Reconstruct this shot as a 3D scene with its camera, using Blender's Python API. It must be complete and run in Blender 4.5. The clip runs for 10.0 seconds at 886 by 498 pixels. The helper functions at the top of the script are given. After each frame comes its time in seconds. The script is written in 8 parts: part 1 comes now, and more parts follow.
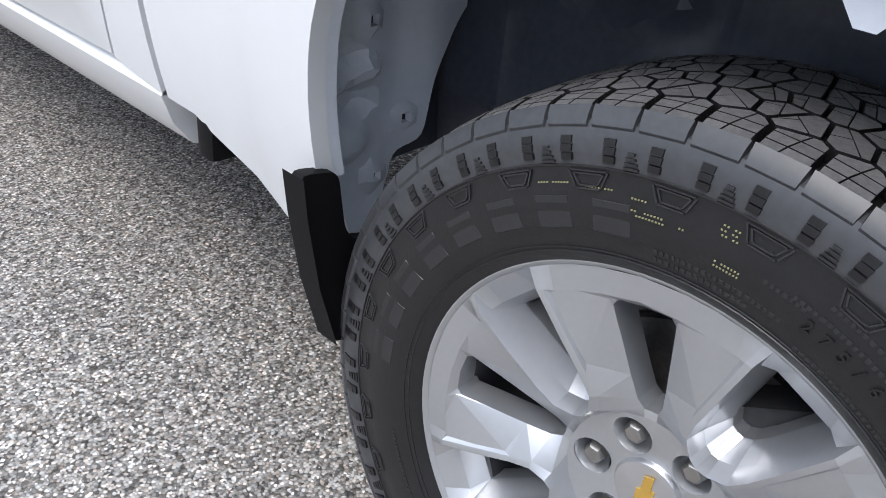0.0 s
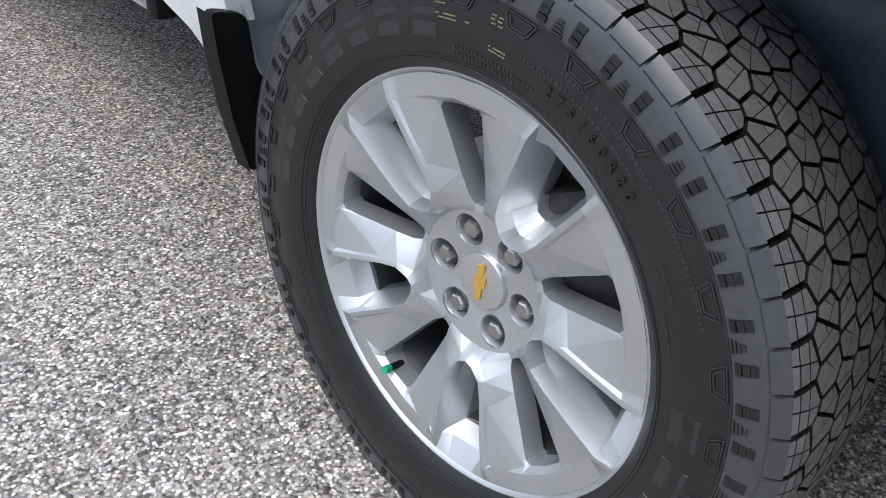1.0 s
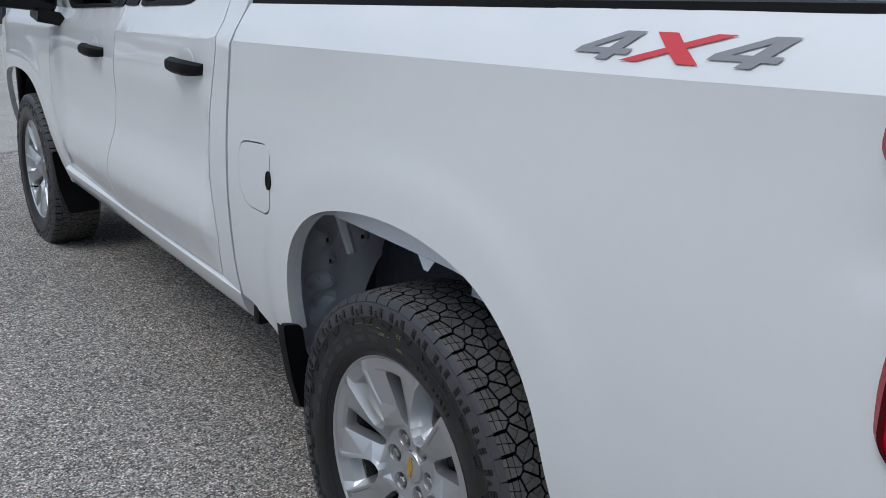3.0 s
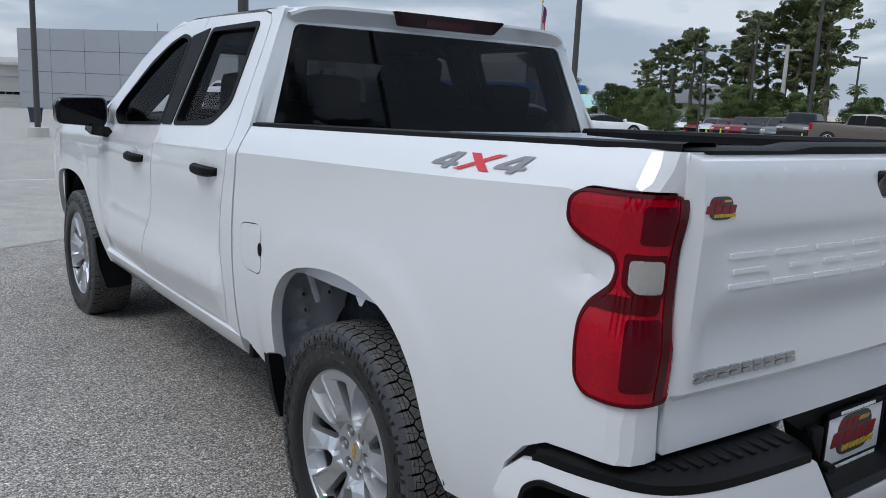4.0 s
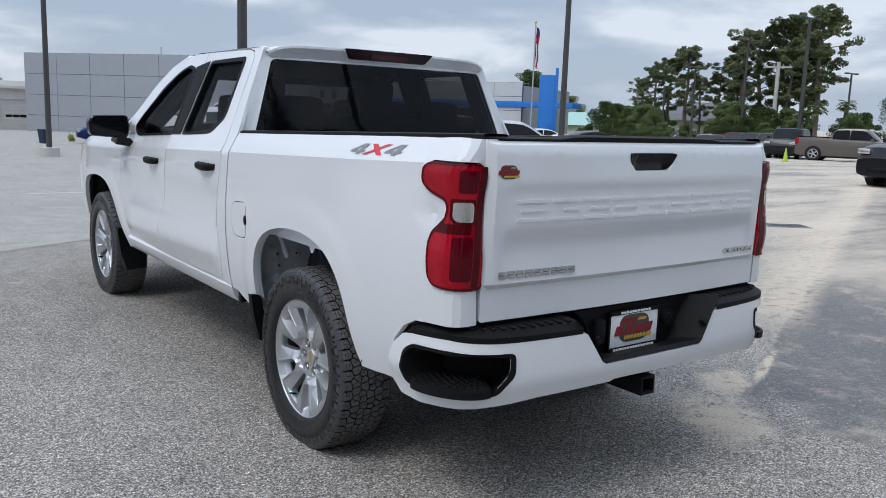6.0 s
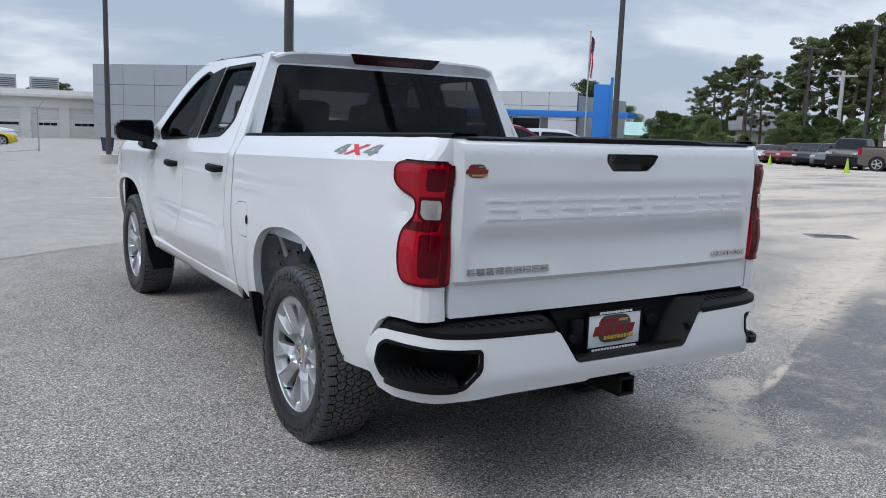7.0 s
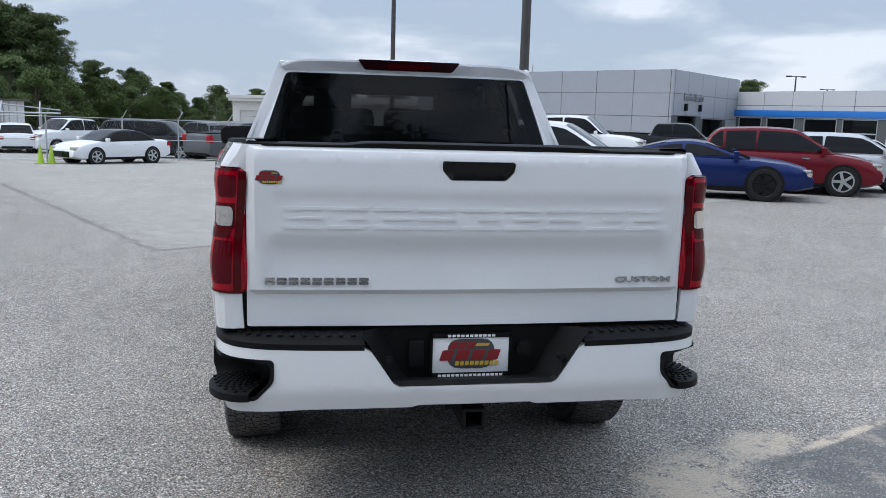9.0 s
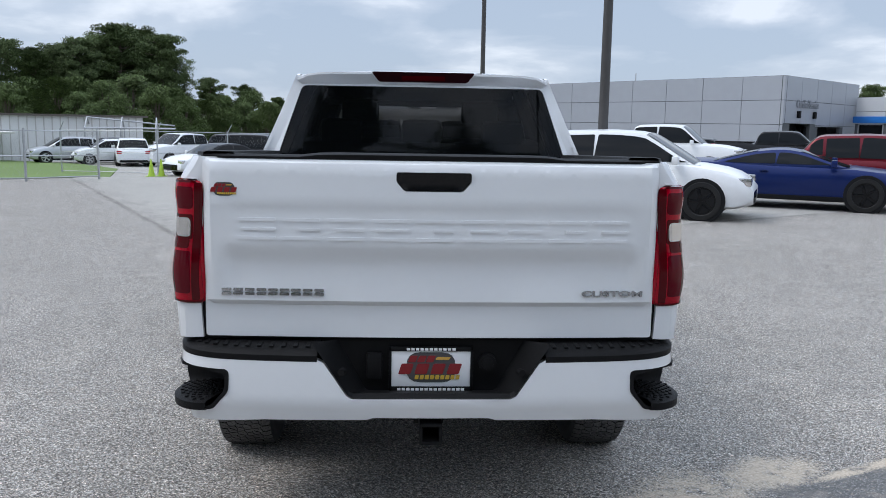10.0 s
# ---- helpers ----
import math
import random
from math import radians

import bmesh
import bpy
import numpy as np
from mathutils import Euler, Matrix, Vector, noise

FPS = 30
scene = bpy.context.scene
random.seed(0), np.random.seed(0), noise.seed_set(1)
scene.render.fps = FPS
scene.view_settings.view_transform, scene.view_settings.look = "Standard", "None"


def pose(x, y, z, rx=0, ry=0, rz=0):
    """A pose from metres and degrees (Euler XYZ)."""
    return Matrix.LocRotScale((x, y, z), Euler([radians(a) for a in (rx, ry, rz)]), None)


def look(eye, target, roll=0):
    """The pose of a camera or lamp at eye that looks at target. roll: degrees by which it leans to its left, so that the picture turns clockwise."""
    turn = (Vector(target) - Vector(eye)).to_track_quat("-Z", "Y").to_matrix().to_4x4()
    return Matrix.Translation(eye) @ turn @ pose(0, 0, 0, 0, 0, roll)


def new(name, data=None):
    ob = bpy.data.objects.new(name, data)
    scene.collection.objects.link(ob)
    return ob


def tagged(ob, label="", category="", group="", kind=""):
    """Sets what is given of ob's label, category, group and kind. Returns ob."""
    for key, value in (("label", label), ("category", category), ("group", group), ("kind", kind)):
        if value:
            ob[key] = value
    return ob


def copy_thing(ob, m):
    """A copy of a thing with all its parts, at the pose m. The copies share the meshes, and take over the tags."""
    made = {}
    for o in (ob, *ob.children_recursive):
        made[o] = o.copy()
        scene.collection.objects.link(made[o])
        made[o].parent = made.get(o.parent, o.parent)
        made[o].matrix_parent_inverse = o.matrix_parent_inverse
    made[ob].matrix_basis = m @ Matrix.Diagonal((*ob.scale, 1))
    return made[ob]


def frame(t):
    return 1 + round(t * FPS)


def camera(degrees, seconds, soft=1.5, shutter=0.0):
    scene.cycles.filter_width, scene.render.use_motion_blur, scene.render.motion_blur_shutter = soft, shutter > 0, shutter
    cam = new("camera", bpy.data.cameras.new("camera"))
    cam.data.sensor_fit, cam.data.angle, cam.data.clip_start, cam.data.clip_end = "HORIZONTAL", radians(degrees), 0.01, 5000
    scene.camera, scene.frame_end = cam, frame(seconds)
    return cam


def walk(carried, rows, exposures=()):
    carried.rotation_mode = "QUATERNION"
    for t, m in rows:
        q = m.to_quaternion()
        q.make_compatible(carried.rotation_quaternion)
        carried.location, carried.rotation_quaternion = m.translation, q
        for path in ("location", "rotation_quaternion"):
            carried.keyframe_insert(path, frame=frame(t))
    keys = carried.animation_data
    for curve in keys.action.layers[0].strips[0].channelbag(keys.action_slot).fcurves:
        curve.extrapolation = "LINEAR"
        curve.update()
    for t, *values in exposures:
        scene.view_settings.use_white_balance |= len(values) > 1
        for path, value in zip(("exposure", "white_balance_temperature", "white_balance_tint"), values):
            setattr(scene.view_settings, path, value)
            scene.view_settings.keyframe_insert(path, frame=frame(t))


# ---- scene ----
cam = camera(56.8, 10.0, soft=0.9)
PATH = [
    (0, (-1.557, -0.209, 1.06), (-0.25, 0.881, 0.01), 6.1),
    (0.5, (-1.577, -0.392, 1.043), (-0.302, 0.692, -0.052), 6.9),
    (1, (-1.593, -0.529, 1.02), (-0.366, 0.583, -0.102), 7.0),
    (1.5, (-1.584, -0.575, 1.049), (-0.402, 0.597, -0.06), 6.4),
    (2, (-1.652, -0.711, 1.183), (-0.464, 0.584, 0.228), 4.7),
    (2.5, (-1.819, -0.995, 1.356), (-0.621, 0.412, 0.591), 3.8),
    (3, (-1.96, -1.379, 1.479), (-0.773, 0.12, 0.894), 3.1),
    (3.2, (-2.014, -1.553, 1.517), (-0.834, -0.023, 1.001), 3.0),
    (4.5, (-2.422, -2.596, 1.588), (-1.238, -1.019, 1.255), 2.5),
    (5, (-2.59, -2.944, 1.563), (-1.4, -1.368, 1.248), 2.5),
    (5.5, (-2.699, -3.247, 1.578), (-1.511, -1.671, 1.255), 2.2),
    (7, (-2.467, -3.654, 1.545), (-1.404, -1.987, 1.242), 2.1),
    (7.5, (-2.063, -3.869, 1.557), (-1.134, -2.124, 1.254), 2.2),
    (8, (-1.554, -4.021, 1.585), (-0.805, -2.193, 1.275), 2.2),
    (8.5, (-1.088, -4.198, 1.626), (-0.543, -2.3, 1.308), 2.1),
    (9, (-0.663, -4.169, 1.607), (-0.312, -2.226, 1.289), 1.7),
    (9.5, (-0.331, -4.164, 1.605), (-0.133, -2.199, 1.29), 1.3),
    (10, (-0.11, -4.186, 1.616), (-0.013, -2.211, 1.319), 1.0),
]
walk(cam, [(t, look(eye, target, roll)) for t, eye, target, roll in PATH],
     [(0.0, 0.68, 6600, 13), (1.0, 0.66, 6650, 13), (1.5, 0.64, 6650, 13), (2.0, 0.34, 6600, 12), (2.5, -0.18, 6450, 10), (3.0, -0.44, 6430, 10), (4.5, -0.23, 6430, 10), (7.0, -0.13, 6440, 11), (10.0, 0.06, 6440, 11)])

# ---- sky and sun ----
world = bpy.data.worlds.new("sky")
scene.world = world
world.use_nodes = True
wn, wl = world.node_tree.nodes, world.node_tree.links
wn.clear()
w_out = wn.new("ShaderNodeOutputWorld")
w_bg = wn.new("ShaderNodeBackground")
w_sky = wn.new("ShaderNodeTexSky")
w_sky.sky_type = 'NISHITA'
w_sky.sun_disc = False
w_sky.sun_elevation = radians(55)
w_sky.sun_rotation = radians(-97)
w_co = wn.new("ShaderNodeTexCoord")
w_map = wn.new("ShaderNodeMapping")
w_map.inputs["Scale"].default_value = (1.0, 1.0, 3.2)
w_map.inputs["Location"].default_value = (0.1, 0.45, 0.05)
w_noise = wn.new("ShaderNodeTexNoise")
w_noise.inputs["Scale"].default_value = 3.8
w_noise.inputs["Detail"].default_value = 9.0
w_noise.inputs["Roughness"].default_value = 0.52
w_noise.inputs["Distortion"].default_value = 0.25
w_ramp = wn.new("ShaderNodeValToRGB")
w_ramp.color_ramp.elements[0].position = 0.43
w_ramp.color_ramp.elements[0].color = (3.9, 4.75, 6.0, 1)
w_ramp.color_ramp.elements[1].position = 0.61
w_ramp.color_ramp.elements[1].color = (7.2, 7.8, 8.7, 1)
w_mid = w_ramp.color_ramp.elements.new(0.52)
w_mid.color = (4.9, 5.65, 6.8, 1)
w_mix = wn.new("ShaderNodeMix")
w_mix.data_type = 'RGBA'
w_mix.inputs["Factor"].default_value = 0.86
w_bg.inputs["Strength"].default_value = 0.118
wl.new(w_co.outputs["Generated"], w_map.inputs["Vector"])
wl.new(w_map.outputs["Vector"], w_noise.inputs["Vector"])
wl.new(w_noise.outputs["Fac"], w_ramp.inputs["Fac"])
wl.new(w_sky.outputs["Color"], w_mix.inputs["A"])
wl.new(w_ramp.outputs["Color"], w_mix.inputs["B"])
# an overcast sky is about twice as bright overhead as at the horizon
w_sep = wn.new("ShaderNodeSeparateXYZ")
w_up = wn.new("ShaderNodeMapRange")
w_up.inputs["From Min"].default_value, w_up.inputs["From Max"].default_value = 0.15, 0.9
w_up.inputs["To Min"].default_value, w_up.inputs["To Max"].default_value = 1.0, 2.25
w_mul = wn.new("ShaderNodeMix")
w_mul.data_type, w_mul.blend_type = 'RGBA', 'MULTIPLY'
w_mul.inputs["Factor"].default_value = 1.0
wl.new(w_co.outputs["Generated"], w_sep.inputs[0])
wl.new(w_sep.outputs["Z"], w_up.inputs["Value"])
wl.new(w_mix.outputs["Result"], w_mul.inputs["A"])
wl.new(w_up.outputs["Result"], w_mul.inputs["B"])
wl.new(w_mul.outputs["Result"], w_bg.inputs["Color"])
wl.new(w_bg.outputs["Background"], w_out.inputs["Surface"])

sun = new("sun", bpy.data.lights.new("sun", 'SUN'))
sun.data.energy = 1.4
sun.data.angle = radians(24)
sun.data.color = (1.0, 0.98, 0.95)
sun.matrix_world = look((-12, -1.5, 17), (0, 0, 0))

# ---- materials ----
def mat(name, color=(0.5, 0.5, 0.5), rough=0.5, metal=0.0, var=0.0, var_scale=6.0, bump=0.0, bump_scale=60.0, coat=0.0,
        rough_var=0.0, island=0.0, spec=0.5, transmission=0.0, alpha=1.0, emit=None):
    """A principled material whose colour, gloss and relief vary at two scales."""
    m = bpy.data.materials.new(name)
    m.use_nodes = True
    n, l = m.node_tree.nodes, m.node_tree.links
    b = n["Principled BSDF"]
    b.inputs["Roughness"].default_value = rough
    b.inputs["Metallic"].default_value = metal
    b.inputs["Coat Weight"].default_value = coat
    b.inputs["Coat Roughness"].default_value = 0.04
    b.inputs["Specular IOR Level"].default_value = spec
    b.inputs["Transmission Weight"].default_value = transmission
    b.inputs["Alpha"].default_value = alpha
    b.inputs["Base Color"].default_value = (*color, 1)
    if emit:
        b.inputs["Emission Color"].default_value = (*emit[:3], 1)
        b.inputs["Emission Strength"].default_value = emit[3]
    co = n.new("ShaderNodeTexCoord")
    if var or rough_var:
        a = n.new("ShaderNodeTexNoise")
        a.inputs["Scale"].default_value = var_scale
        a.inputs["Detail"].default_value = 6
        l.new(co.outputs["Object"], a.inputs["Vector"])
        fine = n.new("ShaderNodeTexNoise")
        fine.inputs["Scale"].default_value = var_scale * 14
        fine.inputs["Detail"].default_value = 3
        l.new(co.outputs["Object"], fine.inputs["Vector"])
        add = n.new("ShaderNodeMath")
        add.operation = 'ADD'
        l.new(a.outputs["Fac"], add.inputs[0])
        l.new(fine.outputs["Fac"], add.inputs[1])
        span = n.new("ShaderNodeMapRange")
        span.inputs["From Min"].default_value = 0.6
        span.inputs["From Max"].default_value = 1.4
        l.new(add.outputs[0], span.inputs["Value"])
        if var:
            span.inputs["To Min"].default_value = 1 - var
            span.inputs["To Max"].default_value = 1 + var
            mul = n.new("ShaderNodeMix")
            mul.data_type, mul.blend_type = 'RGBA', 'MULTIPLY'
            mul.inputs["Factor"].default_value = 1
            mul.inputs["A"].default_value = (*color, 1)
            l.new(span.outputs["Result"], mul.inputs["B"])
            out = mul.outputs["Result"]
            if island:
                geo = n.new("ShaderNodeNewGeometry")
                sp = n.new("ShaderNodeMapRange")
                sp.inputs["To Min"].default_value = 1 - island
                sp.inputs["To Max"].default_value = 1 + island
                l.new(geo.outputs["Random Per Island"], sp.inputs["Value"])
                mul2 = n.new("ShaderNodeMix")
                mul2.data_type, mul2.blend_type = 'RGBA', 'MULTIPLY'
                mul2.inputs["Factor"].default_value = 1
                l.new(out, mul2.inputs["A"])
                l.new(sp.outputs["Result"], mul2.inputs["B"])
                out = mul2.outputs["Result"]
            l.new(out, b.inputs["Base Color"])
        if rough_var:
            rr = n.new("ShaderNodeMapRange")
            rr.inputs["To Min"].default_value = max(0.0, rough - rough_var)
            rr.inputs["To Max"].default_value = min(1.0, rough + rough_var)
            l.new(a.outputs["Fac"], rr.inputs["Value"])
            l.new(rr.outputs["Result"], b.inputs["Roughness"])
    if bump:
        t = n.new("ShaderNodeTexNoise")
        t.inputs["Scale"].default_value = bump_scale
        t.inputs["Detail"].default_value = 4
        l.new(co.outputs["Object"], t.inputs["Vector"])
        bp = n.new("ShaderNodeBump")
        bp.inputs["Strength"].default_value = bump
        bp.inputs["Distance"].default_value = 0.002
        l.new(t.outputs["Fac"], bp.inputs["Height"])
        l.new(bp.outputs["Normal"], b.inputs["Normal"])
    return m


def asphalt():
    """Coarse exposed-aggregate asphalt, a smoother pale lot beyond the joint, pale dust and a dark patch."""
    m = bpy.data.materials.new("asphalt")
    m.use_nodes = True
    n, l = m.node_tree.nodes, m.node_tree.links
    b = n["Principled BSDF"]
    b.inputs["Specular IOR Level"].default_value = 0.12
    geo = n.new("ShaderNodeNewGeometry")
    pos = geo.outputs["Position"]

    def math_(op, a, c):
        k = n.new("ShaderNodeMath")
        k.operation = op
        for i, v in enumerate((a, c)):
            if isinstance(v, (int, float)):
                k.inputs[i].default_value = v
            else:
                l.new(v, k.inputs[i])
        return k.outputs[0]

    def noise_(scale, detail=4.0, rough=0.55):
        k = n.new("ShaderNodeTexNoise")
        k.inputs["Scale"].default_value = scale
        k.inputs["Detail"].default_value = detail
        k.inputs["Roughness"].default_value = rough
        l.new(pos, k.inputs["Vector"])
        return k.outputs["Fac"]

    def cells(scale):
        k = n.new("ShaderNodeTexVoronoi")
        k.inputs["Scale"].default_value = scale
        k.inputs["Randomness"].default_value = 1.0
        l.new(pos, k.inputs["Vector"])
        return k

    def ramp(fac, *stops):
        k = n.new("ShaderNodeValToRGB")
        e = k.color_ramp.elements
        while len(e) < len(stops):
            e.new(0.5)
        for i, (p, c) in enumerate(stops):
            e[i].position, e[i].color = p, (*c, 1) if len(c) == 3 else c
        l.new(fac, k.inputs["Fac"])
        return k.outputs["Color"]

    def blend(fac, a, c, how='MIX'):
        k = n.new("ShaderNodeMix")
        k.data_type, k.blend_type = 'RGBA', how
        for s, v in (("Factor", fac), ("A", a), ("B", c)):
            if isinstance(v, (int, float)):
                k.inputs[s].default_value = v
            elif isinstance(v, tuple):
                k.inputs[s].default_value = (*v, 1)
            else:
                l.new(v, k.inputs[s])
        return k.outputs["Result"]

    def smooth(v, lo, hi):
        k = n.new("ShaderNodeMapRange")
        k.interpolation_type = 'SMOOTHSTEP'
        k.inputs["From Min"].default_value = lo
        k.inputs["From Max"].default_value = hi
        l.new(v, k.inputs["Value"])
        return k.outputs["Result"]

    sep = n.new("ShaderNodeSeparateXYZ")
    l.new(pos, sep.inputs[0])
    px, py = sep.outputs["X"], sep.outputs["Y"]
    big = noise_(0.55, 5)
    mid = noise_(3.5, 4)
    stone = cells(175.0)
    pick = n.new("ShaderNodeSeparateColor")
    l.new(stone.outputs["Color"], pick.inputs[0])
    stones = ramp(pick.outputs[0], (0.0, (0.065, 0.063, 0.061)), (0.3, (0.175, 0.171, 0.164)), (0.65, (0.31, 0.302, 0.29)), (0.88, (0.46, 0.45, 0.435)), (1.0, (0.72, 0.705, 0.685)))
    gap = ramp(stone.outputs["Distance"], (0.0, (1, 1, 1)), (0.5, (0.92, 0.92, 0.92)), (0.85, (0.42, 0.42, 0.42)))
    warm = ramp(pick.outputs[1], (0.0, (1.12, 0.99, 0.90)), (0.35, (1.03, 1.0, 0.97)), (1.0, (0.97, 1.0, 1.03)))
    coarse = blend(1.0, blend(1.0, stones, warm, 'MULTIPLY'), gap, 'MULTIPLY')
    fine = cells(190.0)
    pick2 = n.new("ShaderNodeSeparateColor")
    l.new(fine.outputs["Color"], pick2.inputs[0])
    pale = ramp(pick2.outputs[0], (0.0, (0.19, 0.186, 0.176)), (0.6, (0.275, 0.268, 0.254)), (1.0, (0.40, 0.39, 0.37)))
    # the joint between the two surfaces runs along y = 6.9 + 0.6 x and turns away along a crack at x = -2.5
    wob = math_('MULTIPLY', math_('SUBTRACT', big, 0.5), 0.3)
    side = math_('ADD', math_('SUBTRACT', math_('SUBTRACT', py, math_('MULTIPLY', px, 0.6)), 6.87), wob)
    side2 = math_('ADD', math_('SUBTRACT', math_('ADD', px, math_('MULTIPLY', py, 0.52)), 0.60), math_('MULTIPLY', math_('SUBTRACT', mid, 0.5), 0.35))
    inner = math_('MINIMUM', side, side2)
    far = math_('MULTIPLY', smooth(side, -0.02, 0.06), smooth(side2, -0.5, 1.1))
    col = blend(far, coarse, pale)
    seam = math_('MULTIPLY', smooth(inner, -0.10, 0.0), math_('SUBTRACT', 1.0, smooth(inner, 0.02, 0.10)))
    col = blend(math_('MULTIPLY', seam, math_('MULTIPLY', smooth(mid, 0.3, 0.55), 0.5)), col, (0.07, 0.068, 0.065))
    tone = ramp(big, (0.3, (1.14, 1.13, 1.105)), (0.7, (1.30, 1.285, 1.26)))
    col = blend(1.0, col, tone, 'MULTIPLY')
    tone2 = ramp(mid, (0.3, (0.9, 0.9, 0.9)), (0.7, (1.1, 1.09, 1.07)))
    col = blend(1.0, col, tone2, 'MULTIPLY')
    # clumps of dark and pale stones, a hand's width and less
    clump = ramp(noise_(48.0, 3.0, 0.7), (0.28, (0.62, 0.62, 0.62)), (0.5, (0.97, 0.97, 0.97)), (0.72, (1.42, 1.41, 1.40)))
    col = blend(1.0, col, clump, 'MULTIPLY')
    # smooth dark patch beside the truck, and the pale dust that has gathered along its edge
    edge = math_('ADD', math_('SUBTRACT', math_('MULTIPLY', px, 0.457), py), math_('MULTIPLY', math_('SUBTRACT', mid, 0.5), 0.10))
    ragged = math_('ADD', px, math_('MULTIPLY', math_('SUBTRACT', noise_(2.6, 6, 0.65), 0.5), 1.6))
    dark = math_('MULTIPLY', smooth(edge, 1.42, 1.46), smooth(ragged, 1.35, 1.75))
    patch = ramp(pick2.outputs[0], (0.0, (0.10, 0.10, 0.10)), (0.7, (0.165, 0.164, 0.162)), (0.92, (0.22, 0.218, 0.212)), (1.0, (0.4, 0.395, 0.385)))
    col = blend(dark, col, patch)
    # sand along the patch's edge: an uneven tongue beside the truck and a band further off
    def lobe(cx, cy, c, sn, rx, ry):
        dx, dy = math_('SUBTRACT', px, cx), math_('SUBTRACT', py, cy)
        a = math_('DIVIDE', math_('ADD', math_('MULTIPLY', dx, c), math_('MULTIPLY', dy, sn)), rx)
        t = math_('DIVIDE', math_('SUBTRACT', math_('MULTIPLY', dy, c), math_('MULTIPLY', dx, sn)), ry)
        return math_('SUBTRACT', 1.0, math_('ADD', math_('MULTIPLY', a, a), math_('MULTIPLY', t, t)))
    heap = math_('MAXIMUM', lobe(1.12, -0.90, 0.68, 0.73, 0.50, 0.30), math_('MAXIMUM', lobe(1.66, -0.54, 0.90, 0.43, 0.34, 0.19), lobe(2.15, -0.49, 0.91, 0.41, 0.55, 0.045)))
    loose = math_('ADD', math_('MULTIPLY', math_('SUBTRACT', noise_(3.4, 7, 0.65), 0.5), 1.5), math_('MULTIPLY', math_('SUBTRACT', pick.outputs[2], 0.5), 0.7))
    blob = smooth(math_('ADD', heap, loose), 0.05, 0.8)
    band = math_('MULTIPLY', math_('MULTIPLY', smooth(edge, 0.55, 1.2), math_('SUBTRACT', 1.0, smooth(edge, 1.42, 1.7))), smooth(px, 2.8, 4.2))
    streak = smooth(noise_(7.5, 9, 0.76), 0.36, 0.52)
    dust = math_('MULTIPLY', math_('MAXIMUM', blob, math_('MULTIPLY', band, 0.85)), streak)
    skim = math_('MULTIPLY', math_('MULTIPLY', dark, smooth(noise_(2.4, 8, 0.75), 0.50, 0.70)), 0.5)
    grit = math_('MULTIPLY', dark, smooth(noise_(38.0, 2, 0.6), 0.60, 0.70))
    cover = math_('MAXIMUM', math_('MULTIPLY', dust, 0.95), math_('MAXIMUM', skim, math_('MULTIPLY', grit, 0.55)))
    sand = ramp(noise_(70.0, 3, 0.6), (0.3, (0.45, 0.375, 0.29)), (0.7, (0.66, 0.57, 0.46)))
    col = blend(cover, col, sand)
    # pale sandy lanes washed across the lot to the side
    flow = n.new("ShaderNodeMapping")
    flow.inputs["Rotation"].default_value = (0, 0, radians(28))
    flow.inputs["Scale"].default_value = (0.16, 0.62, 1.0)
    l.new(pos, flow.inputs["Vector"])
    wash = n.new("ShaderNodeTexNoise")
    wash.inputs["Scale"].default_value, wash.inputs["Detail"].default_value, wash.inputs["Roughness"].default_value = 1.0, 7.0, 0.66
    l.new(flow.outputs["Vector"], wash.inputs["Vector"])
    reach = math_('SUBTRACT', px, math_('MULTIPLY', py, 0.9))
    lot = math_('MULTIPLY', math_('MULTIPLY', smooth(px, 3.6, 6.5), smooth(math_('ADD', reach, math_('MULTIPLY', math_('SUBTRACT', big, 0.5), 3.0)), 3.4, 5.6)), smooth(wash.outputs["Fac"], 0.30, 0.60))
    col = blend(math_('MULTIPLY', lot, 0.68), col, (0.64, 0.555, 0.45))
    l.new(col, b.inputs["Base Color"])
    b.inputs["Roughness"].default_value = 0.95
    bp = n.new("ShaderNodeBump")
    bp.inputs["Strength"].default_value = 0.65
    bp.inputs["Distance"].default_value = 0.004
    hgt = blend(far, blend(0.5, gap, stones), (0.5, 0.5, 0.5))
    l.new(hgt, bp.inputs["Height"])
    l.new(bp.outputs["Normal"], b.inputs["Normal"])
    return m


M_ASPHALT = asphalt()
M_WHITE = mat("white_paint", (0.72, 0.73, 0.74), 0.32, coat=1.0, var=0.012, var_scale=2.0, spec=0.45)
# the body's white with the blue of shade put into its colour
M_INNER = mat("shade_blue_inner_white", (0.72, 0.76, 0.82), 0.40, var=0.05, var_scale=5, coat=0.4)
M_BLACK = mat("black_plastic", (0.0065, 0.0065, 0.007), 0.55, spec=0.14, bump=0.25, bump_scale=900, var=0.15, var_scale=9)
M_GLOSSBLACK = mat("gloss_black", (0.004, 0.004, 0.005), 0.2, spec=0.3)
M_DARK = mat("dark_cavity", (0.005, 0.005, 0.006), 0.6, spec=0.25, var=0.3, var_scale=7)
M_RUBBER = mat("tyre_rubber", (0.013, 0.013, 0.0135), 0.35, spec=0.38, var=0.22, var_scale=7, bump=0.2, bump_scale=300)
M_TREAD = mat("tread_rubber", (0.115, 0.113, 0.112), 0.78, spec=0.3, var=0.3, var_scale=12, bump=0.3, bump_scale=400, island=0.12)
M_SILVER = mat("silver_wheel_paint", (0.50, 0.51, 0.525), 0.36, metal=0.8, coat=0.25, rough_var=0.04, var=0.03, var_scale=8)
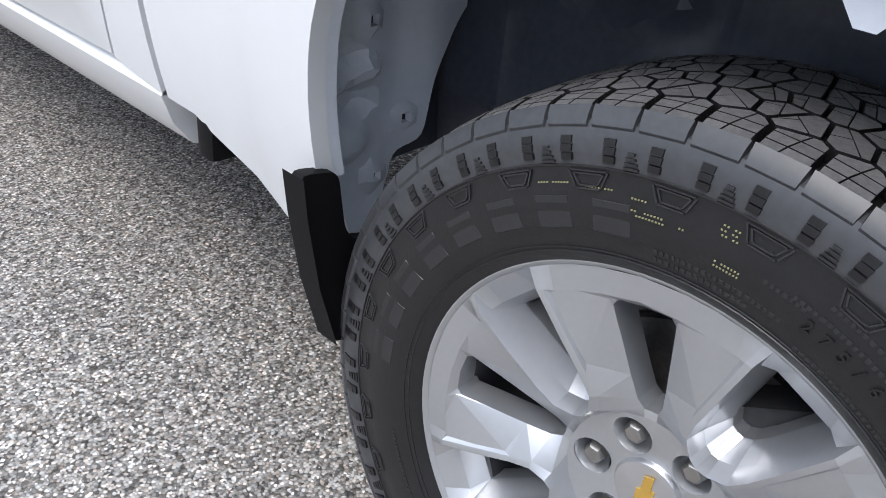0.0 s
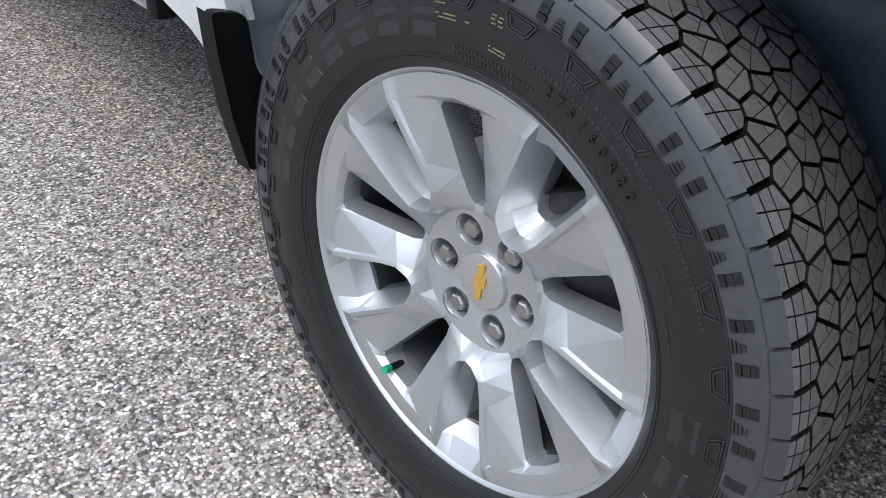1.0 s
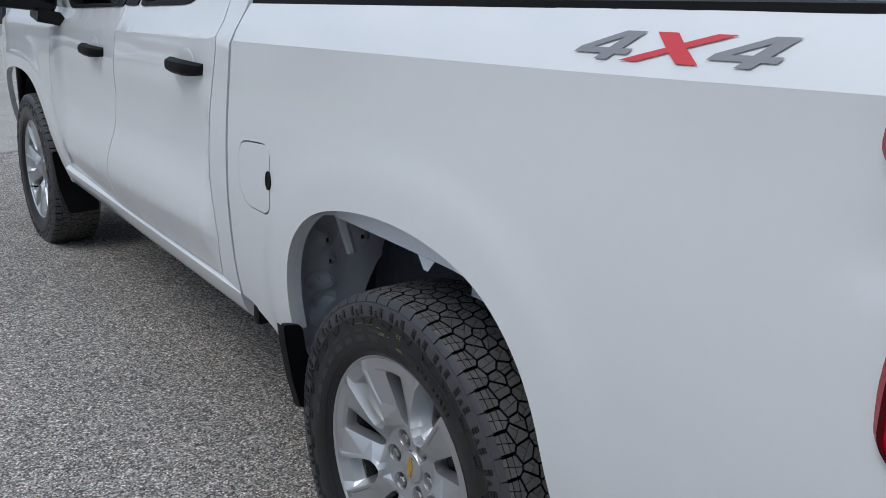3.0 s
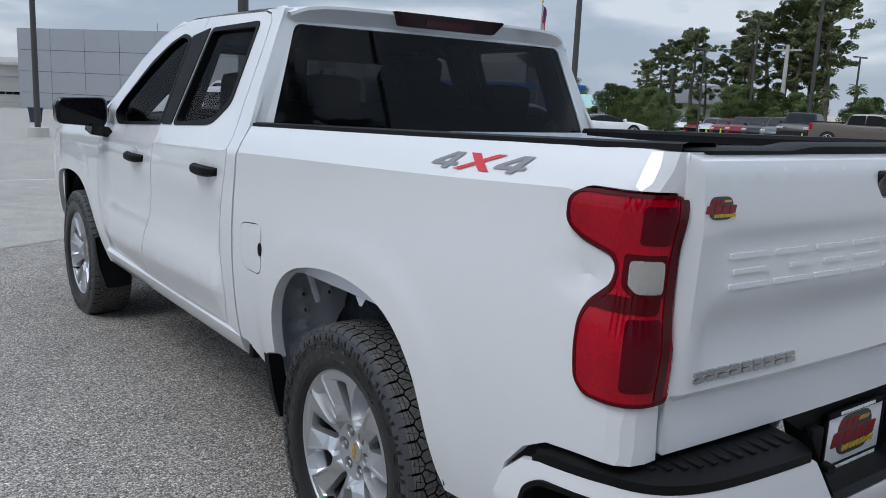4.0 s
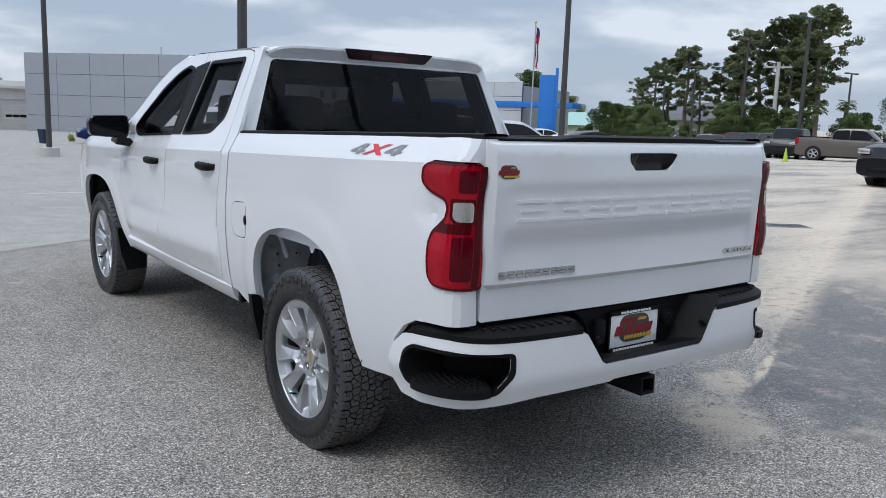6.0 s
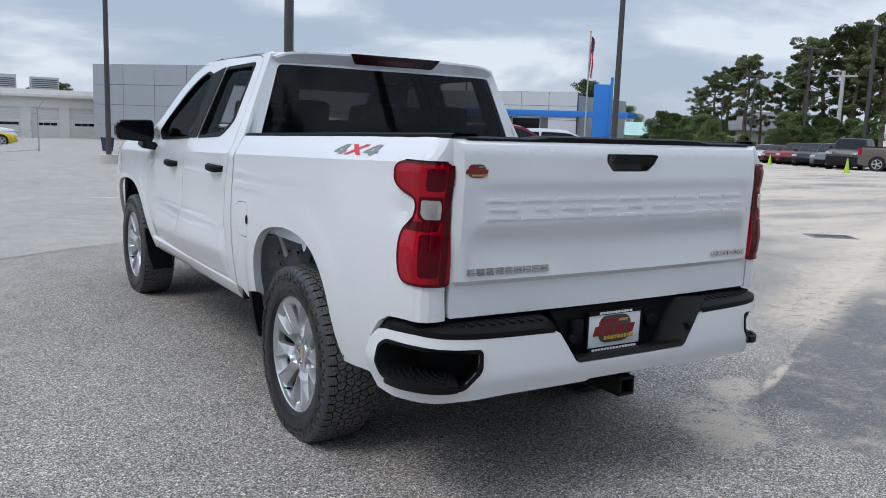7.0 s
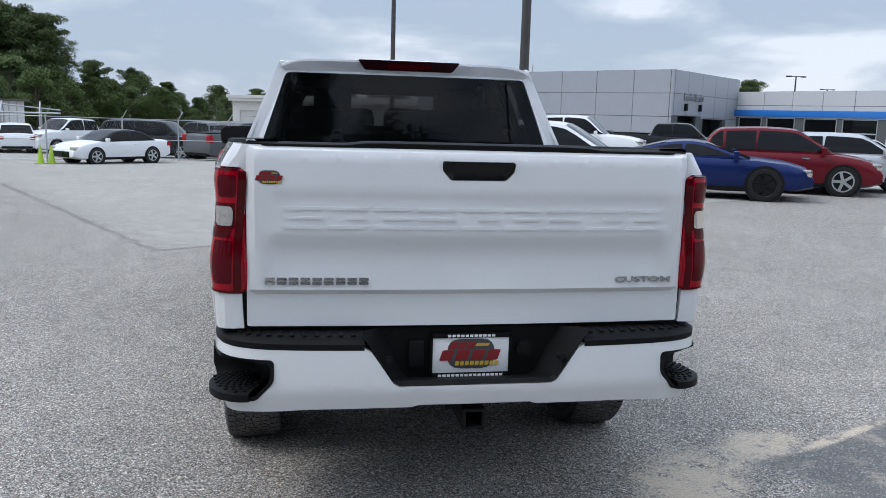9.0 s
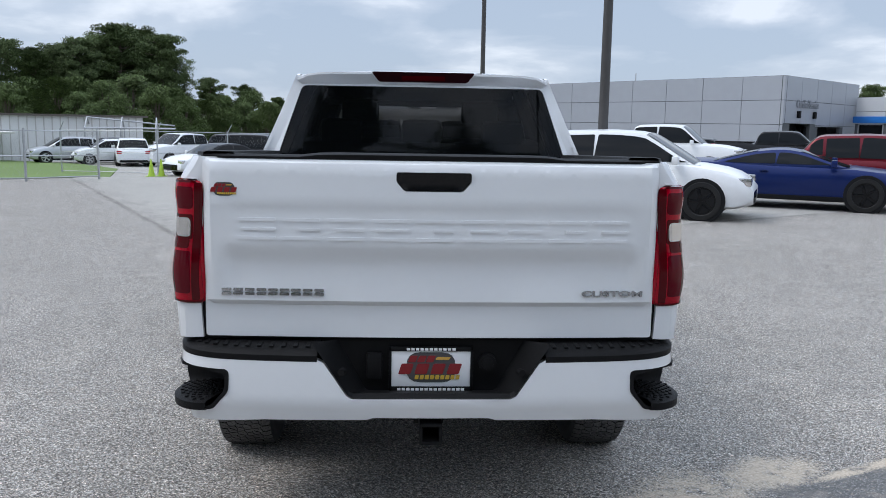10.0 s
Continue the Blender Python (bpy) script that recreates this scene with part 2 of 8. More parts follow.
M_CHROME = mat("chrome", (0.75, 0.76, 0.78), 0.12, metal=1.0)
M_NUT = mat("nut_steel", (0.42, 0.41, 0.39), 0.28, metal=1.0, var=0.15, var_scale=40)
M_STEEL = mat("raw_steel", (0.3, 0.29, 0.28), 0.4, metal=0.9, var=0.3, var_scale=12)
M_GOLD = mat("gold_emblem", (0.62, 0.37, 0.07), 0.28, metal=0.5, coat=0.5)
M_TINT = mat("tinted_glass", (0.002, 0.0025, 0.003), 0.01, spec=0.16, alpha=0.90)
M_GLASS = mat("windshield_glass", (0.01, 0.012, 0.012), 0.02, spec=0.4, alpha=0.3)
M_REDLENS = mat("red_lens", (0.34, 0.0, 0.010), 0.06, coat=0.45, spec=0.12, var=0.35, var_scale=9)
M_DARKRED = mat("dark_red_lens", (0.07, 0.0005, 0.003), 0.12, coat=0.1, spec=0.2)
M_MIDRED = mat("deep_red_lens", (0.085, 0.0, 0.005), 0.12, coat=0.16, spec=0.15)
M_BADGE = mat("badge_chrome", (0.5, 0.505, 0.52), 0.2, metal=1.0)
M_CLEARLENS = mat("clear_lens", (0.66, 0.64, 0.62), 0.2, metal=0.9, coat=0.3)
M_DECALGREY = mat("grey_decal", (0.23, 0.235, 0.25), 0.5)
M_DECALRED = mat("red_decal", (0.62, 0.035, 0.05), 0.45)
M_SEAT = mat("seat_cloth", (0.009, 0.009, 0.0095), 0.85, var=0.25, var_scale=20, bump=0.3)
M_WHITEPLATE = mat("plate_white", (0.8, 0.8, 0.8), 0.4)
M_BAR_RED = mat("badge_red", (0.22, 0.008, 0.012), 0.4)
M_BAR_YELLOW = mat("badge_yellow", (0.55, 0.36, 0.04), 0.4)
M_BAR_GREY = mat("badge_grey", (0.06, 0.06, 0.062), 0.4)
M_CARGLASS = mat("car_glass", (0.006, 0.007, 0.008), 0.04, spec=0.2)
M_LEAF = mat("pine_foliage", (0.074, 0.102, 0.040), 0.75, spec=0.15, var=0.35, var_scale=0.6, island=0.45)
M_LEAF3 = mat("open_pine_foliage", (0.115, 0.135, 0.065), 0.75, spec=0.15, var=0.35, var_scale=0.6, island=0.45)
M_LEAF2 = mat("broadleaf_foliage", (0.084, 0.116, 0.042), 0.75, spec=0.15, var=0.35, var_scale=0.5, island=0.45)
M_BARK = mat("bark", (0.12, 0.095, 0.075), 0.9, var=0.3, var_scale=6, bump=0.5, bump_scale=20)
M_GRASS = mat("grass", (0.11, 0.17, 0.035), 0.85, var=0.3, var_scale=1.2, bump=0.5, bump_scale=60)
M_POLE = mat("bronze_pole_paint", (0.05, 0.047, 0.045), 0.5, var=0.2, var_scale=4)
M_GALV = mat("galvanised_steel", (0.42, 0.43, 0.44), 0.45, metal=0.6, var=0.15, var_scale=9)
M_PANELGREY = mat("grey_wall_panel", (0.34, 0.355, 0.385), 0.4, metal=0.2, var=0.04, var_scale=1.5)
M_JOINT = mat("panel_joint", (0.08, 0.085, 0.09), 0.6)
M_CREAM = mat("pale_stucco", (0.62, 0.60, 0.56), 0.8, var=0.06, var_scale=1.2, bump=0.2)
M_BLUE = mat("blue_fascia", (0.02, 0.16, 0.5), 0.35, var=0.04)
M_CONC = mat("concrete", (0.48, 0.465, 0.44), 0.85, var=0.12, var_scale=2.5, bump=0.3)
M_CONE = mat("lime_cone", (0.36, 0.52, 0.045), 0.45)

# ---- mesh tools ----
from mathutils import geometry


def part(name, bm, material, parent, label="", smooth=True, sharp=32):
    """Links a bmesh as ONE mesh object under a thing or a part."""
    me = bpy.data.meshes.new(name)
    bm.normal_update()
    bm.to_mesh(me)
    bm.free()
    if smooth:
        me.polygons.foreach_set("use_smooth", [True] * len(me.polygons))
        me.set_sharp_from_angle(angle=radians(sharp))
    for mm in material if isinstance(material, (list, tuple)) else [material]:
        me.materials.append(mm)
    ob = new(name, me)
    if parent is not None:
        ob.parent = parent
    if label:
        tagged(ob, label)
    return ob


def thing(name, label, category, m=None, group="", kind=""):
    ob = new(name)
    ob.empty_display_size = 0.1
    if m is not None:
        ob.matrix_world = m
    return tagged(ob, label, category, group, kind)


def add_box(bm, lo, hi, bevel=0.0, m=None):
    """A box between two corners."""
    r = bmesh.ops.create_cube(bm, size=1)
    c = [(a + b) / 2 for a, b in zip(lo, hi)]
    s = [abs(b - a) for a, b in zip(lo, hi)]
    for v in r["verts"]:
        v.co = Vector((v.co.x * s[0] + c[0], v.co.y * s[1] + c[1], v.co.z * s[2] + c[2]))
        if m is not None:
            v.co = m @ v.co
    if bevel:
        es = list({e for v in r["verts"] for e in v.link_edges})
        bmesh.ops.bevel(bm, geom=es, offset=bevel, segments=2, profile=0.6, affect='EDGES')


def add_tube(bm, a, b, r1, r2=None, seg=12, caps=True):
    """A tapered rod from a to b."""
    r2 = r1 if r2 is None else r2
    a, b = Vector(a), Vector(b)
    q = (b - a).to_track_quat('Z', 'Y').to_matrix()
    rings = []
    for p, r in ((a, r1), (b, r2)):
        rings.append([bm.verts.new(p + q @ Vector((r * math.cos(i * math.tau / seg), r * math.sin(i * math.tau / seg), 0))) for i in range(seg)])
    for i in range(seg):
        j = (i + 1) % seg
        bm.faces.new((rings[0][i], rings[0][j], rings[1][j], rings[1][i]))
    if caps:
        bm.faces.new(rings[0][::-1])
        bm.faces.new(rings[1])


def add_rings(bm, rings, closed=True, caps=False, mat_index=0):
    """Skins a list of equal rings of points."""
    vs = [[bm.verts.new(p) for p in r] for r in rings]
    n = len(vs[0])
    for a, b in zip(vs, vs[1:]):
        for i in range(n if closed else n - 1):
            j = (i + 1) % n
            f = bm.faces.new((a[i], a[j], b[j], b[i]))
            f.material_index = mat_index
    if caps:
        bm.faces.new(vs[0][::-1]).material_index = mat_index
        bm.faces.new(vs[-1]).material_index = mat_index
    return vs


def dense(poly, step, closed=True):
    out = []
    n = len(poly)
    for i in range(n if closed else n - 1):
        a, b = Vector(poly[i]), Vector(poly[(i + 1) % n])
        k = max(1, int((b - a).length / step))
        out += [a.lerp(b, j / k) for j in range(k)]
    if not closed:
        out.append(Vector(poly[-1]))
    return out


def rounded(poly, r, seg=4):
    """A closed 2D outline with its corners rounded."""
    out = []
    n = len(poly)
    for i in range(n):
        p, a, b = Vector(poly[i]), Vector(poly[i - 1]), Vector(poly[(i + 1) % n])
        d1, d2 = a - p, b - p
        k = min(r, d1.length * 0.45, d2.length * 0.45)
        s, e = p + d1.normalized() * k, p + d2.normalized() * k
        for j in range(seg + 1):
            t = j / seg
            out.append(s * (1 - t) ** 2 + p * 2 * t * (1 - t) + e * t * t)
    return out


def inside(pt, poly):
    x, y = pt
    hit = False
    for i in range(len(poly)):
        (x1, y1), (x2, y2) = poly[i], poly[i - 1]
        if (y1 > y) != (y2 > y) and x < (x2 - x1) * (y - y1) / (y2 - y1) + x1:
            hit = not hit
    return hit


def panel(outline, holes, place, step=0.04, depth=0.02, back=None, lines=()):
    """A sheet over a 2D outline with holes, laid on the surface place(u, v); its rims turn in by depth along back(u, v)."""
    bm = bmesh.new()
    loops = [dense([tuple(p) for p in o], step) for o in [outline, *holes]]
    pts, edges = [], []
    for lp in loops:
        k = len(pts)
        pts += [Vector((p[0], p[1])) for p in lp]
        edges += [(k + i, k + (i + 1) % len(lp)) for i in range(len(lp))]
    for ln in lines:
        k = len(pts)
        ln = dense([tuple(p) for p in ln], step, False)
        pts += [Vector((p[0], p[1])) for p in ln]
        edges += [(k + i, k + i + 1) for i in range(len(ln) - 1)]
    us, vs = [p[0] for p in pts], [p[1] for p in pts]
    out_t = [tuple(p) for p in loops[0]]
    hole_t = [[tuple(p) for p in h] for h in loops[1:]]
    arr = np.array([tuple(p) for p in pts])
    u = min(us) + step * 0.5
    row = 0
    while u < max(us):
        v = min(vs) + step * (0.5 if row % 2 else 0.25)
        while v < max(vs):
            if inside((u, v), out_t) and not any(inside((u, v), h) for h in hole_t) and np.min(np.hypot(arr[:, 0] - u, arr[:, 1] - v)) > step * 0.45:
                pts.append(Vector((u, v)))
            v += step
        u += step * 0.9
        row += 1
    co, _, faces, _, _, _ = geometry.delaunay_2d_cdt(pts, edges, [], 0, 1e-6)
    verts = [bm.verts.new(place(c[0], c[1])) for c in co]
    for f in faces:
        c = sum((co[i] for i in f), Vector((0, 0))) / len(f)
        if inside(tuple(c), out_t) and not any(inside(tuple(c), h) for h in hole_t):
            try:
                bm.faces.new([verts[i] for i in f])
            except ValueError:
                pass
    for v in [v for v in bm.verts if not v.link_faces]:
        bm.verts.remove(v)
    if depth:
        rim = [e for e in bm.edges if len(e.link_faces) == 1]
        bm.normal_update()
        r = bmesh.ops.extrude_edge_only(bm, edges=rim)
        for v in [g for g in r["geom"] if isinstance(g, bmesh.types.BMVert)]:
            v.co += back(v.co) * depth
    return bm


def flip(bm):
    """The same mesh on the other side of the truck."""
    for v in bm.verts:
        v.co.x = -v.co.x
    bmesh.ops.reverse_faces(bm, faces=bm.faces[:])
    return bm


def word(text, size, depth, material, parent, m, name="lettering", shear=0.0, label="", bold=0.0):
    """Letters in the built-in font, turned into a mesh."""
    cu = bpy.data.curves.new(name, 'FONT')
    cu.body, cu.size, cu.extrude, cu.shear, cu.offset = text, size, depth, shear, bold
    cu.align_x, cu.align_y = 'CENTER', 'CENTER'
    cu.resolution_u = 3
    tmp = new(name, cu)
    me = bpy.data.meshes.new_from_object(tmp.evaluated_get(bpy.context.evaluated_depsgraph_get()))
    bpy.data.objects.remove(tmp)
    bpy.data.curves.remove(cu)
    me.materials.clear()
    me.materials.append(material)
    ob = new(name, me)
    ob.parent = parent
    ob.matrix_local = m
    if label:
        tagged(ob, label)
    return ob


def sstep(x, a, b):
    t = min(1.0, max(0.0, (x - a) / (b - a)))
    return t * t * (3 - 2 * t)


def word_on(text, size, material, parent, at, name="lettering", shear=0.0, label="", bold=0.0, stretch=1.0, depth=0.001):
    """Letters laid on a surface: at(u, v, w) gives the place of u along the line, v up, w outward."""
    ob = word(text, size, depth, material, parent, Matrix.Identity(4), name, shear, label, bold)
    for v in ob.data.vertices:
        v.co = at(v.co.x * stretch, v.co.y, v.co.z + depth)
    return ob

# ---- the pickup truck: x across, y towards its front, rear axle over the origin ----
truck = thing("pickup_truck", "white four-door pickup truck with black trim parked on asphalt", "truck")
HUB_Z, BASE = 0.407, 3.745
REAR_ARCH = [(0.44, 0.50), (0.450, 0.64), (0.443, 0.75), (0.422, 0.835), (0.376, 0.908), (0.298, 0.970), (0.195, 1.006), (0.06, 1.028), (-0.08, 1.032), (-0.21, 1.016),
             (-0.31, 0.985), (-0.385, 0.938), (-0.445, 0.872), (-0.484, 0.790), (-0.504, 0.71), (-0.524, 0.63), (-0.545, 0.55)]
FRONT_ARCH = [(2.90, 0.51), (2.99, 0.60), (3.07, 0.72), (3.15, 0.83), (3.25, 0.915), (3.38, 0.97), (3.55, 0.995), (3.75, 0.995), (3.95, 0.97), (4.10, 0.91), (4.2, 0.82), (4.27, 0.7), (4.3, 0.58)]


def curve(pts, n=64):
    """A smooth run through a few points."""
    p = np.array(pts, float)
    for _ in range(2):
        q = [p[0]]
        for a, b in zip(p, p[1:]):
            q += [a * 0.75 + b * 0.25, a * 0.25 + b * 0.75]
        q.append(p[-1])
        p = np.array(q)
    s = np.concatenate([[0], np.cumsum(np.hypot(*np.diff(p, axis=0).T))])
    t = np.linspace(0, s[-1], n)
    return np.stack([np.interp(t, s, p[:, 0]), np.interp(t, s, p[:, 1])], 1)


ARCH_R, ARCH_F = curve(REAR_ARCH, 60), curve(FRONT_ARCH, 60)
PROF_Z = np.array([0.48, 0.55, 0.62, 0.70, 0.80, 0.92, 1.05, 1.15, 1.25, 1.33, 1.40])
PROF_X = np.array([0.965, 0.985, 1.003, 1.017, 1.028, 1.036, 1.036, 1.031, 1.023, 1.017, 1.014])
_fz = np.linspace(0.46, 1.42, 193)
_fx = np.interp(_fz, PROF_Z, PROF_X)
for _ in range(3):
    _fx = np.convolve(np.pad(_fx, 6, mode="edge"), np.ones(13) / 13, "valid")


def crease(y):
    return 1.365 - 0.034 * y


def fold(y):
    return 0.80 - 0.032 * y


def rail(y):
    return 1.462 - 0.030 * y


def side_x(y, z, flares=True):
    """Half the truck's width at (y, z), below the windows."""
    zc = crease(y)
    x = float(np.interp(min(z, zc), _fz, _fx))
    if z > zc - 0.012:
        k = max(0.0, z - zc)
        x -= 0.50 * k + 0.9 * k * k
    x -= 0.045 * sstep(y, 1.6, 3.7)
    if 0.928 < y < 3.0 and z < zc:
        # pressed flank of the doors: hollow above, a sharp fold low down
        k = 1 - sstep(y, 2.6, 2.95)
        zr = fold(y)
        x += k * (-0.016 * (1 - sstep(abs(z - 1.0), 0.05, 0.20)) + 0.026 * max(0.0, 1 - (z - zr) / 0.22 if z > zr else 1 - (zr - z) / 0.12))
    if y < -0.9:
        x -= 0.013 * math.exp(-((y + 0.995) / 0.055) ** 2 - ((z - 1.215) / 0.032) ** 2)
    if y < -0.40:
        x -= 0.072 * sstep(-y, 0.40, 1.15)
    if y > 3.9:
        x -= 0.10 * sstep(y, 3.9, 4.75)
    if flares:
        for arch, amount in ((ARCH_R, 0.007), (ARCH_F, 0.010)):
            if abs(y - arch[:, 0].mean()) < 0.95 and z < 1.3:
                d = float(np.min(np.hypot(arch[:, 0] - y, arch[:, 1] - z)))
                x += amount * (1 - sstep(d, 0.095, 0.15))
    return x


def cab_x(z):
    """Half the cab's width above the belt."""
    return 0.985 - (z - 1.38) * 0.42


def side_any(y, z):
    zb = crease(y) + 0.045
    a, b = side_x(y, min(z, zb + 0.02)), cab_x(z)
    k = sstep(z, zb - 0.03, zb + 0.03)
    return a * (1 - k) + min(a, b) * k


def inward(co):
    return Vector((1 if co.x < 0 else -1, 0, 0))


def both(name, make, material, label=""):
    """The same part on both sides; returns the two."""
    return part(name, make(), material, truck, label, sharp=24), part(name, flip(make()), material, truck, label, sharp=24)


# bed sides, wrapped round the rear corners
R_C, Y_C = 0.07, -1.085


def bed_place(u, z):
    if u >= Y_C:
        return Vector((-side_x(u, z), u, z))
    x = side_x(Y_C, z)
    th = (Y_C - u) / R_C
    if th < math.pi / 2:
        return Vector((-(x - R_C + R_C * math.cos(th)), Y_C - R_C * math.sin(th), z))
    return Vector((-(x - R_C) + (th - math.pi / 2) * R_C, Y_C - R_C, z))


def corner_u(x_abs, z):
    """The wrapped coordinate of a place on the rear face."""
    return Y_C - R_C * math.pi / 2 - (side_x(Y_C, z) - R_C - x_abs)


def lamp_outline(grow=0.0):
    g = grow
    pts = [(corner_u(0.848 - g * 0.2, 1.42), 1.404 + g), (-0.985, 1.404 + g), (-0.952 + g, 1.385 + g * 0.4), (-0.948 + g, 1.325 - g * 0.3), (-0.985 + g, 1.297 - g), (-1.075 + g, 1.272 - g), (-1.088 + g, 1.245),
           (-1.08 + g, 1.205 + g), (-1.022 + g, 1.155 + g), (-1.010 + g, 1.12), (-1.013 + g, 0.985), (-1.04 + g * 0.6, 0.955 - g), (corner_u(0.845 - g * 0.2, 0.96), 0.952 - g)]
    return rounded(pts, 0.022, 4)


def bed_side():
    top = [(y, rail(y)) for y in np.linspace(0.785, Y_C, 14)]
    u_end = corner_u(0.851, 1.2)
    top += [(corner_u(0.90, 1.48), 1.492), (u_end, 1.492)]
    low = [(u_end, 0.818), (Y_C, 0.812), (-1.0, 0.806), (-0.93, 0.80), (-0.86, 0.765), (-0.80, 0.70), (-0.765, 0.62), (-0.765, 0.52)]
    arch = [tuple(p) for p in ARCH_R[::-1]]
    low += [(-0.56, 0.52)] + arch[1:] + [(0.53, 0.512), (0.60, 0.552), (0.69, 0.585), (0.72, 0.60), (0.785, 0.602)]
    fuel = rounded([(0.712, 1.085), (0.520, 1.1), (0.520, 0.925), (0.545, 0.908), (0.665, 0.908), (0.712, 0.955)], 0.05)
    return panel(top + low, [lamp_outline(0.006), fuel], bed_place, 0.035, 0.025, lambda c: Vector((0, 1, 0)) if c.y < Y_C - R_C * 0.9 else inward(c), [[(y, crease(y) + d) for y in np.linspace(0.77, -0.93, 12)] for d in (-0.012, 0.0)])


for bm in (bed_side(), flip(bed_side())):
    part("bed_side", bm, M_WHITE, truck, "white cargo bed side", sharp=17)


def fuel_door():
    out = rounded([(0.708, 1.081), (0.524, 1.096), (0.524, 1.03), (0.524, 0.929), (0.549, 0.912), (0.661, 0.912), (0.708, 0.959)], 0.048)
    bm = panel(out, [], lambda y, z: Vector((-side_x(y, z) - 0.0012, y, z)), 0.03, 0.015, inward)
    return bm


part("fuel_door", fuel_door(), M_WHITE, truck, "white fuel filler door")
bm = bmesh.new()
add_rings(bm, [[Vector((-side_x(0.53, 1.005) - dx, 0.528 + s * 0.014 * math.cos(a), 1.005 + s * 0.025 * math.sin(a))) for a in np.linspace(0, math.tau, 14)[:-1]] for dx, s in ((-0.01, 1.0), (0.004, 1.0), (0.002, 0.6))], caps=True)
part("fuel_door_latch", bm, M_BLACK, truck, "black finger notch")

# tail lamps
def lamp_skin(u, z, off):
    """The lens surface: two full lobes, hollow between them."""
    lobe = max(math.exp(-((z - 1.365) / 0.055) ** 2), math.exp(-((z - 1.06) / 0.085) ** 2))
    o = 0.005 + 0.011 * lobe + off
    th = min(1.0, max(0.0, (Y_C + 0.02 - u) / (R_C * math.pi / 2))) * math.pi / 2
    return bed_place(u, z) + Vector((-o * math.cos(th), -o * math.sin(th), 0))


def lamp():
    return panel(lamp_outline(), [], lambda u, z: lamp_skin(u, z, 0.0), 0.018, 0.05, lambda c: Vector((0.6 if c.x < 0 else -0.6, 0.6, 0)))


def lamp_bits(side):
    """The darker band, the lit segments and the clear reversing lens in front of the red housing."""
    f = 1 if side < 0 else -1
    lens = part("tail_lamp", lamp() if side < 0 else flip(lamp()), M_REDLENS, truck, "red tail lamp lens")

    def strip(pts, off, material, name, label, st=0.015, ribs=0.0):
        b = panel(pts, [], lambda u, z: lamp_skin(u, z, off + (ribs * math.sin(u * 785) if ribs else 0.0)), st, 0.004, lambda c: Vector((0.5 if c.x < 0 else -0.5, 0.8, 0)))
        if side > 0:
            flip(b)
        return part(name, b, material, lens, label)
    e = corner_u(0.848, 1.2)
    strip(rounded([(e + 0.006, 1.396), (e + 0.034, 1.396), (e + 0.034, 0.96), (e + 0.006, 0.96)], 0.006), 0.002, M_DARKRED, "dark_edge", "dark red lamp edge")
    strip(rounded([(e + 0.052, 1.268), (e + 0.118, 1.268), (e + 0.118, 1.215), (e + 0.10, 1.198), (e + 0.045, 1.198), (e + 0.045, 1.25)], 0.01), 0.003, M_CLEARLENS, "reversing_lens", "clear ribbed reversing lens", 0.004, 0.0008)
    strip(rounded([(e + 0.040, 1.280), (e + 0.13, 1.280), (e + 0.13, 1.21), (e + 0.105, 1.188), (e + 0.036, 1.188)], 0.008), 0.0012, M_DARKRED, "lens_surround", "dark red surround")
    strip(rounded([(e + 0.045, 1.19), (e + 0.15, 1.19), (e + 0.205, 1.155), (e + 0.05, 1.155)], 0.01), 0.002, M_DARKRED, "dark_band", "dark red band")
    strip(rounded([(e + 0.040, 1.382), (e + 0.105, 1.382), (e + 0.105, 1.30), (e + 0.040, 1.30)], 0.012), 0.0015, M_MIDRED, "inner_lens", "deep red inner lens")
    strip(rounded([(e + 0.040, 1.145), (e + 0.112, 1.145), (e + 0.112, 0.985), (e + 0.040, 0.985)], 0.012), 0.0015, M_MIDRED, "inner_lens", "deep red inner lens")
    ring = panel(lamp_outline(0.001), [lamp_outline(-0.006)], lambda u, z: lamp_skin(u, z, 0.0022), 0.018, 0.0)
    if side > 0:
        flip(ring)
    part("lens_edge", ring, M_DARKRED, lens, "dark red lens edge")


lamp_bits(-1)
lamp_bits(1)

# tailgate
def gate_y(x, z):
    y = -1.152 - 0.026 * (1 - (x / 0.85) ** 2)
    o = float(np.interp(z, [0.82, 0.946, 0.966, 1.0, 1.07, 1.11, 1.15, 1.175, 1.30, 1.335, 1.45, 1.475, 1.495], [0.004, 0.0, 0.020, 0.016, 0.009, 0.009, 0.024, 0.035, 0.029, 0.036, 0.026, 0.016, -0.012]))
    if 0.97 < z < 1.32:
        flat = float(np.interp(z, [0.966, 1.0, 1.335], [0.020, 0.021, 0.036]))
        lim = 0.785 if z < 1.2 else 0.785
        k = 1 - sstep(abs(x), 0.735 - 0.25 * max(0, z - 1.17) , lim)
        o = flat * (1 - k) + o * k
    e = sstep(abs(x), 0.822, 0.843)
    return y - o * (1 - e) - 0.006 * e


def gate_at(x, z, off=0.0):
    return Vector((x, gate_y(x, z) - off, z))


def tailgate():
    out = rounded([(-0.843, 0.825), (0.843, 0.825), (0.843, 1.492), (-0.843, 1.492)], 0.012)
    hand = rounded([(-0.137, 1.412), (-0.106, 1.377), (0.106, 1.377), (0.137, 1.412), (0.137, 1.447), (-0.137, 1.447)], 0.009)
    return panel(out, [hand], gate_at, 0.022, 0.03, lambda c: Vector((0, 1, 0)), [[(x, z) for x in np.linspace(-0.835, 0.835, 8)] for z in (0.946, 0.966, 1.45, 1.475)])


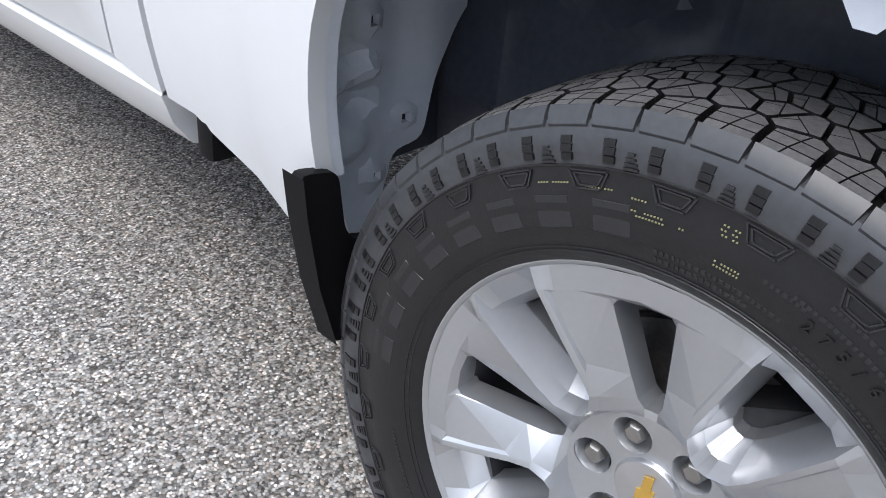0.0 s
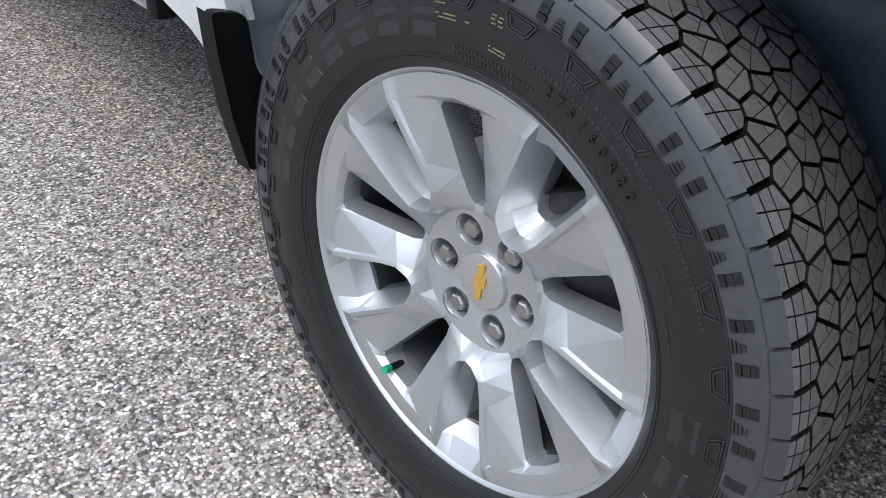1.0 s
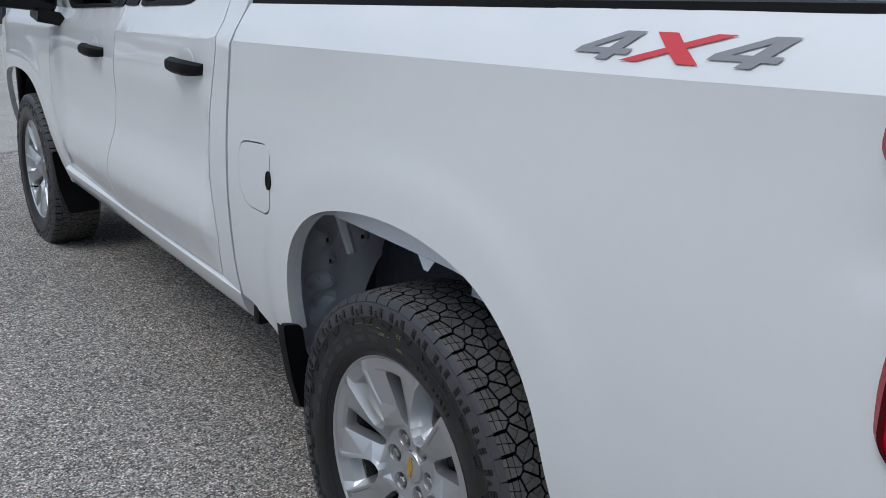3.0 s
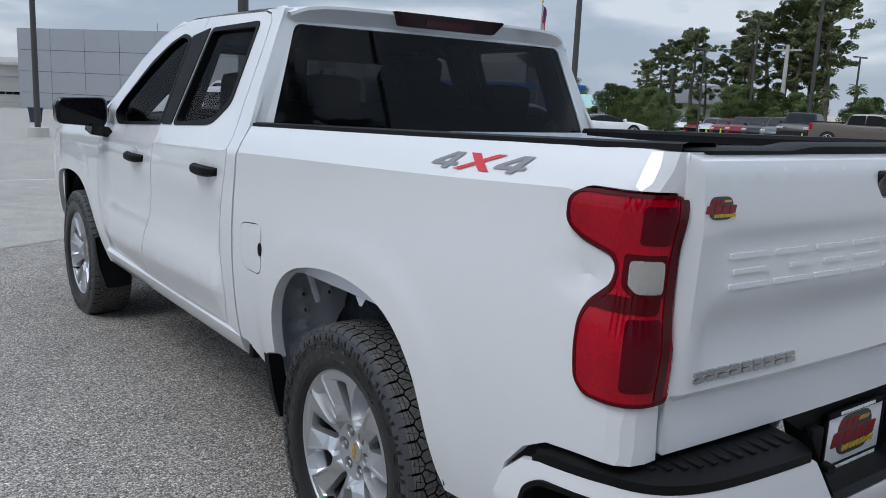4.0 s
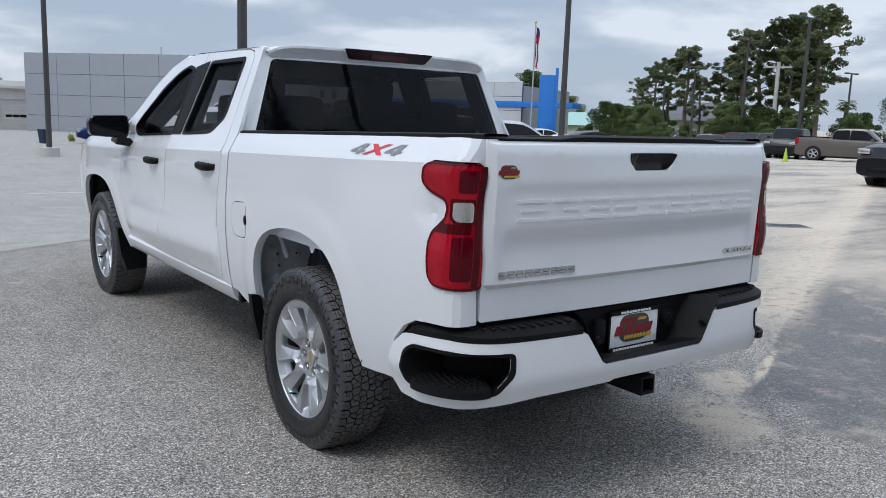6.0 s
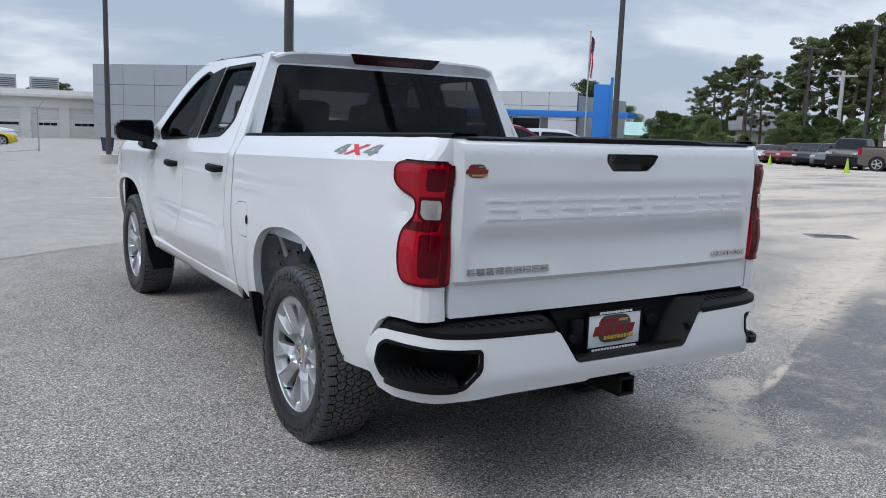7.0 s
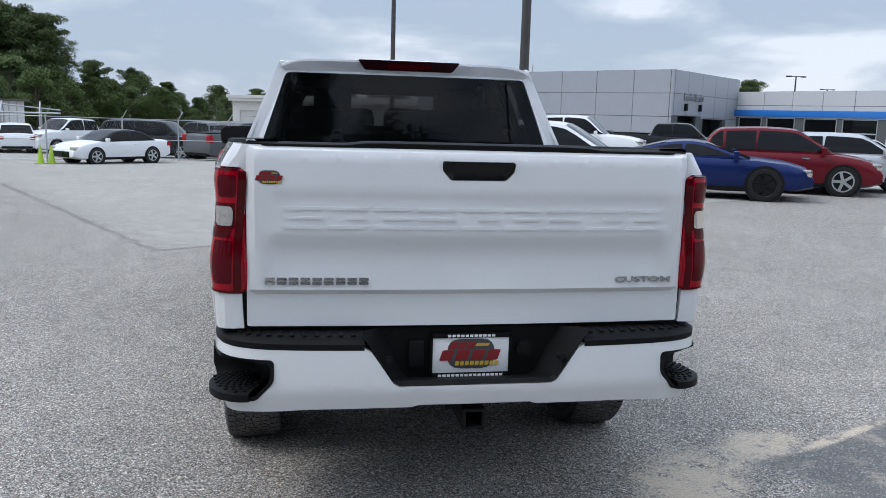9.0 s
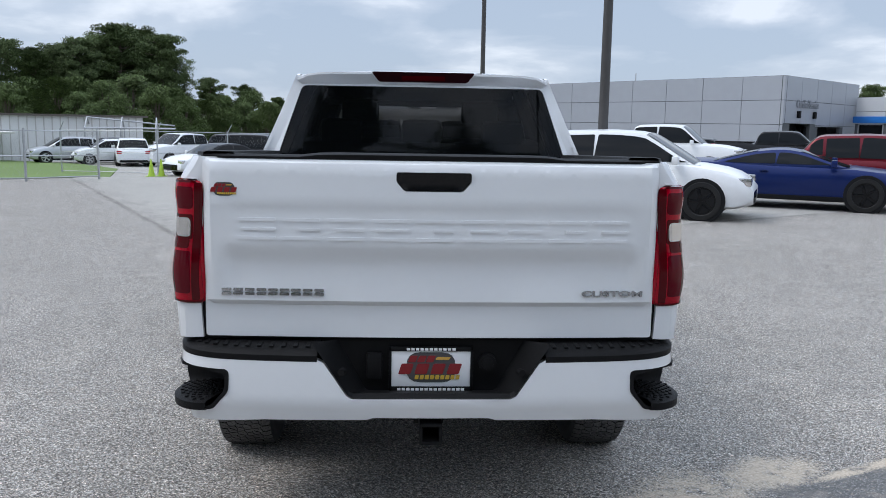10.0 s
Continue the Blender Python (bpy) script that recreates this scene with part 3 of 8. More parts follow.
gate = part("tailgate", tailgate(), M_WHITE, truck, "white tailgate with embossed band", sharp=24)
hand = rounded([(-0.135, 1.413), (-0.105, 1.379), (0.105, 1.379), (0.135, 1.413), (0.135, 1.445), (-0.135, 1.445)], 0.009)
part("tailgate_handle", panel(hand, [], lambda x, z: gate_at(x, z, -0.022 + 0.02 * sstep(abs(x), 0.085, 0.135) + 0.018 * sstep(z, 1.41, 1.44)), 0.018, 0.03, lambda c: Vector((0, 1, 0))), M_GLOSSBLACK, gate, "gloss black tailgate handle")
bm = bmesh.new()
add_box(bm, (-0.86, -1.135, 0.80), (0.86, -1.06, 1.47))
part("gate_inner", bm, M_DARK, gate)
# the embossed name becomes plain strokes of its letters' size
xs = np.linspace(-0.728, 0.738, 10)
for k in range(9):
    a, b = xs[k] + 0.014, xs[k + 1] - 0.012
    for z0, z1, a, b in ((1.263, 1.275, a, b), (1.195, 1.207, a, b), (1.229, 1.239, a + (b - a) * (0.1, 0.45, 0.25)[k % 3], b)):
        bm = panel(rounded([(a, z0), (b, z0), (b + 0.002, z1), (a + 0.002, z1)], 0.002, 2), [], lambda x, z: gate_at(x, z, 0.0042), 0.02, 0.008, lambda c: Vector((0, 1, 0)))
        part("embossed_bar", bm, M_WHITE, gate)
xs = np.linspace(-0.782, -0.398, 10)
for k in range(9):
    a, b = xs[k] + 0.0035, xs[k + 1] - 0.0035
    for z0, z1 in ((0.986, 0.9965), (1.0005, 1.011)):
        bm = panel(rounded([(a, z0), (b, z0), (b, z1), (a, z1)], 0.003, 2), [], lambda x, z: gate_at(x, z, 0.006), 0.03, 0.007, lambda c: Vector((0, 1, 0)))
        part("badge_bar", bm, M_BADGE, gate, "chrome badge bar")
word("CUSTOM", 0.036, 0.003, M_BADGE, gate, pose(0.68, gate_y(0.68, 0.998) - 0.004, 0.998, 90, 0, 2.2) @ Matrix.Diagonal((1.62, 0.82, 1, 1)), "trim_lettering", label="chrome trim lettering", bold=0.001)


def badge(cx, cz, w, h, at, parent, name="dealer_badge"):
    """The dealer's mark as plain shapes in its colours."""
    def blob(x0, z0, x1, z1, off, material, nm, r=0.01, slant=0.0):
        pts = rounded([(cx + (x0 + slant * 0) * w, cz + z0 * h), (cx + x1 * w, cz + z0 * h), (cx + (x1 + slant) * w, cz + z1 * h), (cx + (x0 + slant) * w, cz + z1 * h)], r * w * 6, 4)
        return part(nm, panel(pts, [], lambda x, z: at(x, z, off), w / 4, 0.002, lambda c: Vector((0, 1, 0))), material, parent)
    blob(-0.36, -0.46, 0.36, 0.48, 0.002, M_BAR_GREY, "badge_ground", 0.05)
    for k in range(3):
        blob(-0.34 + k * 0.13, 0.17, -0.23 + k * 0.13, 0.38, 0.003, M_BAR_RED, "badge_bar", 0.003, 0.04)
    for k in range(4):
        blob(-0.48 + k * 0.235, -0.2, -0.30 + k * 0.235, 0.13, 0.0035, M_BAR_RED, "badge_bar", 0.004, 0.05)
    for k in range(9):
        blob(-0.24 + k * 0.075, -0.36, -0.185 + k * 0.075, -0.23, 0.004, M_BAR_YELLOW, "badge_bar", 0.002, 0.01)
    blob(0.06, 0.25, 0.26, 0.34, 0.004, M_GOLD, "badge_emblem", 0.003, 0.03)


badge(-0.76, 1.377, 0.105, 0.052, gate_at, gate)

# four-wheel-drive decal on the bed sides
for side in (-1, 1):
    def lay(u, v):
        y = -0.640 + side * u * 0.95
        z = 1.4285 + v * 0.92 - 0.028 * (y + 0.632)
        return Vector((side * (side_x(y, z) + 0.003), y, z))

    def glyph(pts, hole, cx, wide, material, name):
        """One character of the decal as a flat slanted outline, 0.046 m high."""
        def to(p):
            return (cx + (p[0] - 0.5) * wide + (p[1] - 0.5) * 0.052, (p[1] - 0.5) * 0.046)
        b = panel([to(p) for p in pts], [[to(p) for p in hole]] if hole else [], lay, 0.02, 0.0)
        b.normal_update()
        if b.faces[:][0].normal.x * side < 0:
            bmesh.ops.reverse_faces(b, faces=b.faces[:])
        part(name, b, material, truck, "drive decal in grey and red")
    four = [(0.0, 0.20), (0.58, 0.20), (0.58, 0.0), (0.84, 0.0), (0.84, 0.20), (1.08, 0.20), (1.04, 0.40), (0.84, 0.40), (0.84, 1.0), (0.46, 1.0), (0.0, 0.40)]
    four_hole = [(0.26, 0.40), (0.58, 0.40), (0.58, 0.80)]
    ex = [(0.0, 0.0), (0.26, 0.0), (0.50, 0.34), (0.80, 0.0), (1.08, 0.0), (0.63, 0.52), (1.0, 1.0), (0.74, 1.0), (0.50, 0.68), (0.24, 1.0), (-0.04, 1.0), (0.37, 0.50)]
    glyph(four, four_hole, -0.118, 0.096, M_DECALGREY, "drive_decal")
    glyph(ex, None, 0.0, 0.125, M_DECALRED, "drive_decal")
    glyph(four, four_hole, 0.118, 0.096, M_DECALGREY, "drive_decal")

# black caps on the bed rails, bed floor and inner walls
def rail_cap():
    bm = bmesh.new()
    ys = np.linspace(0.775, -1.14, 16)
    rings = []
    for y in ys:
        x = side_x(max(y, Y_C), rail(y)) - (0.0 if y > Y_C else 0.045)
        z = rail(y)
        rings.append([Vector((-x - 0.001, y, z - 0.004)), Vector((-x + 0.002, y, z + 0.012)), Vector((-x + 0.02, y, z + 0.016)), Vector((-x + 0.11, y, z + 0.014)), Vector((-x + 0.12, y, z)), Vector((-x + 0.12, y, z - 0.03))])
    add_rings(bm, rings, closed=False)
    return bm


both("rail_cap", rail_cap, M_BLACK, "black bed rail cap")
bm = bmesh.new()
for y0, y1, x in ((-1.13, -1.175, 0.842),):
    rings = []
    for xx in np.linspace(-x, x, 25):
        hump = 0.010 if abs(xx) < 0.45 else 0.0
        hump *= 1 - sstep(abs(xx), 0.41, 0.45)
        yb = gate_y(xx, 1.47)
        rings.append([Vector((xx, yb + 0.02, 1.485)), Vector((xx, yb + 0.012, 1.496 + hump)), Vector((xx, yb + 0.03, 1.502 + hump)), Vector((xx, yb + 0.09, 1.502 + hump)), Vector((xx, yb + 0.09, 1.46))])
    add_rings(bm, rings, closed=False)
part("gate_cap", bm, M_BLACK, gate, "black tailgate top cap")
bm = bmesh.new()
add_box(bm, (-0.59, -1.1, 0.86), (0.59, 0.75, 0.92))
part("bed_floor", bm, M_BLACK, truck)
for s in (-1, 1):
    bm = bmesh.new()
    add_box(bm, (s * 0.80, -1.05, 1.075), (s * 0.85, 0.75, 1.42))
    add_box(bm, (s * 0.59, -1.05, 1.065), (s * 0.797, 0.75, 1.075))
    add_box(bm, (s * 0.593, -1.05, 0.925), (s * 0.60, 0.75, 1.062))
    part("bed_wall", bm, M_INNER, truck)
bm = bmesh.new()
add_box(bm, (-0.93, 0.74, 0.62), (0.93, 0.778, 1.43))
part("bed_front", bm, M_INNER, truck)

# cab: doors, pillars, roof, glass
FRONT_WIN = [(2.60, 1.352), (1.80, 1.39), (1.855, 1.815), (1.975, 1.838), (2.13, 1.795), (2.32, 1.70), (2.56, 1.50), (2.66, 1.40)]
REAR_WIN = [(1.64, 1.397), (1.235, 1.418), (1.17, 1.432), (1.055, 1.515), (1.085, 1.862), (1.62, 1.852)]


def side_place(y, z):
    return Vector((-side_any(y, z), y, z))


def rear_door():
    out = [(0.925, 0.625), (0.905, 0.75), (0.925, 0.95), (0.915, 1.15), (0.895, 1.30), (0.935, 1.52), (0.965, 1.75), (0.985, 1.855), (1.02, 1.885), (1.08, 1.898), (1.72, 1.905), (1.735, 1.80), (1.76, 1.55), (1.80, 1.39), (1.83, 1.20), (1.87, 0.98), (1.95, 0.75), (1.955, 0.61)]
    return panel(out, [rounded(REAR_WIN, 0.035)], side_place, 0.04, 0.03, inward, [[(y, f(y) + d) for y in np.linspace(0.95, 1.82, 6)] for f, d in ((crease, -0.012), (crease, 0.0), (fold, 0.0), (fold, -0.02))])


def front_door():
    out = [(1.96, 0.61), (1.956, 0.75), (1.876, 0.98), (1.836, 1.20), (1.806, 1.39), (1.766, 1.55), (1.741, 1.80), (1.726, 1.905), (1.95, 1.903), (2.15, 1.868), (2.35, 1.80), (2.55, 1.68), (2.75, 1.50), (2.83, 1.40), (2.90, 1.30), (2.93, 1.1), (2.92, 0.9), (2.86, 0.75), (2.78, 0.62)]
    return panel(out, [rounded(FRONT_WIN, 0.03)], side_place, 0.04, 0.03, inward, [[(y, f(y) + d) for y in np.linspace(2.0, 2.8, 6)] for f, d in ((crease, -0.012), (crease, 0.0), (fold, 0.0), (fold, -0.02))])


def cab_pillar():
    out = [(0.80, 0.60), (0.918, 0.622), (0.899, 0.75), (0.919, 0.95), (0.909, 1.15), (0.889, 1.30), (0.929, 1.52), (0.958, 1.75), (0.978, 1.858), (1.015, 1.891), (1.08, 1.904), (0.93, 1.915), (0.90, 1.90), (0.885, 1.80), (0.845, 1.60), (0.80, 1.45)]
    return panel(out, [], side_place, 0.04, 0.02, inward)


rear_doors = both("rear_door", rear_door, M_WHITE, "white rear door")
front_doors = both("front_door", front_door, M_WHITE, "white front door")
both("cab_pillar", cab_pillar, M_WHITE)


def window_trim(win, w):
    big = rounded(win, 0.035)
    c = sum((Vector(p) for p in big), Vector((0, 0))) / len(big)
    small = [c + (p - c) * (1 - w / (p - c).length) for p in big]
    return panel([tuple(p) for p in big], [[tuple(p) for p in small]], lambda y, z: side_place(y, z) + Vector((-0.004, 0, 0)), 0.05, 0.05, inward)


for doors, win in ((rear_doors, REAR_WIN), (front_doors, FRONT_WIN)):
    for d, mirrored in zip(doors, (False, True)):
        b = window_trim(win, 0.028)
        part("window_trim", flip(b) if mirrored else b, M_BLACK, d, "black window trim")


def b_pillar_trim():
    out = rounded([(1.66, 1.40), (1.79, 1.394), (1.845, 1.82), (1.64, 1.852)], 0.01)
    return panel(out, [], lambda y, z: side_place(y, z) + Vector((-0.005, 0, 0)), 0.05, 0.01, inward)


for d, mirrored in zip(rear_doors, (False, True)):
    b = b_pillar_trim()
    part("pillar_trim", flip(b) if mirrored else b, M_BLACK, d, "black pillar trim")


def door_handle(y0, z0):
    def make():
        bm = bmesh.new()
        x = side_x(y0, z0)
        n = 14
        for k in range(1):
            rings = []
            for i in range(n):
                t = i / (n - 1)
                y = y0 - 0.115 + 0.23 * t
                bow = 0.040 * (1 - (2 * t - 1) ** 4) + 0.012
                h = 0.024 * (1 - 0.35 * (2 * t - 1) ** 4)
                zz = z0 + 0.0
                rings.append([Vector((-x - bow + 0.016, y, zz - h)), Vector((-x - bow, y, zz - h * 0.6)), Vector((-x - bow - 0.003, y, zz)), Vector((-x - bow, y, zz + h * 0.6)), Vector((-x - bow + 0.016, y, zz + h))])
            add_rings(bm, rings, caps=True)
        return bm
    return make


def handle_cup(y0, z0):
    def make():
        bm = bmesh.new()
        rings = []
        for s, d in ((1.0, 0.0008), (0.93, 0.002), (0.8, 0.0015)):
            ring = []
            for a in np.linspace(0, math.tau, 25)[:-1]:
                y, z = y0 + 0.01 + 0.062 * s * math.cos(a), z0 + 0.052 * s * math.sin(a)
                ring.append(Vector((-side_x(y, z) - d, y, z)))
            rings.append(ring)
        add_rings(bm, rings)
        bm.faces.new([v for v in bm.verts][-24:])
        return bm
    return make


M_SIDEGLASS = mat("side_glass", (0.002, 0.0025, 0.003), 0.02, spec=0.1, alpha=0.30)
for doors, win in ((rear_doors, REAR_WIN), (front_doors, FRONT_WIN)):
    for d, mirrored in zip(doors, (False, True)):
        b = panel(rounded(win, 0.03), [], lambda y, z: side_place(y, z) + Vector((0.016, 0, 0)), 0.08, 0.004, inward)
        pane = part("door_glass", flip(b) if mirrored else b, M_SIDEGLASS, d, "lightly tinted door glass")
        pane.visible_shadow = False

for doors, y0, z0 in ((rear_doors, 1.09, 1.243), (front_doors, 2.08, 1.213)):
    for d, mirrored in zip(doors, (False, True)):
        b = door_handle(y0, z0)()
        part("door_handle", flip(b) if mirrored else b, M_BLACK, d, "black door handle")
        b = handle_cup(y0, z0)()
        part("handle_cup", flip(b) if mirrored else b, M_WHITE, d)


def cab_back_y(z):
    return 0.735 + max(0.0, z - 1.42) * 0.29 + (0.0 if z > 1.42 else 0.0)


def cab_rear():
    """Rear wall of the cab with the window opening, and the rounded corners to its sides."""
    def at(x, z):
        return Vector((x, cab_back_y(z) + 0.045 * (abs(x) / 0.8) ** 4, z))
    out = [(-0.90, 0.70), (0.90, 0.70), (0.895, 1.44), (0.70, 1.905), (-0.70, 1.905), (-0.895, 1.44)]
    win = rounded([(-0.862, 1.40), (0.862, 1.40), (0.862, 1.44), (0.728, 1.845), (-0.728, 1.845), (-0.862, 1.44)], 0.03)
    bm = panel(out, [win], at, 0.05, 0.02, lambda c: Vector((0, 1, 0)))
    for s in (-1, 1):
        rings = []
        for z in np.linspace(0.7, 1.905, 26):
            xe = float(np.interp(z, [0.7, 1.44, 1.905], [0.90, 0.895, 0.70]))
            p0 = at(s * xe, z)
            ye = float(np.interp(z, [0.6, 1.45, 1.60, 1.80, 1.90], [0.80, 0.80, 0.845, 0.885, 0.90]))
            p2 = Vector((s * side_any(ye, z), ye, z))
            p1 = Vector((s * (side_any(ye, z) - 0.004), p0.y + 0.004, z))
            rings.append([p0 * (1 - t) ** 2 + p1 * 2 * t * (1 - t) + p2 * t * t for t in np.linspace(0, 1, 7)])
        if s > 0:
            rings = [r[::-1] for r in rings]
        add_rings(bm, rings, closed=False)
    return bm


part("cab_rear", cab_rear(), M_WHITE, truck)
win = rounded([(-0.858, 1.404), (0.858, 1.404), (0.858, 1.44), (0.724, 1.841), (-0.724, 1.841), (-0.858, 1.44)], 0.03)
part("rear_window", panel(win, [], lambda x, z: Vector((x, cab_back_y(z) + 0.045 * (abs(x) / 0.8) ** 4 + 0.006, z)), 0.06, 0.006, lambda c: Vector((0, 1, 0))), M_TINT, truck, "dark tinted rear window")


def roof_z(x, y):
    edge = float(np.interp(y, [0.84, 1.2, 1.9, 2.15, 2.35, 2.55], [1.906, 1.91, 1.907, 1.872, 1.80, 1.68]))
    return edge + 0.05 * (1 - (abs(x) / 0.77) ** 2.4) * float(np.interp(y, [0.8, 1.0, 2.55], [0.6, 0.8, 1.0]))


bm = bmesh.new()


def roof_row(v):
    """A row across the roof; its rear edge is bowed and rounded in plan."""
    row = []
    for t in np.linspace(-1, 1, 25):
        y0 = 0.822 + 0.055 * abs(t) ** 8
        y = y0 + (2.42 - y0) * v
        w = cab_x(min(roof_z(0.77, y), 1.9))
        k = 1 - sstep(v, 0.0, 0.06)
        row.append(Vector((w * t * (1 - 0.015 * k), y, roof_z(w * t * (0.99 - 0.45 * k * (1 - abs(t) ** 8)), y) - 0.010 * k - 0.012 * k * abs(t) ** 12)))
    return row


rings = [roof_row(v) for v in (0.0, 0.006, 0.015, 0.03, 0.05, *np.linspace(0.09, 1, 22))]
# the rear lip overhangs the window and slopes in under itself
r0 = rings[0]
lip = [Vector((p.x * 0.998, p.y - 0.002, p.z - 0.012)) for p in r0]
und = [Vector((p.x * 0.955, 0.872 + 0.03 * (abs(p.x) / 0.8) ** 4, 1.846)) for p in r0]
add_rings(bm, [und, lip, *rings], closed=False)
bmesh.ops.remove_doubles(bm, verts=bm.verts[:], dist=0.0005)
bmesh.ops.recalc_face_normals(bm, faces=bm.faces[:])
roof = part("roof", bm, M_WHITE, truck, "white cab roof")
bl = panel(rounded([(-0.31, 1.930), (0.31, 1.930), (0.265, 1.872), (-0.265, 1.872)], 0.015), [], lambda x, z: Vector((x, 0.808 + (1.934 - z) * 0.45, z)), 0.05, 0.05, lambda c: Vector((0, 1, 0)))
brake_light = part("high_brake_light", bl, mat("smoked_red_lens", (0.022, 0.004, 0.006), 0.2, spec=0.2), roof, "dark red high brake light")
bm = panel(rounded([(-0.13, 1.908), (0.13, 1.908), (0.13, 1.882), (-0.13, 1.882)], 0.005), [], lambda x, z: Vector((x, 0.804 + (1.934 - z) * 0.45, z)), 0.06, 0.003, lambda c: Vector((0, 1, 0)))
part("brake_lens", bm, M_DARKRED, brake_light)

# front of the truck
def fender():
    arch = [tuple(p) for p in ARCH_F]
    out = [(2.785, 0.62), (2.865, 0.75), (2.926, 0.9), (2.936, 1.1), (2.906, 1.30), (2.85, 1.375), (3.1, 1.36), (3.6, 1.335), (4.2, 1.28), (4.6, 1.2), (4.72, 1.0), (4.72, 0.56), (4.3, 0.55)] + arch[::-1] + [(2.82, 0.52)]
    return panel(out, [], lambda y, z: Vector((-side_x(y, z), y, z)), 0.05, 0.03, inward)


both("front_fender", fender, M_WHITE, "white front fender")
bm = bmesh.new()
rings = []
for y in np.linspace(2.95, 4.74, 14):
    w = side_x(y, 1.34, False) - 0.06
    ze = float(np.interp(y, [2.95, 3.6, 4.2, 4.6, 4.74], [1.37, 1.34, 1.28, 1.2, 1.05]))
    rings.append([Vector((w * t, y, ze + 0.06 * (1 - t ** 4) * float(np.interp(y, [2.9, 4.5, 4.74], [1, 1, 0.2])))) for t in np.linspace(-1, 1, 15)])
add_rings(bm, rings, closed=False)
part("hood", bm, M_WHITE, truck, "white hood")
bm = bmesh.new()
add_box(bm, (-0.82, 4.6, 0.45), (0.82, 4.76, 1.18), 0.05)
part("grille", bm, M_BLACK, truck)
bm = bmesh.new()
rings = []
for t in np.linspace(0, 1, 8):
    y, z = 2.40 + 0.78 * t, 1.80 - 0.42 * t - 0.02 * math.sin(math.pi * t)
    w = cab_x(z) - 0.05
    rings.append([Vector((w * s, y + 0.10 * (1 - s * s), z + 0.03 * (1 - s * s))) for s in np.linspace(-1, 1, 13)])
add_rings(bm, rings, closed=False)
part("windshield", bm, M_GLASS, truck, "clear windshield").visible_shadow = False
for s in (-1, 1):
    bm = bmesh.new()
    pts = [Vector((s * (cab_x(z) - 0.02), y, z)) for y, z in ((2.10, 1.885), (2.35, 1.81), (2.55, 1.69), (2.75, 1.51), (2.95, 1.37))]
    rings = [[p + Vector((s * 0.018, 0, -0.01)), p + Vector((0, 0.02, 0.02)), p + Vector((-s * 0.06, 0.06, 0.02)), p + Vector((-s * 0.05, -0.02, -0.03))] for p in pts]
    add_rings(bm, rings, caps=True)
    bmesh.ops.recalc_face_normals(bm, faces=bm.faces[:])
    part("front_pillar", bm, M_WHITE, truck)

# rockers under the doors
def rocker():
    bm = bmesh.new()
    rings = []
    for y in np.linspace(0.80, 2.80, 22):
        z0 = 0.505
        rings.append([Vector((-0.985, y, 0.615)), Vector((-1.0, y, 0.60)), Vector((-0.985, y, 0.555)), Vector((-0.955, y, 0.515)), Vector((-0.90, y, 0.50)), Vector((-0.80, y, 0.50)), Vector((-0.80, y, 0.62))])
    add_rings(bm, rings, caps=True)
    return bm


both("rocker", rocker, M_WHITE)
def rocker_end():
    bm = bmesh.new()
    add_box(bm, (-0.996, 0.685, 0.535), (-0.93, 0.725, 0.605), 0.012)
    return bm


both("rocker_end", rocker_end, M_BLACK, "black rocker end cap")

# door mirrors
def mirror():
    bm = bmesh.new()
    rings = []
    for y, s, dz in ((2.69, 0.93, 0.0), (2.70, 1.0, 0.0), (2.78, 0.99, 0.0), (2.83, 0.9, 0.0), (2.86, 0.7, 0.0)):
        pts = rounded([(-1.265, 1.345), (-1.01, 1.325), (-0.995, 1.40), (-1.005, 1.495), (-1.245, 1.487), (-1.27, 1.45)], 0.035, 4)
        c = Vector((-1.13, 1.415))
        rings.append([Vector((c.x + (p.x - c.x) * s, y, c.y + (p.y - c.y) * s)) for p in pts])
    add_rings(bm, rings, caps=True)
    rings = [[Vector((x, y, z)) for y, z in ((2.66, z0), (2.80, z0), (2.84, z0 - 0.04), (2.70, z0 - 0.06))] for x, z0 in ((-1.09, 1.345), (-1.0, 1.33), (-0.965, 1.28))]
    add_rings(bm, rings, caps=True)
    bmesh.ops.recalc_face_normals(bm, faces=bm.faces[:])
    return bm


for s in (-1, 1):
    b = mirror()
    mir = part("door_mirror", flip(b) if s > 0 else b, M_GLOSSBLACK, truck, "black door mirror")
    pts = rounded([(-1.25, 1.36), (-1.025, 1.342), (-1.012, 1.40), (-1.02, 1.482), (-1.235, 1.474), (-1.254, 1.44)], 0.03, 4)
    g = panel(pts, [], lambda x, z: Vector((x, 2.684, z)), 0.08, 0.004, lambda c: Vector((0, 1, 0)))
    part("mirror_glass", flip(g) if s > 0 else g, mat("mirror_glass", (0.006, 0.006, 0.008), 0.03, spec=0.25), mir, "dark mirror glass")

# rear bumper
_bp = curve([(0.0, -1.292), (0.42, -1.285), (0.70, -1.268), (0.83, -1.24), (0.915, -1.185), (0.957, -1.10), (0.975, -1.0), (0.984, -0.90), (0.984, -0.76)], 160)
_bs = np.concatenate([[0], np.cumsum(np.hypot(*np.diff(_bp, axis=0).T))])


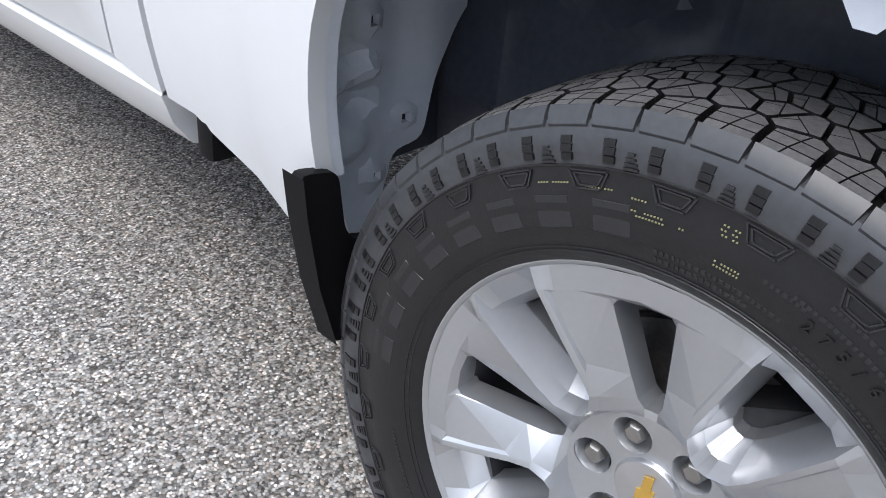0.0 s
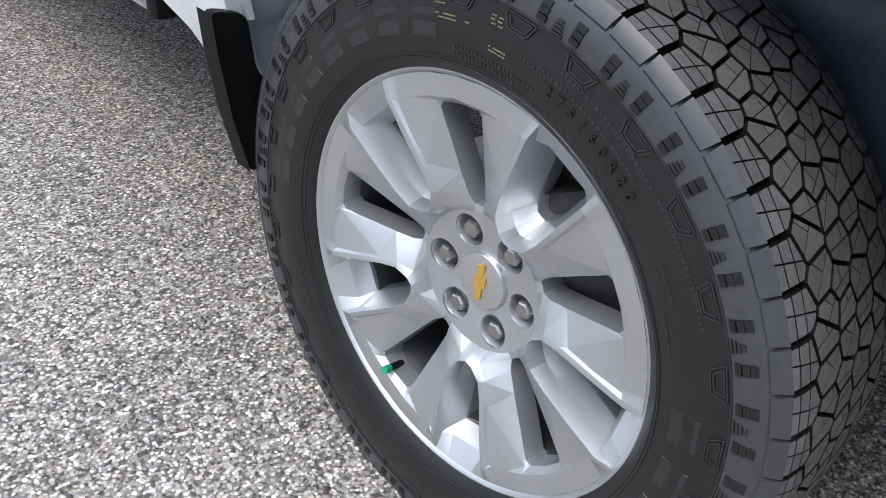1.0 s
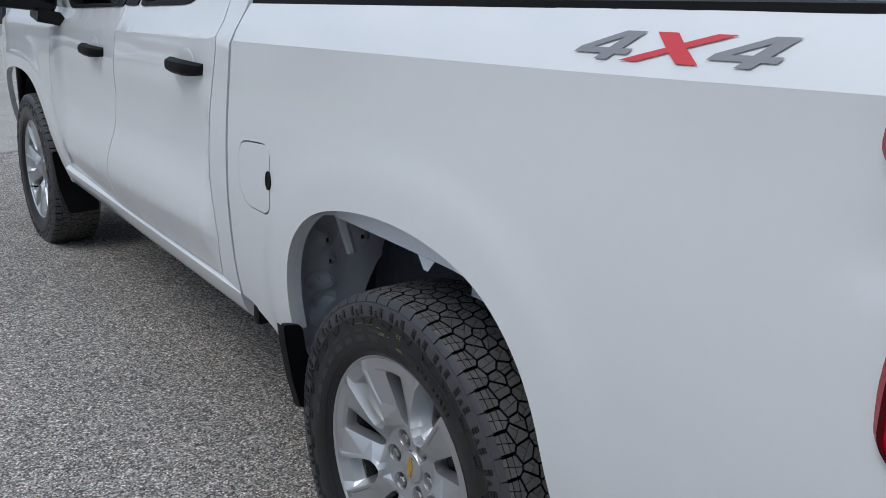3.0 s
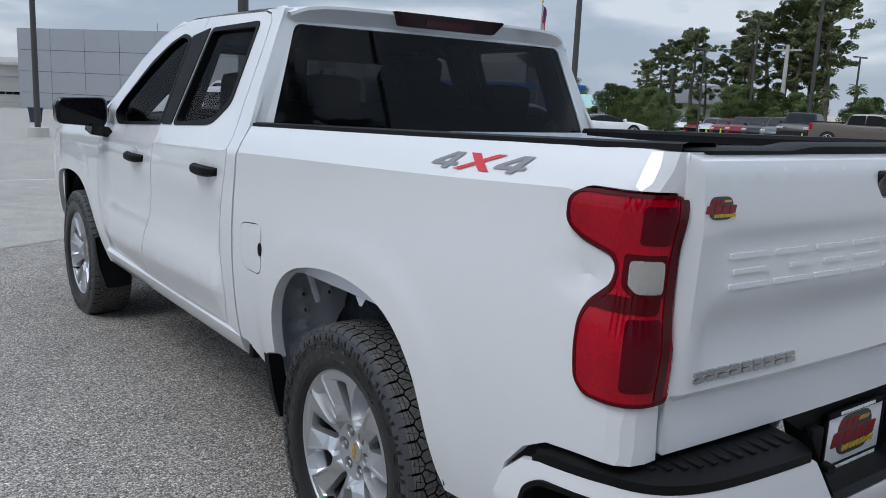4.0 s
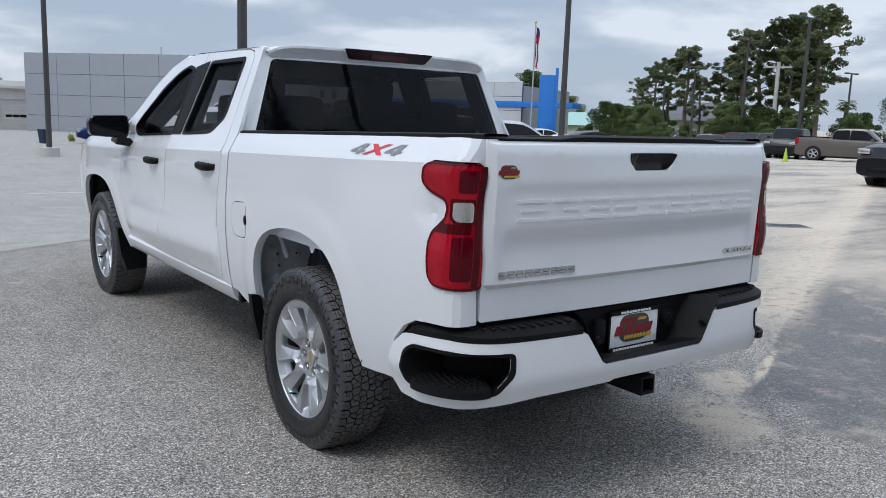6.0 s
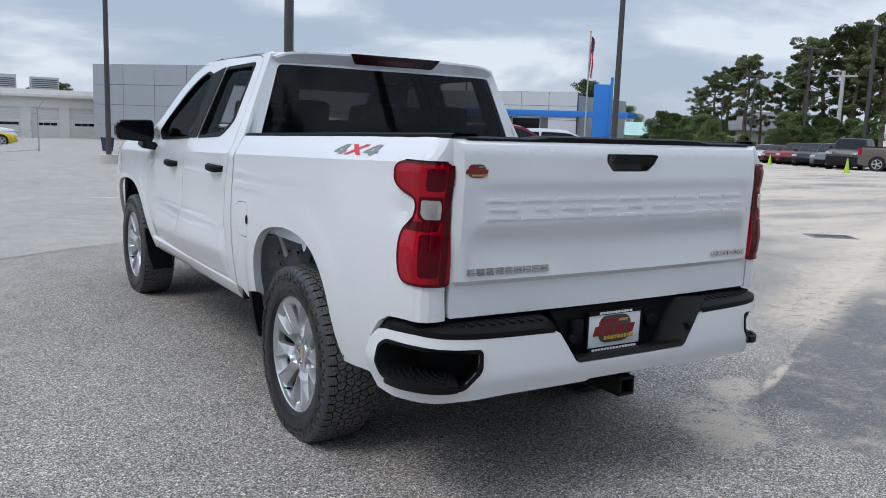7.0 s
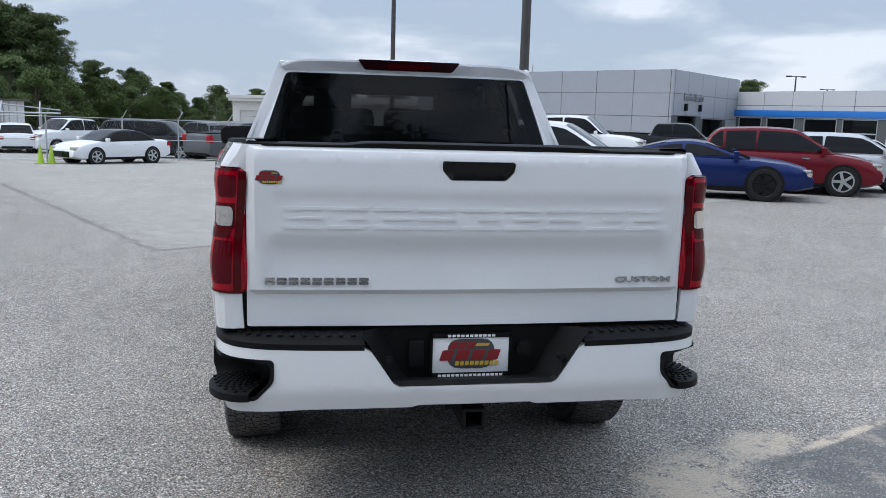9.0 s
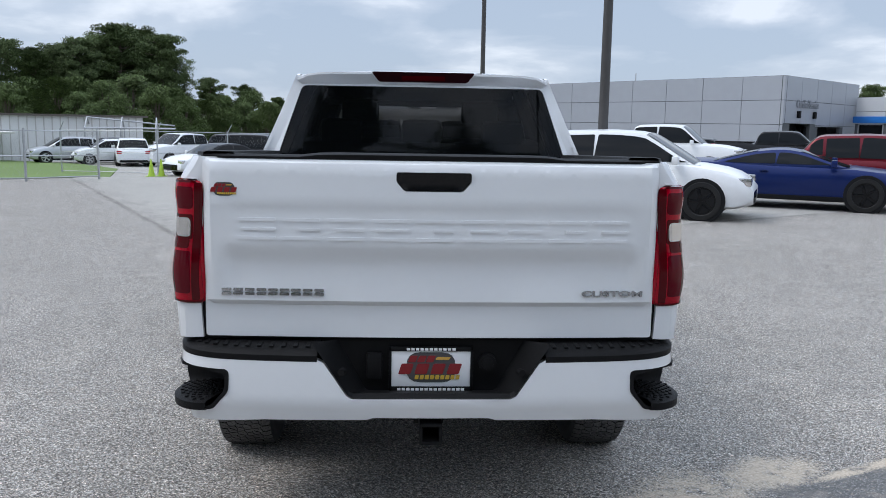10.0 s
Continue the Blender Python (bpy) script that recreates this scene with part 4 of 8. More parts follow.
def bump_at(u, z, off=0.0):
    s = -1 if u < 0 else 1
    x, y = np.interp(abs(u), _bs, _bp[:, 0]), np.interp(abs(u), _bs, _bp[:, 1])
    x2, y2 = np.interp(abs(u) + 0.01, _bs, _bp[:, 0]), np.interp(abs(u) + 0.01, _bs, _bp[:, 1])
    if abs(u) + 0.01 > _bs[-1]:
        x2, y2 = x, y + 0.01
    t = Vector((x2 - x, y2 - y)).normalized()
    nx, ny = t.y, -t.x
    prof = float(np.interp(z, [0.48, 0.535, 0.56, 0.605, 0.66, 0.72, 0.76], [-0.035, -0.02, -0.01, 0.005, 0.002, -0.002, -0.006]))
    return Vector((s * (x + nx * (off + prof)), y + ny * (off + prof), z))


def bu(y):
    """The bumper's length coordinate where its side passes y."""
    k = np.argmin(np.abs(_bp[80:, 1] - y)) + 80
    return _bs[k]


def pocket(g=0.0):
    a = bu(-0.88)
    return rounded([(0.745 - g, 0.722 + g), (0.745 - g, 0.64 - g * 0.4), (0.815 - g * 0.5, 0.562 - g), (1.0, 0.548 - g), (bu(-0.97), 0.532 - g), (a + g, 0.548 - g), (a + 0.02 + g, 0.60), (a + g * 0.6, 0.68 + g), (bu(-0.93), 0.712 + g), (1.0, 0.722 + g)], 0.02)


def bumper_face():
    e = bu(-0.775)
    half = [(0.0, 0.622), (0.292, 0.622), (0.312, 0.632), (0.395, 0.752), (0.42, 0.765), (0.75, 0.772), (bu(-1.1), 0.772), (bu(-0.95), 0.755), (bu(-0.86), 0.735), (bu(-0.80), 0.685), (e, 0.62), (e, 0.53), (bu(-0.82), 0.480), (bu(-0.95), 0.477), (bu(-1.08), 0.492), (0.84, 0.515), (0.62, 0.530), (0.24, 0.533), (0.215, 0.542), (0.0, 0.542)]
    out = half[1:-1] + [(-u, z) for u, z in half[::-1][1:-1]]
    p = [tuple(q) for q in pocket()]
    return panel(out, [p, [(-u, z) for u, z in p]], bump_at, 0.03, 0.03, lambda c: Vector((-0.6 if c.x > 0.8 else 0.6 if c.x < -0.8 else 0, 1 if abs(c.x) < 0.93 else 0.3, 0)))


bumper = part("rear_bumper", bumper_face(), M_WHITE, truck, "white rear bumper", sharp=45)
# black step pad along the top
bm = bmesh.new()
rings = []
for u in np.concatenate([np.linspace(-bu(-0.90), -0.44, 34), [-0.42]]):
    w = 0.13 if abs(u) < 0.8 else 0.10 if abs(u) < 1.1 else 0.06
    w = float(np.interp(abs(u), [0.4, 0.8, 1.0, 1.15, bu(-0.90)], [0.14, 0.14, 0.12, 0.05, 0.02]))
    zt = float(np.interp(abs(u), [0.4, 1.0, bu(-1.0), bu(-0.90)], [0.800, 0.800, 0.795, 0.765]))
    zb = float(np.interp(abs(u), [0.4, bu(-1.1), bu(-0.95), bu(-0.90)], [0.757, 0.762, 0.750, 0.738]))
    o = bump_at(u, 0.75)
    i = bump_at(u, 0.75, -w)
    m1 = bump_at(u, 0.75, -0.012)
    rings.append([Vector((o.x, o.y, zb)), Vector((o.x, o.y, zb + 0.022)), Vector((m1.x, m1.y, zt - 0.01)), Vector((m1.x * 0.8 + i.x * 0.2, m1.y * 0.8 + i.y * 0.2, zt)), Vector((i.x, i.y, zt + 0.012)), Vector((i.x, i.y, zt - 0.1))])
add_rings(bm, rings, closed=False)
ribs = bmesh.new()
pad_l = part("step_pad", bm.copy(), M_BLACK, bumper, "black ribbed step pad")
pad_r = part("step_pad", flip(bm), M_BLACK, bumper, "black ribbed step pad")
for s, pad in ((-1, pad_l), (1, pad_r)):
    bm = bmesh.new()
    for k in range(11):
        u = 0.46 + k * 0.045
        a, b = bump_at(u, 0.75, -0.035), bump_at(u + 0.012, 0.75, -0.125)
        add_box(bm, (-0.008, 0, 0), (0.008, 0.085, 0.006), 0.002, Matrix.Translation((s * a.x, a.y, 0.801)))
    part("pad_ribs", bm, M_BLACK, pad)
# recess with the number plate
bm = bmesh.new()
prof = [(-0.43, 0.815), (-0.391, 0.757), (-0.308, 0.636), (-0.29, 0.6265), (0.29, 0.6265), (0.308, 0.636), (0.391, 0.757), (0.43, 0.815)]
front = [bump_at(u, z) + Vector((0, -0.004, 0)) for u, z in prof]
back = [Vector((u * 0.82, -1.155, z * 1.05 - 0.046)) for u, z in prof]
vs = add_rings(bm, [front, [p + Vector((0, 0.02, 0.012)) for p in front], back], closed=False)
bm.faces.new(vs[2])
part("plate_recess", bm, M_BLACK, bumper, "black plate recess", sharp=20)
plate = bmesh.new()
add_box(plate, (-0.152, -1.172, 0.63), (0.152, -1.168, 0.772), 0.001)
part("dealer_plate", plate, M_WHITEPLATE, bumper, "white dealer plate in a black frame")
bm = bmesh.new()
for lo, hi in (((-0.16, -1.176, 0.77), (0.16, -1.166, 0.788)), ((-0.16, -1.176, 0.612), (0.16, -1.166, 0.632)), ((-0.16, -1.176, 0.612), (-0.15, -1.166, 0.788)), ((0.15, -1.176, 0.612), (0.16, -1.166, 0.788))):
    add_box(bm, lo, hi, 0.002)
part("plate_frame", bm, M_BLACK, bumper, "black plate frame")
badge(0.0, 0.706, 0.26, 0.125, lambda x, z, o: Vector((x, -1.172 - o, z)), bumper)
for z, w in ((0.779, 0.19), (0.622, 0.26)):
    n = 11 if w < 0.2 else 15
    for k in range(n):
        bm = bmesh.new()
        x = -w / 2 + w * (k + 0.5) / n
        add_box(bm, (x - w / n * 0.36, -1.1785, z - 0.0045), (x + w / n * 0.36, -1.176, z + 0.0045))
        part("frame_bar", bm, M_WHITEPLATE, bumper, smooth=False)
for x in (-0.215, 0.215):
    bm = bmesh.new()
    if x < 0:
        add_box(bm, (x - 0.03, -1.185, 0.66), (x + 0.03, -1.155, 0.765), 0.012)
    else:
        add_tube(bm, (x, -1.15, 0.725), (x, -1.182, 0.725), 0.036, 0.033, 20)
        add_tube(bm, (x, -1.18, 0.725), (x, -1.186, 0.725), 0.024, 0.022, 20)
    part("trailer_socket", bm, M_BLACK, bumper, "black trailer socket cover")
for s in (-1, 1):
    bm = bmesh.new()
    a = bump_at(s * 0.345, 0.72)
    add_tube(bm, a + Vector((s * -0.012, -0.004, 0)), a + Vector((s * -0.02, 0.02, 0)), 0.013, 0.013, 14)
    part("parking_sensor", bm, M_BLACK, bumper)
# corner steps
def corner_step():
    bm = bmesh.new()
    p = [tuple(q) for q in pocket(-0.001)]
    p_in = [tuple(q) for q in pocket(-0.014)]
    outer = [bump_at(u, z, 0.006) for u, z in p]
    rim = [bump_at(u, z, 0.004) for u, z in p_in]

    def deep(u, z, d):
        q = bump_at(u, z)
        c = Vector((0.62, -1.0))
        r = Vector((q.x, q.y))
        r = r + (c - r).normalized() * d
        return Vector((r.x, r.y, z))
    inn = [deep(u, z, 0.17) for u, z in p_in]
    vs = add_rings(bm, [outer, rim, inn])
    bm.faces.new(vs[-1][::-1])
    base = [bump_at(u, z, -0.02) for u, z in p]
    add_rings(bm, [base, outer])
    # tread of the step, sticking out a little past the face
    us = np.linspace(0.84, bu(-0.93), 16)
    rings = []
    for u in us:
        z0 = float(np.interp(u, [0.84, 1.0, bu(-0.93)], [0.588, 0.582, 0.566]))
        bulge = 0.026 * math.sin(math.pi * (u - us[0]) / (us[-1] - us[0])) ** 0.6
        rings.append([bump_at(u, 0.62, -0.15) * 1.0 + Vector((0, 0, z0 + 0.015 - 0.62)), bump_at(u, 0.62, -0.01) + Vector((0, 0, z0 + 0.006 - 0.62)), bump_at(u, 0.62, bulge) + Vector((0, 0, z0 - 0.62)), bump_at(u, 0.62, bulge) + Vector((0, 0, z0 - 0.028 - 0.62)), bump_at(u, 0.62, -0.03) + Vector((0, 0, z0 - 0.03 - 0.62))])
    add_rings(bm, rings, closed=False)
    bmesh.ops.recalc_face_normals(bm, faces=bm.faces[:])
    return bm


def step_studs():
    bm = bmesh.new()
    for i in range(13):
        u = 0.87 + i * 0.027
        for j in range(5):
            w = 0.0 - 0.125 + j * 0.027 + (0.013 if i % 2 else 0)
            z0 = float(np.interp(u, [0.84, 1.0, bu(-0.93)], [0.588, 0.582, 0.566])) + 0.004 - w * 0.07
            c = bump_at(u, 0.62, w)
            c.z = z0
            vs = [bm.verts.new(c + Vector((0.009 * math.cos(k * math.tau / 6), 0.009 * math.sin(k * math.tau / 6), 0.0))) for k in range(6)]
            vt = [bm.verts.new(c + Vector((0.007 * math.cos(k * math.tau / 6), 0.007 * math.sin(k * math.tau / 6), 0.006))) for k in range(6)]
            for k in range(6):
                bm.faces.new((vs[k], vs[(k + 1) % 6], vt[(k + 1) % 6], vt[k]))
            bm.faces.new(vt)
    return bm


for s in (-1, 1):
    b = corner_step()
    st = part("corner_step", b if s > 0 else flip(b), M_BLACK, bumper, "black bumper corner step")
    b = step_studs()
    part("step_studs", b if s > 0 else flip(b), M_BLACK, st)
# hitch, underside
bm = bmesh.new()
for lo, hi in (((-0.042, -1.27, 0.505), (0.042, -1.0, 0.517)), ((-0.042, -1.27, 0.436), (0.042, -1.0, 0.448)), ((-0.042, -1.27, 0.448), (-0.031, -1.0, 0.505)), ((0.031, -1.27, 0.448), (0.042, -1.0, 0.505))):
    add_box(bm, lo, hi, 0.003)
add_box(bm, (-0.06, -1.0, 0.42), (0.06, -0.99, 0.53))
add_box(bm, (-0.12, -1.16, 0.495), (-0.045, -1.05, 0.505))
add_box(bm, (0.045, -1.16, 0.495), (0.12, -1.05, 0.505))
part("hitch_receiver", bm, M_BLACK, truck, "black square hitch receiver")
bm = bmesh.new()
add_tube(bm, (-0.7, -1.02, 0.50), (0.7, -1.02, 0.50), 0.045, seg=16)
add_box(bm, (-0.62, -1.12, 0.52), (0.62, -0.95, 0.60), 0.01)
part("hitch_beam", bm, M_BLACK, truck)
for s in (-1, 1):
    bm = bmesh.new()
    add_box(bm, (s * 0.50, -1.05, 0.50), (s * 0.58, 4.4, 0.66), 0.01)
    part("frame_rail", bm, M_DARK, truck)
bm = bmesh.new()
add_box(bm, (-0.60, -0.95, 0.66), (0.60, 0.66, 0.70))
add_box(bm, (-0.86, 0.66, 0.62), (0.86, 2.85, 0.68))
add_box(bm, (-0.55, 2.85, 0.62), (0.55, 4.5, 0.68))
part("underbody", bm, M_DARK, truck)
for y in (0.0, BASE):
    bm = bmesh.new()
    add_tube(bm, (-0.75, y, HUB_Z), (0.75, y, HUB_Z), 0.05, seg=16)
    bmesh.ops.create_icosphere(bm, subdivisions=2, radius=0.16, matrix=Matrix.Translation((0.05, y, HUB_Z)))
    part("axle", bm, M_DARK, truck)

# ---- wheels ----
SLOT0 = 44.0
LIP = 0.286


def polar(r, deg):
    return (r * math.cos(radians(deg)), r * math.sin(radians(deg)))


def hub_depth(r):
    return float(np.interp(r, [0.0, 0.045, 0.060, 0.098], [0.056, 0.057, 0.060, 0.0655]))


def rim_hub():
    """The middle of the wheel with the nut holes and the cap's seat."""
    out = [polar(0.098, i * 6) for i in range(60)]
    holes = []
    for k in range(6):
        cy, cz = polar(0.0699, 60 * k + 3)
        holes.append([(cy + 0.0225 * math.cos(t), cz + 0.0225 * math.sin(t)) for t in np.linspace(0, math.tau, 19)[:-1]])
    holes.append([polar(0.041, i * 15) for i in range(24)])
    return panel(out, holes, lambda y, z: Vector((-hub_depth(math.hypot(y, z)), y, z)), 0.01, 0.01, lambda c: Vector((1, 0, 0)))


def spoke_half():
    """Faces of a tenth of the wheel: from the middle of the hollow between a pair of spokes to the middle of the wide opening.
    Points are (along the hollow, across it, depth)."""
    def pol(r, deg, d):
        return (r * math.cos(radians(deg)), r * math.sin(radians(deg)), d)
    ridge = [(0.108, 0.0, 0.092), (0.112, 0.011, 0.093), (0.127, 0.026, 0.096), (0.152, 0.0325, 0.100), (0.200, 0.039, 0.107), (0.250, 0.0455, 0.112)]
    wide = [(0.101, 0.0, 0.076), (0.107, 0.0165, 0.083), (0.124, 0.0335, 0.092), (0.152, 0.0395, 0.098), (0.200, 0.046, 0.105), (0.247, 0.0525, 0.111)]
    wall = [(0.114, 0.0, 0.068), (0.117, 0.0085, 0.069), (0.131, 0.0220, 0.072), (0.154, 0.0280, 0.076), (0.200, 0.0340, 0.082), (0.244, 0.0404, 0.088)]
    slot = [(0.138, 0.0, 0.046), (0.139, 0.007, 0.046), (0.147, 0.0135, 0.047), (0.166, 0.0190, 0.050), (0.200, 0.0240, 0.055), (0.236, 0.0290, 0.061)]
    shelf = [(0.236, 0.0, 0.061), (0.236, 0.0290, 0.061), (0.244, 0.0404, 0.088)]
    shelf2 = [(0.249, 0.0, 0.088), (0.249, 0.0300, 0.088), (0.2475, 0.0425, 0.097)]
    faces = []

    def strip(a, b):
        for i in range(len(a) - 1):
            faces.append([a[i], a[i + 1], b[i + 1], b[i]])
    strip(wide, ridge)
    strip(ridge, wall)
    strip(wall, slot)
    strip(shelf, shelf2)
    lip = [pol(0.276, q, 0.1065) for q in (0.0, 4.6, 9.6, 11.4, 15.0, 21.0, 27.0, 36.0)]
    top, wtop = ridge[-1], wide[-1]
    faces.append([shelf2[0], shelf2[1], lip[1], lip[0]])
    faces.append([shelf2[1], shelf2[2], lip[2], lip[1]])
    faces.append([shelf2[2], wall[-1], top])
    faces.append([shelf2[2], top, lip[2]])
    faces.append([top, wtop, lip[3], lip[2]])
    # the flat wedge, let in behind the ridge
    step = [(0.160, 0.0425, 0.0945), (0.200, 0.0485, 0.1015), (0.2425, 0.0555, 0.1055)]
    faces.append([wide[3], step[0], step[1], wide[4]])
    faces.append([wide[4], step[1], step[2], wide[5]])
    arc = [pol(0.2485, q, 0.1055) for q in (14.0, 20.5, 26.8)]
    corner = pol(0.2410, 27.6, 0.0985)
    faces.append([step[0], corner, step[1]])
    faces.append([step[1], corner, arc[1], step[2]])
    faces.append([step[2], arc[1], arc[0]])
    faces.append([corner, arc[2], arc[1]])
    faces.append([wtop, step[2], arc[0]])
    faces.append([wtop, arc[0], lip[4], lip[3]])
    faces.append([arc[0], arc[1], lip[5], lip[4]])
    faces.append([arc[1], arc[2], lip[6], lip[5]])
    # the flank that falls from the crease to the wide opening
    open_ = [pol(0.107, 36.0, 0.064), pol(0.108, 32.0, 0.065), pol(0.120, 29.4, 0.069), pol(0.150, 28.6, 0.076), pol(0.200, 28.2, 0.087), pol(0.234, 28.0, 0.095), pol(0.2405, 29.5, 0.0955), pol(0.2415, 36.0, 0.0965)]
    faces.append([wide[3], wide[2], open_[3], step[0]])
    faces.append([wide[2], open_[2], open_[3]])
    faces.append([wide[1], open_[1], open_[2], wide[2]])
    faces.append([step[0], open_[3], open_[4]])
    faces.append([step[0], open_[4], corner])
    faces.append([corner, open_[4], open_[5]])
    faces.append([corner, open_[5], open_[6], arc[2]])
    last = pol(0.2490, 36.0, 0.1045)
    faces.append([arc[2], open_[6], open_[7], last])
    faces.append([arc[2], last, lip[7], lip[6]])
    hub = [pol(0.098, q, 0.0655) for q in (0.0, 9.0, 20.0, 32.0, 36.0)]
    faces.append([hub[0], hub[1], wide[1], wide[0]])
    faces.append([hub[1], hub[2], wide[1]])
    faces.append([hub[2], hub[3], open_[1], wide[1]])
    faces.append([hub[3], hub[4], open_[0], open_[1]])
    # walls of the slot and of the wide opening, running back

    def back(run, deep, drift):
        far = [(p[0], p[1] + drift, p[2] - deep) for p in run]
        strip(run, far)
    back(slot, 0.022, -0.002)
    back([shelf[1], shelf[0]], 0.022, 0.0)
    back(open_, 0.034, 0.002)
    return faces


def spokes():
    bm = bmesh.new()
    seen = {}

    def vert(v, u, d, c):
        a = math.atan2(u, v) + radians(c)
        r = math.hypot(v, u)
        co = Vector((-d, r * math.cos(a), r * math.sin(a)))
        key = tuple(round(x * 20000) for x in co)
        if key not in seen:
            seen[key] = bm.verts.new(co)
        return seen[key]
    half = spoke_half()
    for k in range(5):
        for s in (1, -1):
            for f in half:
                vs = []
                for v, u, d in f:
                    q = vert(v, s * u, d, SLOT0 + 72 * k)
                    if q not in vs:
                        vs.append(q)
                if len(vs) > 2:
                    try:
                        bm.faces.new(vs)
                    except ValueError:
                        pass
    bmesh.ops.remove_doubles(bm, verts=bm.verts[:], dist=0.0004)
    bmesh.ops.recalc_face_normals(bm, faces=bm.faces[:])
    if sum(f.normal.x for f in bm.faces) > 0:
        bmesh.ops.reverse_faces(bm, faces=bm.faces[:])
    hard = [e for e in bm.edges if len(e.link_faces) == 2 and e.calc_face_angle(0) > radians(11)]
    bmesh.ops.bevel(bm, geom=hard, offset=0.0016, segments=2, profile=0.6, affect='EDGES', clamp_overlap=True)
    return bm


def revolve(bm, prof, seg=72, mat_index=0):
    """A ring round the x axis from (x, r) pairs."""
    rings = [[Vector((x, r * math.cos(i * math.tau / seg), r * math.sin(i * math.tau / seg))) for i in range(seg)] for x, r in prof]
    add_rings(bm, rings, mat_index=mat_index)


TYRE_PROF = [(-0.106, 0.277), (-0.116, 0.287), (-0.124, 0.301), (-0.1295, 0.322), (-0.1315, 0.342), (-0.1302, 0.358), (-0.1280, 0.372), (-0.1285, 0.3795), (-0.1295, 0.392), (-0.1270, 0.4055), (-0.1215, 0.4155), (-0.1125, 0.4205), (-0.1, 0.4165), (-0.06, 0.4225), (0.0, 0.4245)]
SIDE = 12
_tp = np.array(TYRE_PROF)


def tyre_at(deg, r, off=0.0):
    """A place on the outer sidewall at an angle and a radius, off metres proud of it."""
    rs = _tp[:SIDE, 1]
    x = float(np.interp(r, rs, _tp[:SIDE, 0]))
    x2 = float(np.interp(r + 0.004, rs, _tp[:SIDE, 0]))
    t = Vector((x2 - x, 0.004)).normalized()
    nx, nr = -t.y, t.x
    if nx > 0:
        nx, nr = -nx, -nr
    rr = r + nr * off
    return Vector((x + nx * off, rr * math.cos(radians(deg)), rr * math.sin(radians(deg))))


def raised(bm, corners, off):
    """A raised patch on the sidewall from (degrees, radius) corners."""
    lo = [bm.verts.new(tyre_at(a, r, -0.001)) for a, r in corners]
    cen_a = sum(a for a, r in corners) / len(corners)
    cen_r = sum(r for a, r in corners) / len(corners)
    hi = [bm.verts.new(tyre_at(cen_a + (a - cen_a) * 0.93, cen_r + (r - cen_r) * 0.9, off)) for a, r in corners]
    n = len(corners)
    for i in range(n):
        bm.faces.new((lo[i], lo[(i + 1) % n], hi[(i + 1) % n], hi[i]))
    bm.faces.new(hi)


def tyre_mesh():
    bm = bmesh.new()
    prof = TYRE_PROF + [(-x, r) for x, r in TYRE_PROF[-2::-1]]
    revolve(bm, prof, 120)
    for f in bm.faces:
        c = f.calc_center_median()
        if math.hypot(c.y, c.z) > 0.381 and abs(c.x) > 0.105:
            f.material_index = 1
    bmesh.ops.recalc_face_normals(bm, faces=bm.faces[:])
    return bm


PERIODS, PHASE = 29, 11.2
PERIOD = 360 / PERIODS
LUG = [(-0.1158, 0.4290), (-0.1216, 0.4222), (-0.1256, 0.4140)]


def lug_side(bm, a, half):
    """The smooth flank of a shoulder lug, rounded over from the tread."""
    rows = []
    for i, (x, r) in enumerate(LUG):
        g = 1 - 0.03 * i
        row = []
        for d, low in ((-half * g - 0.12, 1), (-half * g, 0), (half * g, 0), (half * g + 0.12, 1)):
            rr, xx = r - 0.0045 * low, x + 0.0045 * low
            row.append(Vector((xx, rr * math.cos(radians(a + d)), rr * math.sin(radians(a + d)))))
        rows.append(row)
    last = [Vector((p.x + 0.004, p.y * 0.982, p.z * 0.982)) for p in rows[-1]]
    add_rings(bm, rows + [last], closed=False)


